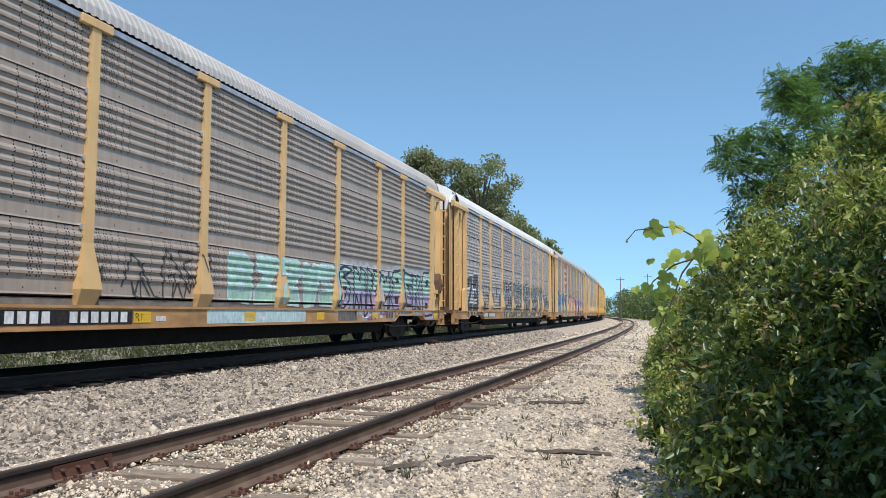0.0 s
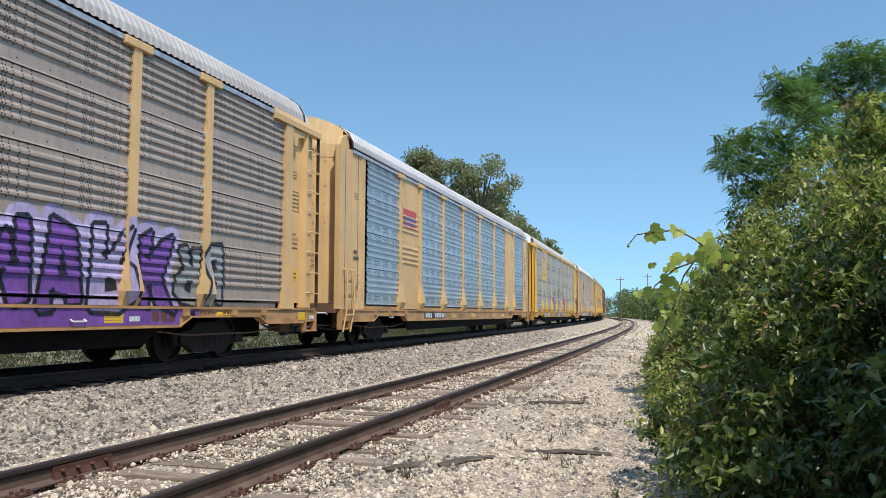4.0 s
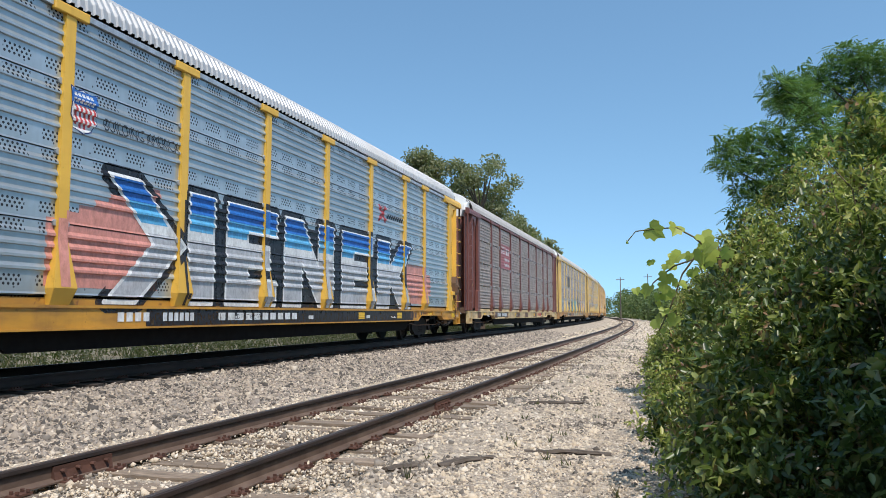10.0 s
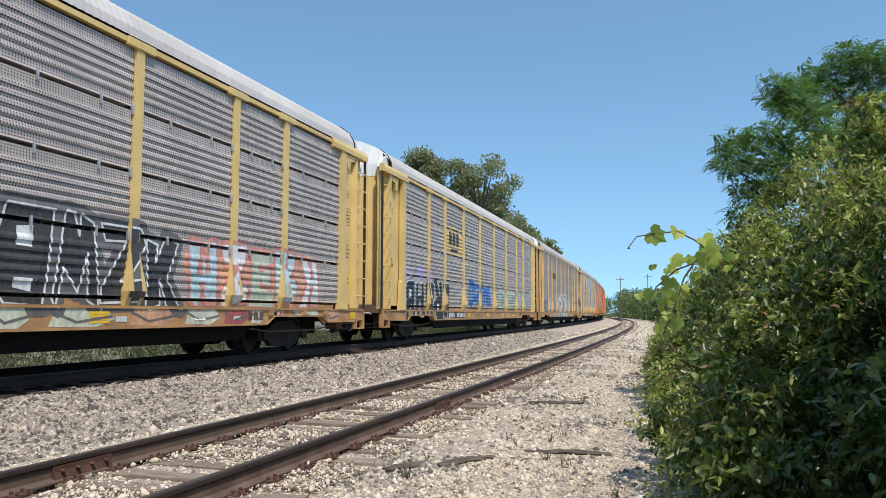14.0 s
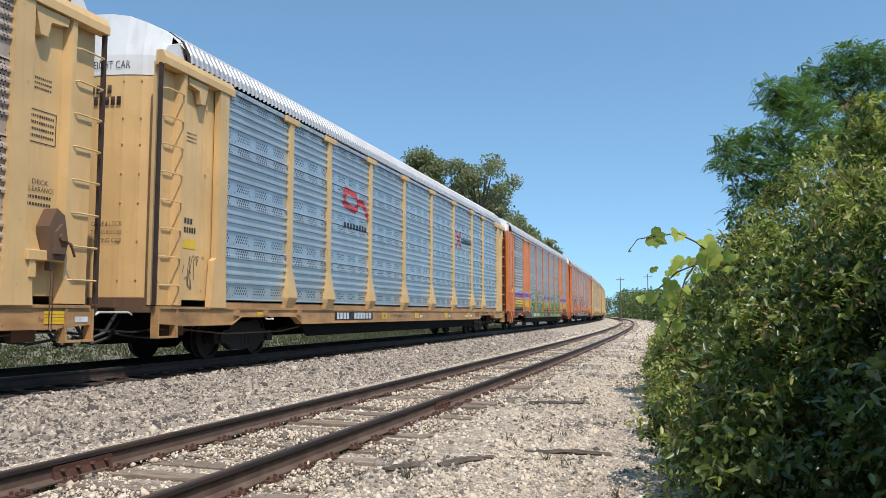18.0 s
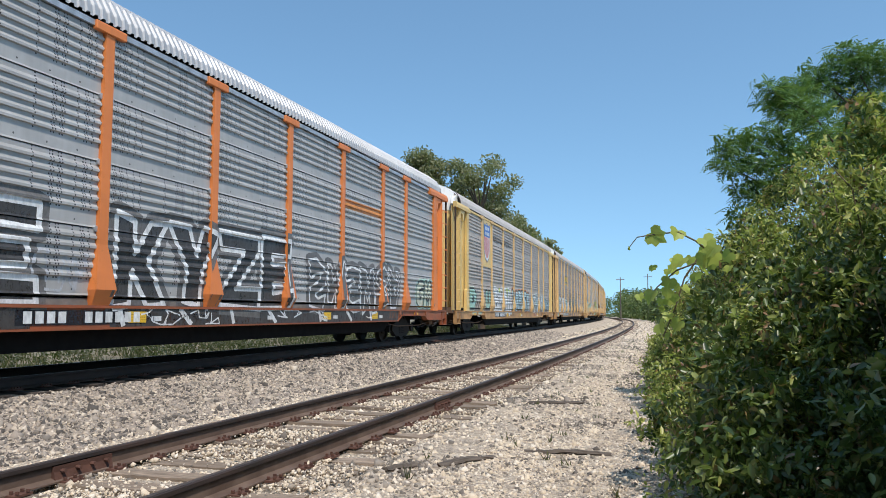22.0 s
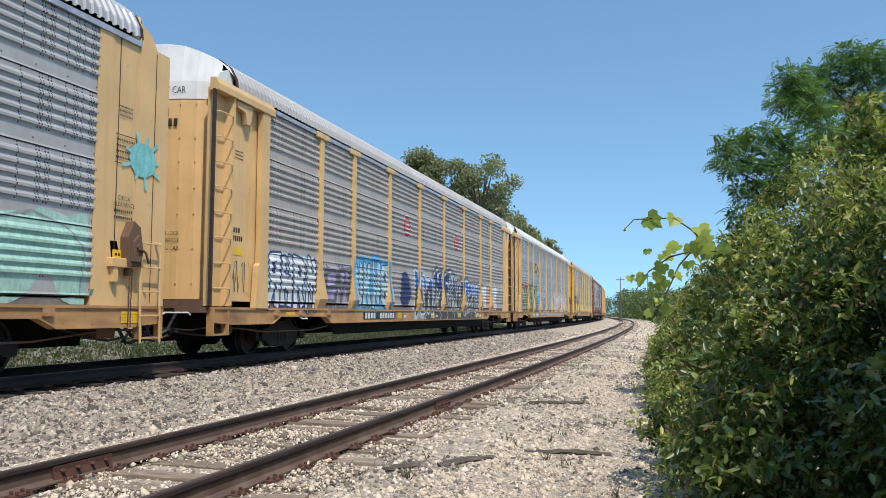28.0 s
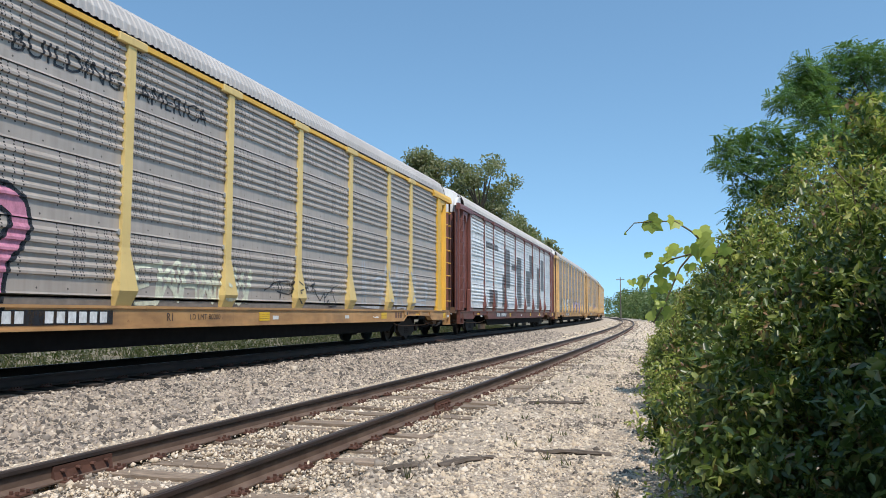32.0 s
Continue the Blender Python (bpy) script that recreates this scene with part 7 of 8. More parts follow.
        p.piece("OCH", -2.85, 0.0, 1.0, 2.0, s("grey"), W, 185, 0.035, fat=0.04, wob=0.03)
        p.word("**", 0.2, 1.5, 1.1, 2.0, 0.02, W, None, 187)
        p.piece("*****", 3.0, 10.5, 1.0, 2.2, W, s("rose"), 186, 0.035, fat=0.1, back=W, inner=s("pink"), wob=0.08)
        p.rect(-4.3, 11.5, 0.8, 0.98, s("silver"), 0.0025)
    elif n == 19:
        shield(p, -8.15, 4.2, 1.2, 1.6)
        p.text("BUILDING", -6.6, 4.3, 0.3, K, 2.1, 0.006)
        p.text("AMERICA", -4.1, 4.3, 0.3, K, 1.9, 0.006)
        rosy, straw = spray((0.58, 0.24, 0.34)), spray((0.66, 0.64, 0.30))
        for ch, a, b, sd in (("T", -12.25, -10.1, 191), ("I", -10.2, -9.2, 195), ("E", -9.25, -7.6, 196)):
            p.piece(ch, a, b, 0.98, 2.4, s("grey"), K, sd, 0.085, top=((0.72, rosy),), wob=0.05, inner=K)
            for x0, x1, m in ((0.36, 0.46, straw), (0.55, 0.63, rosy)) if ch in "TI" else ((0.08, 0.17, straw), (0.22, 0.32, rosy)):
                p.rect(a + (b - a) * x0, a + (b - a) * x1, 1.0, 1.85, m, 0.0135)
            if ch in "EN":
                p.rect(a + (b - a) * 0.74, a + (b - a) * 0.84, 1.0, 1.5, rosy, 0.0135)
        for k in range(8):
            y = -11.5 + k * 0.62
            p.own("graffiti_drip", "sprayed letter foot on the sill")
            p.line([(y, 0.97), (y - 0.12, 0.72)], 0.12, K, 0.003)
            p.line([(y + 0.02, 0.97), (y - 0.08, 0.75)], 0.05, (rosy, straw)[k % 2], 0.006)
        p.own("graffiti_hook", "black and pink sprayed hook")
        p.line([(-11.6, 2.1), (-11.95, 2.2)], 0.09, K, 0.004)
        p.own("graffiti_hook", "pink sprayed hook with a black outline")
        hook = [(-7.55, 2.1), (-7.3, 2.3), (-6.95, 2.4), (-6.55, 2.38), (-6.33, 2.25), (-6.28, 2.02), (-6.42, 1.8), (-6.6, 1.62), (-6.66, 1.3), (-6.68, 1.0)]
        p.line(hook, 0.2, K, 0.0045)
        p.line(hook, 0.125, rosy, 0.0075)
        p.rect(-7.4, -6.85, 1.0, 2.2, K, 0.0026)
        p.rect(-7.25, -7.1, 1.0, 1.85, straw, 0.0105)
        p.word("******", -4.0, -0.6, 1.05, 1.75, 0.035, s("cream"), None, 192)
        scrawl(p, 0.0, 3.6, 1.05, 1.6, K, 193, 0.016, 5)
        p.word("****", 5.2, 11.0, 1.1, 2.3, 0.04, s("silver"), None, 194)
    elif n == 20:
        p.rect(-11.9, 11.9, 1.14, 4.9, W, 0.003)
        for k, (a, b, c, d) in enumerate(((-9.0, -6.0, 3.9, 4.2), (-8.0, -6.2, 1.2, 2.0), (-4.5, -3.0, 2.2, 4.2), (-5.0, -4.0, 1.2, 2.8), (-1.0, 0.4, 1.2, 4.0), (-2.5, 0.0, 3.2, 3.5), (2.0, 3.4, 1.3, 3.4), (3.2, 4.6, 3.0, 4.4), (6.0, 7.0, 1.2, 3.8), (7.6, 8.8, 2.4, 4.4))):
            p.rect(a, b, c, d, s("smoke"), 0.006)
    else:
        p.word("*****", -10, -3, 1.1, 2.1, 0.12, [s("grey"), W], s("dim"), 210 + n, 0.04)
        p.word("****", 0, 7, 1.1, 2.0, 0.12, s("lilac"), s("dim"), 220 + n, 0.04)
    p.make(car)
    end_plate(car, s("ink") if body != "brown" else s("dim"), n in (4, 7, 8, 9))
    if style in ("seam", "gap"):
        seam_clips(car, PAINTS[body])
    else:
        sheet_tabs(car)


for n_, car_ in enumerate(train):
    decorate(n_, car_, CARS[n_].get("body", "tan"), CARS[n_].get("style", "perf"))


# ---------------------------------------------------------------- tracks and loose stone
track("siding_track", on_side, Z_SIDE, "rusty siding track on weathered wooden ties", (1.5, 75), 230, 5)
track("main_track", on_main, Z_MAIN, "main line track under the passing freight train", (3, 50), 150, 6)


def scatter_stones(name, pts, sizes, mat, label, seed):
    rng = np.random.default_rng(seed)
    ico = np.array([(1, 0, 0), (-1, 0, 0), (0, 1, 0), (0, -1, 0), (0, 0, 1), (0, 0, -1)]) * 1.15
    tri = np.array([(4, 0, 2), (4, 2, 1), (4, 1, 3), (4, 3, 0), (5, 2, 0), (5, 1, 2), (5, 3, 1), (5, 0, 3)])
    n = len(pts)
    base = ico[None] * rng.uniform(0.7, 1.2, (n, 6, 1)) * rng.uniform(0.6, 1.3, (n, 1, 3))
    q = rng.normal(size=(n, 4))
    q /= np.linalg.norm(q, axis=1, keepdims=True)
    w, x, y, z = q.T
    rot = np.stack([1 - 2 * (y * y + z * z), 2 * (x * y - z * w), 2 * (x * z + y * w), 2 * (x * y + z * w), 1 - 2 * (x * x + z * z), 2 * (y * z - x * w), 2 * (x * z - y * w), 2 * (y * z + x * w), 1 - 2 * (x * x + y * y)], -1).reshape(n, 3, 3)
    v = np.einsum("nij,nkj->nki", rot, base) * sizes[:, None, None] + pts[:, None, :]
    f = tri[None] + (np.arange(n) * 6)[:, None, None]
    me = bpy.data.meshes.new(name)
    me.vertices.add(n * 6)
    me.vertices.foreach_set("co", v.reshape(-1).astype(np.float32))
    me.loops.add(n * 24)
    me.loops.foreach_set("vertex_index", f.reshape(-1).astype(np.int32))
    me.polygons.add(n * 8)
    me.polygons.foreach_set("loop_start", np.arange(0, n * 24, 3, dtype=np.int32))
    me.update(calc_edges=True)
    me.materials.append(mat)
    return tagged(new(name, me), label, "gravel", kind="stuff")


def stone_points(n, on, u0, u1, s0, s1, seed, power=1.6):
    rng = np.random.default_rng(seed)
    k = rng.uniform(0, 1, n) ** power
    s = s0 + (s1 - s0) * k
    u = rng.uniform(u0, u1, n)
    a = s / (R_MAIN if on is on_main else R_SIDE) + (0 if on is on_main else PSI)
    c, r = (C_MAIN, R_MAIN) if on is on_main else (C_SIDE, R_SIDE)
    x, y = c.x + (r + u) * np.cos(a), c.y + (r + u) * np.sin(a)
    return np.stack([x, y, ground_z(x, y)], -1), s


P1, S1 = stone_points(80000, on_main, 1.22, 3.9, 4, 52, 1, 2.2)
scatter_stones("main_ballast", P1, np.random.default_rng(3).gamma(3.2, 0.0049, len(P1)) * (1 + S1 / 70), M["stone_grey"], "loose grey crushed stone beside the main track", 4)
P2, S2 = stone_points(98000, on_side, -2.4, 2.9, 2.8, 52, 5, 2.2)
P2[:, 2] -= 0.008
scatter_stones("siding_ballast", P2, np.random.default_rng(6).gamma(3.2, 0.0040, len(P2)) * (1 + S2 / 70), M["stone_tan"], "loose pale limestone between the siding ties", 7)
P3, S3 = stone_points(48000, on_side, 2.0, 4.4, 3.5, 40, 8, 2.0)
scatter_stones("path_gravel", P3, np.random.default_rng(9).gamma(2.6, 0.0035, len(P3)) * (1 + S3 / 70), M["stone_tan"], "fine pale gravel beside the bushes", 10)
P6, S6 = stone_points(14000, on_side, -2.6, 5.0, 44, 150, 30, 1.5)
scatter_stones("distant_ballast", P6, np.random.default_rng(31).gamma(4.0, 0.011, len(P6)), M["stone_tan"], "pale stone along the distant curve", 32)
# stone lies over the siding's ties in drifts
P5, S5 = stone_points(60000, on_side, -1.36, 1.36, 2.8, 50, 25, 2.0)
drift = np.sin(P5[:, 0] * 3.1 + 2 * np.sin(P5[:, 1] * 1.9)) + np.sin(P5[:, 1] * 4.3 + P5[:, 0] * 1.7) + np.random.default_rng(26).normal(0, 0.5, len(P5))
P5, S5 = P5[drift > 0.05], S5[drift > 0.05]
P5[:, 2] = -0.009
scatter_stones("tie_ballast", P5, np.random.default_rng(27).gamma(3.5, 0.0031, len(P5)) * (1 + S5 / 70), M["stone_tan"], "pale stone spilled over the siding ties", 28)
P4, S4 = stone_points(40000, on_side, 1.1, 3.1, 3, 45, 18, 1.8)
patch = np.sin(P4[:, 1] * 0.9 + 1.5 * P4[:, 0]) + np.sin(P4[:, 1] * 2.3 - 2.1 * P4[:, 0]) + np.random.default_rng(29).normal(0, 0.7, len(P4))
P4, S4 = P4[patch > 0.95], S4[patch > 0.95]
scatter_stones("dark_stone", P4, np.random.default_rng(19).gamma(3.2, 0.0050, len(P4)) * (1 + S4 / 90), M["stone_dark"], "scattered darker stone on the ballast shoulder", 20)

# ---------------------------------------------------------------- plants


def leaves(name, centres, normals_up, size, mat, seed, long=1.6, parent=None, label=""):
    """One folded leaf at each centre."""
    rng = np.random.default_rng(seed)
    n = len(centres)
    d = rng.normal(size=(n, 3))
    d[:, 2] -= 0.35
    d /= np.linalg.norm(d, axis=1, keepdims=True)
    up = rng.normal(size=(n, 3)) * (1 - normals_up) + np.array([0, 0, 1.0]) * normals_up
    side = np.cross(d, up)
    side /= np.linalg.norm(side, axis=1, keepdims=True) + 1e-9
    nor = np.cross(side, d)
    sz = (size * rng.uniform(0.55, 1.3, n))[:, None]
    a = centres
    tip = a + d * sz * long
    tip = tip - nor * sz * 0.12
    low, high = a + d * sz * long * 0.28, a + d * sz * long * 0.64
    edge = [low + side * sz * 0.42 + nor * sz * 0.14, high + side * sz * 0.36 + nor * sz * 0.11, high - side * sz * 0.36 + nor * sz * 0.11, low - side * sz * 0.42 + nor * sz * 0.14]
    v = np.stack([a, edge[0], edge[1], tip, edge[2], edge[3]], 1).reshape(-1, 3)
    me = bpy.data.meshes.new(name)
    me.vertices.add(n * 6)
    me.vertices.foreach_set("co", v.reshape(-1).astype(np.float32))
    i = np.arange(n)[:, None] * 6
    f = np.concatenate([i, i + 1, i + 2, i + 3, i, i + 3, i + 4, i + 5], 1)
    me.loops.add(n * 8)
    me.loops.foreach_set("vertex_index", f.reshape(-1).astype(np.int32))
    me.polygons.add(n * 2)
    me.polygons.foreach_set("loop_start", np.arange(0, n * 8, 4, dtype=np.int32))
    me.update(calc_edges=True)
    me.materials.append(mat)
    ob = new(name, me)
    if parent:
        ob.parent = parent
    if label:
        tagged(ob, label)
    return ob


def cloud(rng, blobs, n, shell=0.55):
    """Points in the outer part of many ellipsoids (x, y, z, rx, ry, rz)."""
    b = np.array(blobs)
    w = (b[:, 3] * b[:, 4] * b[:, 5]) ** (2 / 3)
    k = rng.choice(len(b), n, p=w / w.sum())
    d = rng.normal(size=(n, 3))
    d /= np.linalg.norm(d, axis=1, keepdims=True)
    r = shell + (1 - shell) * rng.uniform(0, 1, n) ** 0.6
    return b[k, :3] + d * r[:, None] * b[k, 3:6]


def tree(name, x, y, z0, height, spread, seed, leafmat, nclump, nleaf, lsize, label, base=0.35, cone=0.0):
    rng = np.random.default_rng(seed)
    t = tagged(new(name), label, "tree")
    t.matrix_basis = pose(x, y, z0)
    bm = bmesh.new()
    rod(bm, (0, 0, -0.2), (0, 0, height * 0.45), height * 0.022, 8, height * 0.014)
    rod(bm, (0, 0, height * 0.45), (0.02 * height, 0, height * 0.85), height * 0.014, 7, height * 0.004)
    blobs = []
    for i in range(nclump):
        h = rng.uniform(base, 0.96)
        wide = spread * (math.sin(min(1, (h - base + 0.12) / 0.45) * math.pi / 2)) * (1 - cone * h) * math.sqrt(max(0.02, 1 - ((h - 0.55) / 0.52) ** 2) if h > 0.55 else 1)
        a = rng.uniform(0, 2 * math.pi)
        r = wide * rng.uniform(0.35, 1.0)
        q = spread * rng.uniform(0.24, 0.38)
        p = (r * math.cos(a), r * math.sin(a), h * height)
        blobs.append((*p, q, q, q * 0.75))
        if i % 3 == 0:
            rod(bm, (0, 0, max(0.2, h - 0.25) * height), (p[0] * 0.9, p[1] * 0.9, p[2]), height * 0.007, 5, height * 0.002)
    part("trunk", bm, M["bark"], t)
    leaves("crown", cloud(rng, blobs, nleaf, 0.2), 0.35, lsize, leafmat, seed + 1, parent=t)
    return t


def fronds(name, centres, length, mat, seed, parent):
    """Feather leaves: pairs of leaflets along a drooping stalk."""
    rng = np.random.default_rng(seed)
    n, k = len(centres), 7
    d = rng.normal(size=(n, 3))
    d[:, 2] = d[:, 2] * 0.5 - 0.15
    d /= np.linalg.norm(d, axis=1, keepdims=True)
    up = np.array([0, 0, 1.0]) + rng.normal(size=(n, 3)) * 0.35
    side = np.cross(d, up)
    side /= np.linalg.norm(side, axis=1, keepdims=True) + 1e-9
    ln = length * rng.uniform(0.7, 1.3, (n, 1))
    quads = []
    for j in range(k):
        f = (j + 0.6) / k
        base = centres + d * ln * f - np.array([0, 0, 1.0]) * ln * 0.25 * f * f
        for sg in (-1, 1):
            w = ln * 0.30 * (1 - 0.35 * abs(f - 0.45))
            tip = base + side * sg * w + d * w * 0.35 - np.array([0, 0, 0.25]) * w
            m = (base + tip) / 2
            h = d * w * 0.22
            quads.append(np.stack([base, m - h, tip, m + h], 1))
    v = np.concatenate(quads, 0)
    t = len(v)
    me = bpy.data.meshes.new(name)
    me.vertices.add(t * 4)
    me.vertices.foreach_set("co", v.reshape(-1).astype(np.float32))
    me.loops.add(t * 4)
    me.loops.foreach_set("vertex_index", np.arange(t * 4, dtype=np.int32))
    me.polygons.add(t)
    me.polygons.foreach_set("loop_start", np.arange(0, t * 4, 4, dtype=np.int32))
    me.update(calc_edges=True)
    me.materials.append(mat)
    ob = new(name, me)
    ob.parent = parent
    return ob


def bush_profile(u):
    """Height of the bush's outline over the distance from its foot."""
    return np.interp(u, [0, 0.25, 0.5, 0.75, 1.0, 1.9, 2.4, 2.9, 3.5], [0.25, 0.8, 1.4, 2.0, 2.45, 3.45, 3.85, 3.5, 3.0])


def sprays(rng, centres, per, length):
    """Leaf places strung along short twigs that start at the centres."""
    n = len(centres)
    d = rng.normal(size=(n, 3)) + np.array([-0.5, -0.35, -0.1])
    d /= np.linalg.norm(d, axis=1, keepdims=True)
    f = rng.uniform(0, 1, (n, per, 1))
    p = centres[:, None, :] + d[:, None, :] * f * length
    p[..., 2:] -= 0.35 * length * f ** 2
    return (p + rng.normal(size=p.shape) * 0.022).reshape(-1, 3)


def with_gaps(p, level):
    """Leaf places with the dark hollows between the clumps left open."""
    h = np.sin(p[:, 0] * 9.0 + 1.7 * np.sin(p[:, 1] * 5.0)) + np.sin(p[:, 1] * 8.0 + 1.3 * np.sin(p[:, 2] * 6.5)) + np.sin(p[:, 2] * 10.0 + 1.9 * np.sin(p[:, 0] * 5.5 + p[:, 1] * 3.0))
    return p[h > level]


def bushes():
    rng = np.random.default_rng(21)
    b = tagged(new("roadside_bush"), "dense leafy green bush overgrown with vines beside the gravel", "bush")
    blobs, top = [], []
    for y in np.arange(5.4, 30, 0.36):
        foot = -0.24 - 0.085 * (y - 6.2) if y < 11 else -0.65 - 0.032 * (y - 11)
        foot += 0.12 + 0.1 * max(0.0, 1 - abs(y - 11) / 3) + 0.13 * math.sin(y * 2.3) + 0.08 * math.sin(y * 5.1) + 0.12 * min(1.0, max(0.0, y - 6.4))
        for k in range(12):
            u = 0.12 + rng.uniform(0, 1) ** 1.3 * 3.4
            h = float(bush_profile(u)) * (1 + 0.14 * math.sin(y * 1.7 + u * 2)) * float(np.interp(y, [5, 7.5, 12, 13.5, 30], [0.75, 0.92, 0.90, 0.80, 0.78])) - 0.15
            z = h * (rng.uniform(0.05, 1) ** 0.7)
            q = rng.uniform(0.12, 0.34) * (0.65 if u < 0.3 else 1)
            blobs.append((foot + u, y + rng.uniform(-0.2, 0.2), max(0.02, z), q, q, q))
            # tops and outer edge take the leaf colour with sunlight painted in
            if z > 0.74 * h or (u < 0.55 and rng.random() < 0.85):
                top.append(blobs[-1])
    for i in range(240):
        y = rng.uniform(4.3, 6.8)
        x = -0.22 + 0.05 * (6.2 - y) + rng.uniform(0.2, 1) * (0.25 * y + 0.4)
        q = rng.uniform(0.14, 0.27)
        blobs.append((x, y, rng.uniform(0.0, 0.6 + 0.6 * (y - 4.3)), q, q, q))
    # the row, added unseen beside where one stands, tall and dense, casts shade
    side = []
    for i in range(760):
        y = rng.uniform(-3.0, 8.0)
        x = max(0.8, 0.26 * y + 0.66) + rng.uniform(0, 1) ** 1.2 * 2.8
        q = rng.uniform(0.3, 0.5)
        side.append((x, y, rng.uniform(0.1, 4.2 if y < 5.2 else 3.0), q, q, q))
    # added growth beside the camera, dense, overhanging, unseen, shades the bush's near side
    for i in range(520):
        y = rng.uniform(0.0, 5.0)
        q = rng.uniform(0.3, 0.5)
        side.append((max(1.3, 0.26 * y + 1.05) + rng.uniform(0, 1) * 3.0, y, rng.uniform(1.2, 4.3), q, q, q))
    # added high leaves, out of view, block sky light from the near bush
    for i in range(260):
        q = rng.uniform(0.4, 0.6)
        side.append((rng.uniform(1.6, 6.0), rng.uniform(-4.0, 2.3), rng.uniform(3.5, 6.8), q, q, q))
    # added blobs are left out where they would shade the vine shoot
    side = [q for q in side if math.hypot(q[0] - 0.15 - 0.44 * (q[2] - 1.6), q[1] - 3.55 + 0.44 * (q[2] - 1.6)) > 0.95]
    near = np.array([0.63, 3.0, 1.13]) + rng.normal(size=(26, 3)) * np.array([0.045, 0.05, 0.07])
    leaves("near_sprig", near, 0.5, 0.030, M["leaf_mid"], 27, 1.7, parent=b)
    # dark leaves stand for shaded depth, paler coats for sunlit ones
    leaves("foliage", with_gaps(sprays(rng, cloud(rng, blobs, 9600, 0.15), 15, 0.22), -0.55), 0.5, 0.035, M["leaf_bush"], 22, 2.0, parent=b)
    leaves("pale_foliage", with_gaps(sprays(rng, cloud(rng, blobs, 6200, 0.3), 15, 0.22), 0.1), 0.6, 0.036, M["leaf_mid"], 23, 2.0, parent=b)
    leaves("dry_foliage", sprays(rng, cloud(rng, top, 560, 0.6), 10, 0.2), 0.5, 0.030, M["leaf_dry"], 26, 1.9, parent=b)
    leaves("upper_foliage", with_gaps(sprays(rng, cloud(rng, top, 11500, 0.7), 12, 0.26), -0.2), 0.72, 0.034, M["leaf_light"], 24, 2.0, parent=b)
    # leaves of the added, unseen growth that only casts shade
    leaves("side_foliage", sprays(rng, cloud(rng, side, 11500, 0.1), 15, 0.3), 0.6, 0.08, M["leaf_bush"], 25, parent=b)
    bm = bmesh.new()
    for i in range(140):
        q = blobs[rng.integers(len(blobs))]
        rod(bm, (q[0] + 0.4, q[1], -0.1), (q[0], q[1], q[2]), 0.012, 5, 0.005)
    for i in range(70):
        q = top[rng.integers(len(top))]
        e = (q[0] + rng.uniform(-0.35, 0.2), q[1] + rng.uniform(-0.4, 0.4), q[2] + rng.uniform(0.1, 0.35))
        rod(bm, q[:3], e, 0.006, 4, 0.002)
    tagged(part("twig_tangle", bm, M["stem"], b), kind="stuff")


def vine():
    """A grape vine shoot that hangs out of the bush and sways."""
    v = tagged(new("vine_shoot"), "bright green grape vine shoot hanging out of the bush", "vine")
    rng = random.Random(77)
    base = Vector((0.50, 3.75, 1.72))

    def at(px, py, d):
        way = Vector((px, 1.0, py)).normalized()
        return EYE + way * d - base
    shoots = [[(0.035, 0.075), (0.015, 0.095), (-0.006, 0.108), (-0.035, 0.107), (-0.055, 0.105), (-0.066, 0.092)],
              [(0.045, 0.07), (0.02, 0.07), (-0.01, 0.06), (-0.035, 0.04), (-0.045, 0.02)],
              [(0.03, 0.09), (0.0, 0.05), (-0.015, 0.01), (-0.03, -0.02)]]
    spots = []
    for k, sh in enumerate(shoots):
        pts = [at(a, b, 3.55 + 0.12 * k) for a, b in sh]
        stem = bmesh.new()
        for i, (p, q) in enumerate(zip(pts[:-1], pts[1:])):
            rod(stem, p, q, 0.0045 - 0.0006 * i, 5)
        part("stem", stem, M["stem"], v)
        if k == 0:
            spots += [(pts[3], 0.062), (pts[2], 0.05), (pts[5], 0.012)]
            spots += [(pts[1] + Vector((rng.uniform(-0.07, 0.1), rng.uniform(-0.1, 0.1), rng.uniform(-0.09, 0.02))), 0.055) for _ in range(5)]
        else:
            for p, q in zip(pts[:-1], pts[1:]):
                for _ in range(4):
                    spots.append((p.lerp(q, rng.random()) + Vector((rng.uniform(-0.06, 0.06), rng.uniform(-0.1, 0.1), rng.uniform(-0.06, 0.06))), rng.uniform(0.025, 0.055)))

    def blade(bm):
        out = [(0, -0.25), (0.35, -0.5), (0.8, -0.35), (0.95, 0.1), (0.7, 0.3), (0.75, 0.75), (0.35, 0.8), (0, 1.3), (-0.35, 0.8), (-0.75, 0.75), (-0.7, 0.3), (-0.95, 0.1), (-0.8, -0.35), (-0.35, -0.5)]
        c = bm.verts.new((0, 0.1, 0.0))
        vs = [bm.verts.new((x, y, 0.22 * abs(x) - 0.12 * (y - 0.2) ** 2)) for x, y in out]
        for i in range(len(vs)):
            bm.faces.new((c, vs[i], vs[(i + 1) % len(vs)]))
        return bm
    for p, r in spots:
        r *= 0.85
        m = Matrix.Translation(p) @ Euler((radians(rng.uniform(50, 130)), radians(rng.uniform(-40, 40)), radians(rng.uniform(-60, 60)))).to_matrix().to_4x4() @ pose(0, 0, 0, 0, 0, 180 + rng.uniform(-40, 40)) @ Matrix.Diagonal((r, r, r, 1))
        shared("blade", "leaf", blade, M["leaf_vine"], v, m=m)
    v.matrix_basis = Matrix.Translation(base)
    return v, base


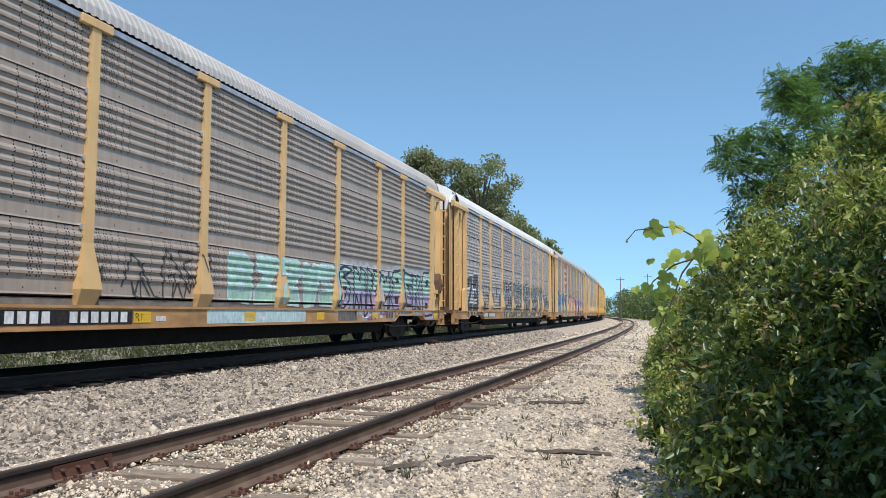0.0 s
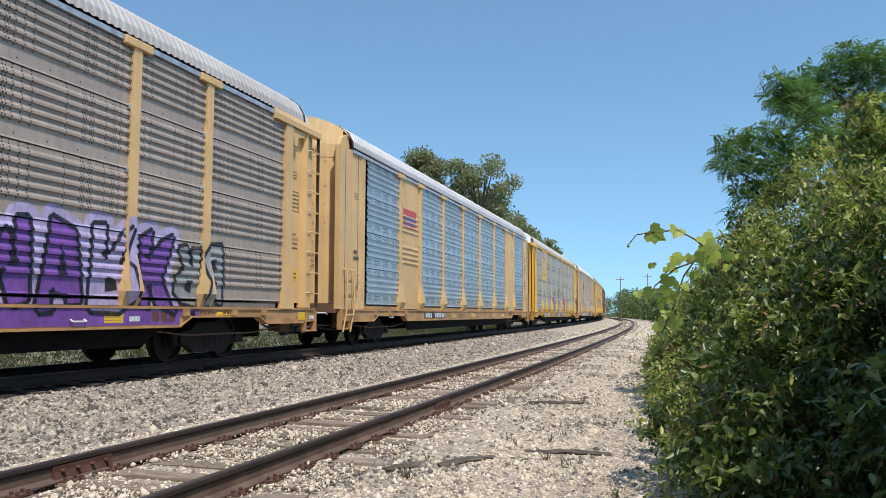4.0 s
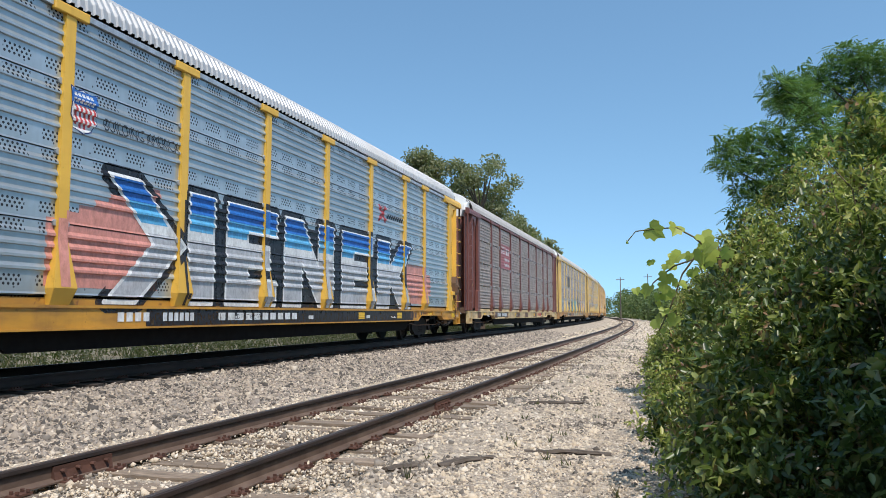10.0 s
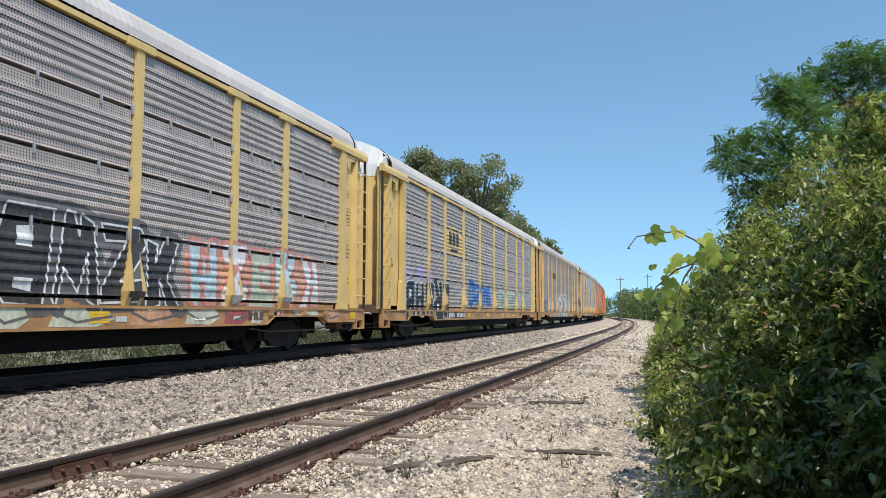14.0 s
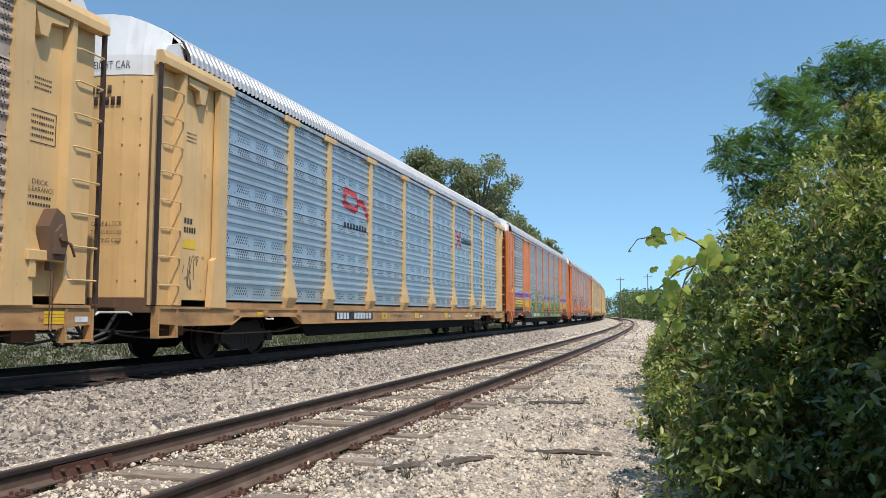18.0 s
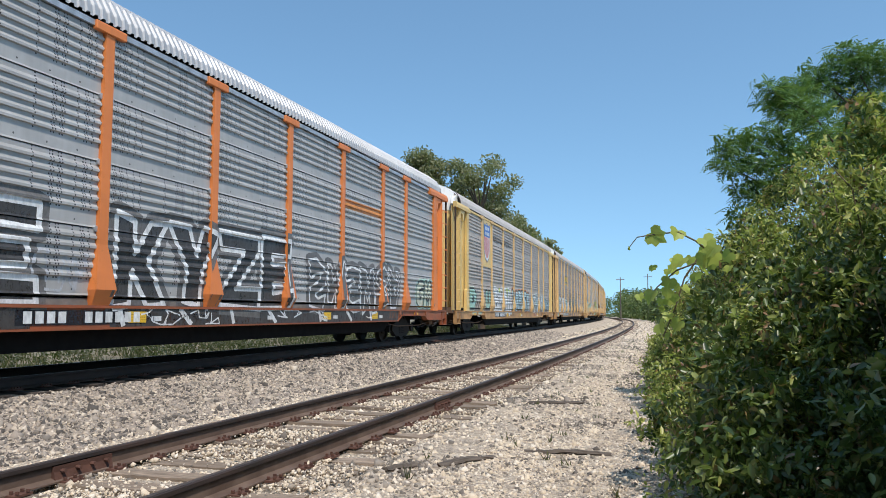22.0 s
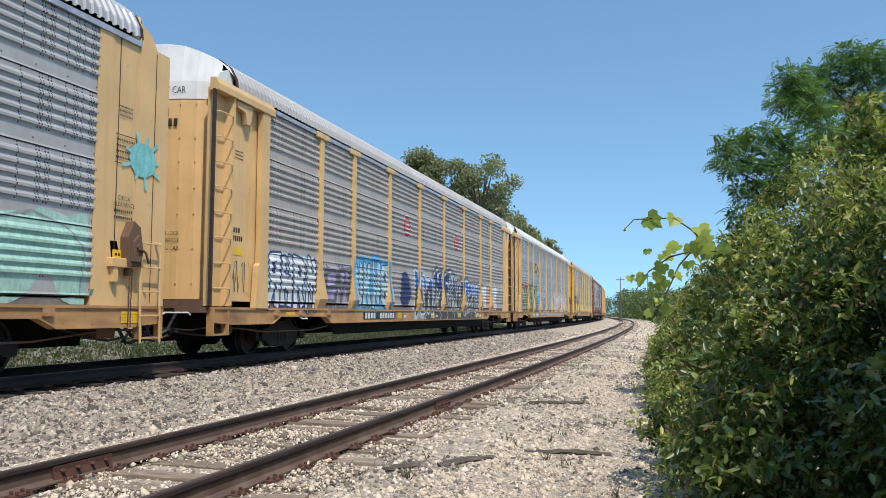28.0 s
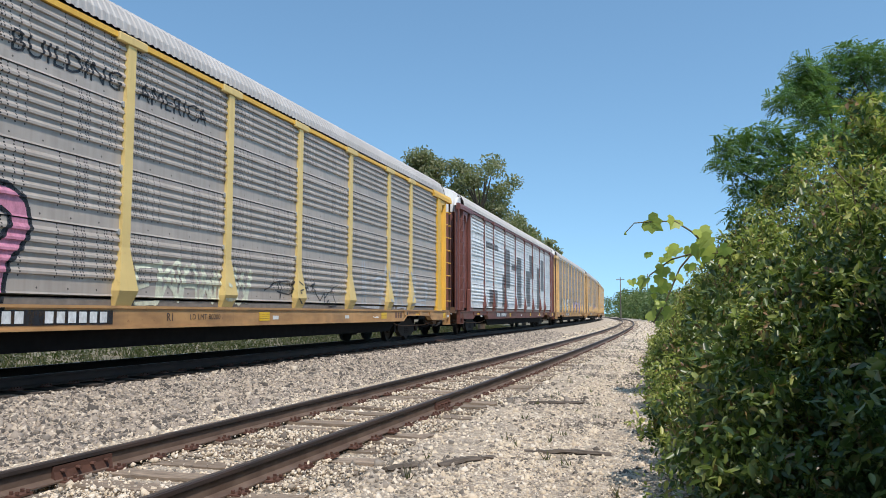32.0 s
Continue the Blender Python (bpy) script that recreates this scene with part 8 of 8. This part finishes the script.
def big_tree(x, y, height, spread, seed, label):
    rng = np.random.default_rng(seed)
    t = tagged(new("locust_tree"), label, "tree")
    t.matrix_basis = pose(x, y, -0.15)
    bm = bmesh.new()
    rod(bm, (0, 0, -0.1), (0.1, 0, height * 0.5), 0.13, 8, 0.08)
    rod(bm, (0.1, 0, height * 0.5), (0.3, 0, height * 0.9), 0.08, 7, 0.02)
    lobes = "-.7,0,6.27,.52 -.15,.3,6.27,.53 -1.25,0,5.97,.45 -1.67,-.5,5.66,.39 -2.05,-1,5.35,.28 -1.56,-1,5.08,.4 -.58,.5,5.77,.51 -.26,0,5.23,.56 .55,1,6.33,.73 1.31,1,5.92,.92 -2.86,-2.4,4.32,.32 -3.08,-2.6,4.14,.21 -2.53,-2.2,4.43,.3"
    lobes += " -2.16,-2,4.52,.3 -3.22,-2.8,3.89,.15 -2.85,-2.5,3.92,.29 -2.46,-2.2,3.96,.36 -2.01,-1.8,4.17,.38 -2.81,-2.4,3.53,.27 -2.89,-2.4,3.16,.23 -2.48,-2,3.48,.37 -1.99,-1.5,3.73,.43 -1.55,-1.4,4.35,.39 -1.08,-1,4.48,.47 -.68,-1,4.35,.52 -2.79,-2.2,2.8,.28"
    blobs = [(q[0] + (0.06 if q[1] < -1.3 else 0.08), *q[1:3], q[3], q[3], q[3] * 0.75) for q in (tuple(map(float, w.split(","))) for w in lobes.split())]
    for i in range(46):
        a, r, h = rng.uniform(0, 2 * math.pi), spread * rng.uniform(0.1, 0.75), rng.uniform(2.0, 5.2)
        q = rng.uniform(0.35, 0.6)
        blobs.append((0.9 + r * math.cos(a), r * math.sin(a), h, q, q, q * 0.75))
    for i, q in enumerate(blobs):
        if i % 2 == 0:
            rod(bm, (0.05, 0, max(0.8, q[2] - 1.4)), (q[0] * 0.95, q[1] * 0.95, q[2]), 0.028, 5, 0.008)
    part("trunk", bm, M["bark"], t)
    fronds("crown", cloud(rng, blobs, 14000, 0.3), 0.21, M["leaf_locust"], seed + 1, t)
    leaves("inner_leaves", cloud(rng, blobs, 9000, 0.1), 0.3, 0.06, M["leaf_locust"], seed + 2, parent=t)
    return t


def weeds(name, pts, size, mat, seed, label, blades=5):
    """Tufts of blades and leaves."""
    rng = np.random.default_rng(seed)
    c = np.repeat(pts, blades, 0)
    n = len(c)
    h = size * rng.uniform(0.5, 1.4, n)
    lean = rng.normal(size=(n, 2)) * 0.35
    base = c + np.concatenate([rng.normal(size=(n, 2)) * size * 0.25, np.zeros((n, 1))], 1)
    tip = base + np.stack([lean[:, 0] * h, lean[:, 1] * h, h], -1)
    a = rng.uniform(0, 2 * math.pi, n)
    w = np.stack([np.cos(a), np.sin(a), np.zeros(n)], -1) * (size * 0.07)
    v = np.stack([base - w, base + w, tip], 1)
    me = raw(name, v.reshape(-1, 3).tolist(), np.arange(n * 3).reshape(-1, 3).tolist(), mat)
    return tagged(new(name, me), label, "weeds", kind="stuff")


def swaying_branch():
    """A leafy shoot that stands out of the bush top and bends in the wind."""
    rng = np.random.default_rng(90)
    base = Vector((2.1, 12.0, 3.75))
    b = tagged(new("leafy_branch"), "thin leafy branch swaying above the bush", "branch")
    tip = Vector((-0.72, -0.1, 1.0))
    bm = bmesh.new()
    pts = [tip * f + Vector((0.10 * math.sin(f * 3), 0, 0.05 * math.sin(f * 5))) for f in (0, 0.25, 0.5, 0.75, 1.0)]
    for i, (p, q) in enumerate(zip(pts[:-1], pts[1:])):
        rod(bm, p, q, 0.016 - 0.003 * i, 5, 0.013 - 0.003 * i)
    part("twig", bm, M["bark"], b)
    f = rng.uniform(0, 1, 330) ** 0.8
    c = np.array([tip]) * f[:, None] + rng.normal(size=(330, 3)) * (0.20 - 0.12 * f)[:, None]
    fronds("frond", c, 0.2, M["leaf_locust"], 91, b)
    b.matrix_basis = Matrix.Translation(base)
    return b, base


bushes()
vine_shoot, vine_base = vine()
branch, branch_base = swaying_branch()
big_tree(3.75, 16.0, 6.6, 3.0, 31, "feathery green locust tree rising behind the bush")
tree("background_tree", -20.0, 60, -0.3, 15.3, 2.9, 41, M["leaf_far"], 64, 20000, 0.15, "olive-green tree with a pointed top behind the train", 0.2, 0.35)
tree("background_tree", -15.6, 61, -0.3, 14.6, 3.3, 43, M["leaf_far"], 60, 17000, 0.15, "olive-green broad tree behind the train", 0.2)
tree("background_tree", -18.2, 66, -0.3, 13.0, 3.2, 44, M["leaf_far"], 44, 9000, 0.2, "olive-green tree behind the train", 0.2)
for i, (x, y, h) in enumerate(((-16.3, 82, 11.6), (-18.4, 100, 11.6), (-20.5, 125, 8.5), (-24, 150, 8))):
    tree("background_tree", x, y, -0.3, h, 3.4, 50 + i, M["leaf_far"], 40, 9000, 0.26, "distant olive-green tree beyond the curve", 0.2)

rngw = np.random.default_rng(60)
bl = []
for i in range(190):
    p = on_side(rngw.uniform(105, 330), 6.0 + rngw.uniform(0, 1) ** 1.5 * 45)
    h = min(9.5, 0.033 * p.y) * rngw.uniform(0.6, 1.15)
    bl += [(p.x, p.y, h * k, 2.2, 2.2, 1.6) for k in (0.15, 0.4, 0.65, 0.85)]
ob = leaves("far_woods", cloud(rngw, bl, 46000, 0.2), 0.5, 0.5, M["leaf_woods"], 61)
tagged(ob, "distant dark green woods along the curve of the track", "woods", kind="stuff")

# low growth behind the train and along the far verge
rg = np.random.default_rng(70)
sx = rg.uniform(-8, 90, 2600)
ux = -4.2 - rg.uniform(0, 1, 2600) ** 1.4 * 14
pw = np.array([on_main(a, b) for a, b in zip(sx, ux)])
pw[:, 2] = ground_z(pw[:, 0], pw[:, 1])
weeds("tall_weeds", pw, 0.30, M["leaf_weed"], 71, "dry and green weeds beyond the main track", 7)
bl = []
for i in range(260):
    q = on_main(rg.uniform(-8, 80), -5.5 - rg.uniform(0, 1) ** 1.3 * 11)
    bl.append((q.x, q.y, rg.uniform(-0.15, 0.35), 0.7, 0.7, 0.4))
tagged(leaves("low_shrubs", cloud(rg, bl, 42000, 0.4), 0.4, 0.06, M["leaf_weed"], 72), "low green shrubs behind the train", "shrubs", kind="stuff")
pv = np.array([on_side(a, b) for a, b in zip(rg.uniform(26, 120, 3000), 4.0 + rg.uniform(0, 1, 3000) ** 1.2 * 8)])
pv[:, 2] = ground_z(pv[:, 0], pv[:, 1])
weeds("verge_grass", pv, 0.55, M["leaf_bush"], 73, "tall green grass along the gravel verge", 7)
ps = np.array([on_side(a, b) for a, b in zip(rg.uniform(4, 45, 110), rg.uniform(1.6, 3.6, 110))])
ps[:, 2] = ground_z(ps[:, 0], ps[:, 1])
weeds("sparse_weeds", ps, 0.10, M["leaf_weed"], 74, "sparse small weeds in the gravel", 6)


def utility_pole(x, y, h, label):
    t = tagged(new("utility_pole"), label, "pole")
    t.matrix_basis = pose(x, y, -0.3)
    part("shaft", rod(bmesh.new(), (0, 0, 0), (0, 0, h), 0.17, 8, 0.11), M["pole"], t)
    part("cross_arm", box(bmesh.new(), -1.2, 1.2, -0.06, 0.06, h - 0.9, h - 0.75), M["pole"], t)
    for x_ in (-1.05, -0.5, 0.5, 1.05):
        part("insulator", rod(bmesh.new(), (x_, 0, h - 0.75), (x_, 0, h - 0.55), 0.05, 6), M["galvrail"], t)


utility_pole(-17.2, 230, 12.3, "weathered wooden utility pole by the far woods")
utility_pole(-9.9, 240, 13.5, "tall weathered wooden utility pole by the far woods")


def joint(on, s_, u, z, parent_label):
    t = tagged(new("rail_joint"), parent_label, "rail joint")
    p0, p1 = on(s_, u, z), on(s_ + 1, u, z)
    t.matrix_basis = pose(p0.x, p0.y, z, 0, 0, math.degrees(math.atan2(p1.y - p0.y, p1.x - p0.x)) - 90)
    for sg in (-1, 1):
        bm = bmesh.new()
        prism(bm, [(sg * 0.012, -0.135), (sg * 0.05, -0.15), (sg * 0.035, -0.09), (sg * 0.04, -0.045), (sg * 0.012, -0.05)], -0.32, 0.32, "y")
        part("joint_bar", bm, M["plate"], t)
        for y in (-0.24, -0.08, 0.08, 0.24):
            part("bolt", rod(bmesh.new(), (sg * 0.03, y, -0.09), (sg * 0.075, y, -0.09), 0.018, 6), M["plate"], t)


def on_rail(px, py, u, z):
    """Distance along the siding at which a line of sight crosses a rail."""
    best = min((abs((on_side(a / 20, u).x / max(0.1, on_side(a / 20, u).y)) - px), a / 20) for a in range(60, 800))
    return best[1]


joint(on_side, on_rail(-0.312, 0, 0.7525, 0), 0.7525, Z_SIDE, "rusty bolted joint bars on the near rail")
joint(on_side, on_rail(-0.895, 0, -0.7525, 0), -0.7525, Z_SIDE, "rusty bolted joint bars on the far rail")

# old timbers that lie in the gravel
for i, (x, y, ln, a) in enumerate(((-1.35, 8.2, 0.55, 20), (-1.0, 8.35, 0.5, 5), (-2.0, 7.2, 0.8, 65), (-1.95, 12.2, 1.0, 40), (-2.4, 6.6, 0.5, 75))):
    bm, rt = bmesh.new(), random.Random(500 + i)
    rings = []
    for k in range(9):
        f = -0.5 + k / 8
        w = 0.055 * (1 - 0.5 * abs(f) ** 3 * 8 * rt.uniform(0.2, 1)) * rt.uniform(0.75, 1.15)
        c = (0.02 * math.sin(5 * f + i) + rt.uniform(-0.008, 0.008), rt.uniform(-0.006, 0.006))
        rings.append([bm.verts.new((f * ln + rt.uniform(-0.02, 0.02), c[0] + w * math.cos(a_ * 1.047) * rt.uniform(0.8, 1.2), c[1] + 0.5 * w * math.sin(a_ * 1.047) * rt.uniform(0.7, 1.2))) for a_ in range(6)])
    for lo, hi in zip(rings[:-1], rings[1:]):
        for k in range(6):
            bm.faces.new((lo[k], lo[(k + 1) % 6], hi[(k + 1) % 6], hi[k]))
    bm.faces.new(rings[0][::-1])
    bm.faces.new(rings[-1])
    t = new("old_timber", to_mesh(bm, "old_timber", M["timber"]))
    t.matrix_basis = pose(x, y, float(ground_z(x, y)) + 0.02, 4, 2, a)
    tagged(t, "weathered piece of old timber lying in the gravel", "timber")


def motions():
    for n, car in enumerate(train):
        walk(car, [(t, car_pose(n, t)) for t in range(0, 33)])
    sway = ((0, 0), (3, 1), (6, 5), (9, 0), (13, 4), (16, 2), (19, 6), (23, 2), (26, -5), (28, -6), (30, -5), (32, -4))
    lean = ((0, 0), (3, -2), (6, -4), (9, -3), (13, -5), (16, -7), (19, -10), (21, -9), (23, -12), (25.5, -4), (28, 6), (30, 11), (32, 18))
    walk(branch, [(t, Matrix.Translation(branch_base) @ pose(0, 0, 0, 0, a, 0)) for t, a in lean])
    walk(vine_shoot, [(t, Matrix.Translation(vine_base) @ pose(0, 0, 0, 0, -a * 0.7, a * 0.3)) for t, a in sway])


motions()
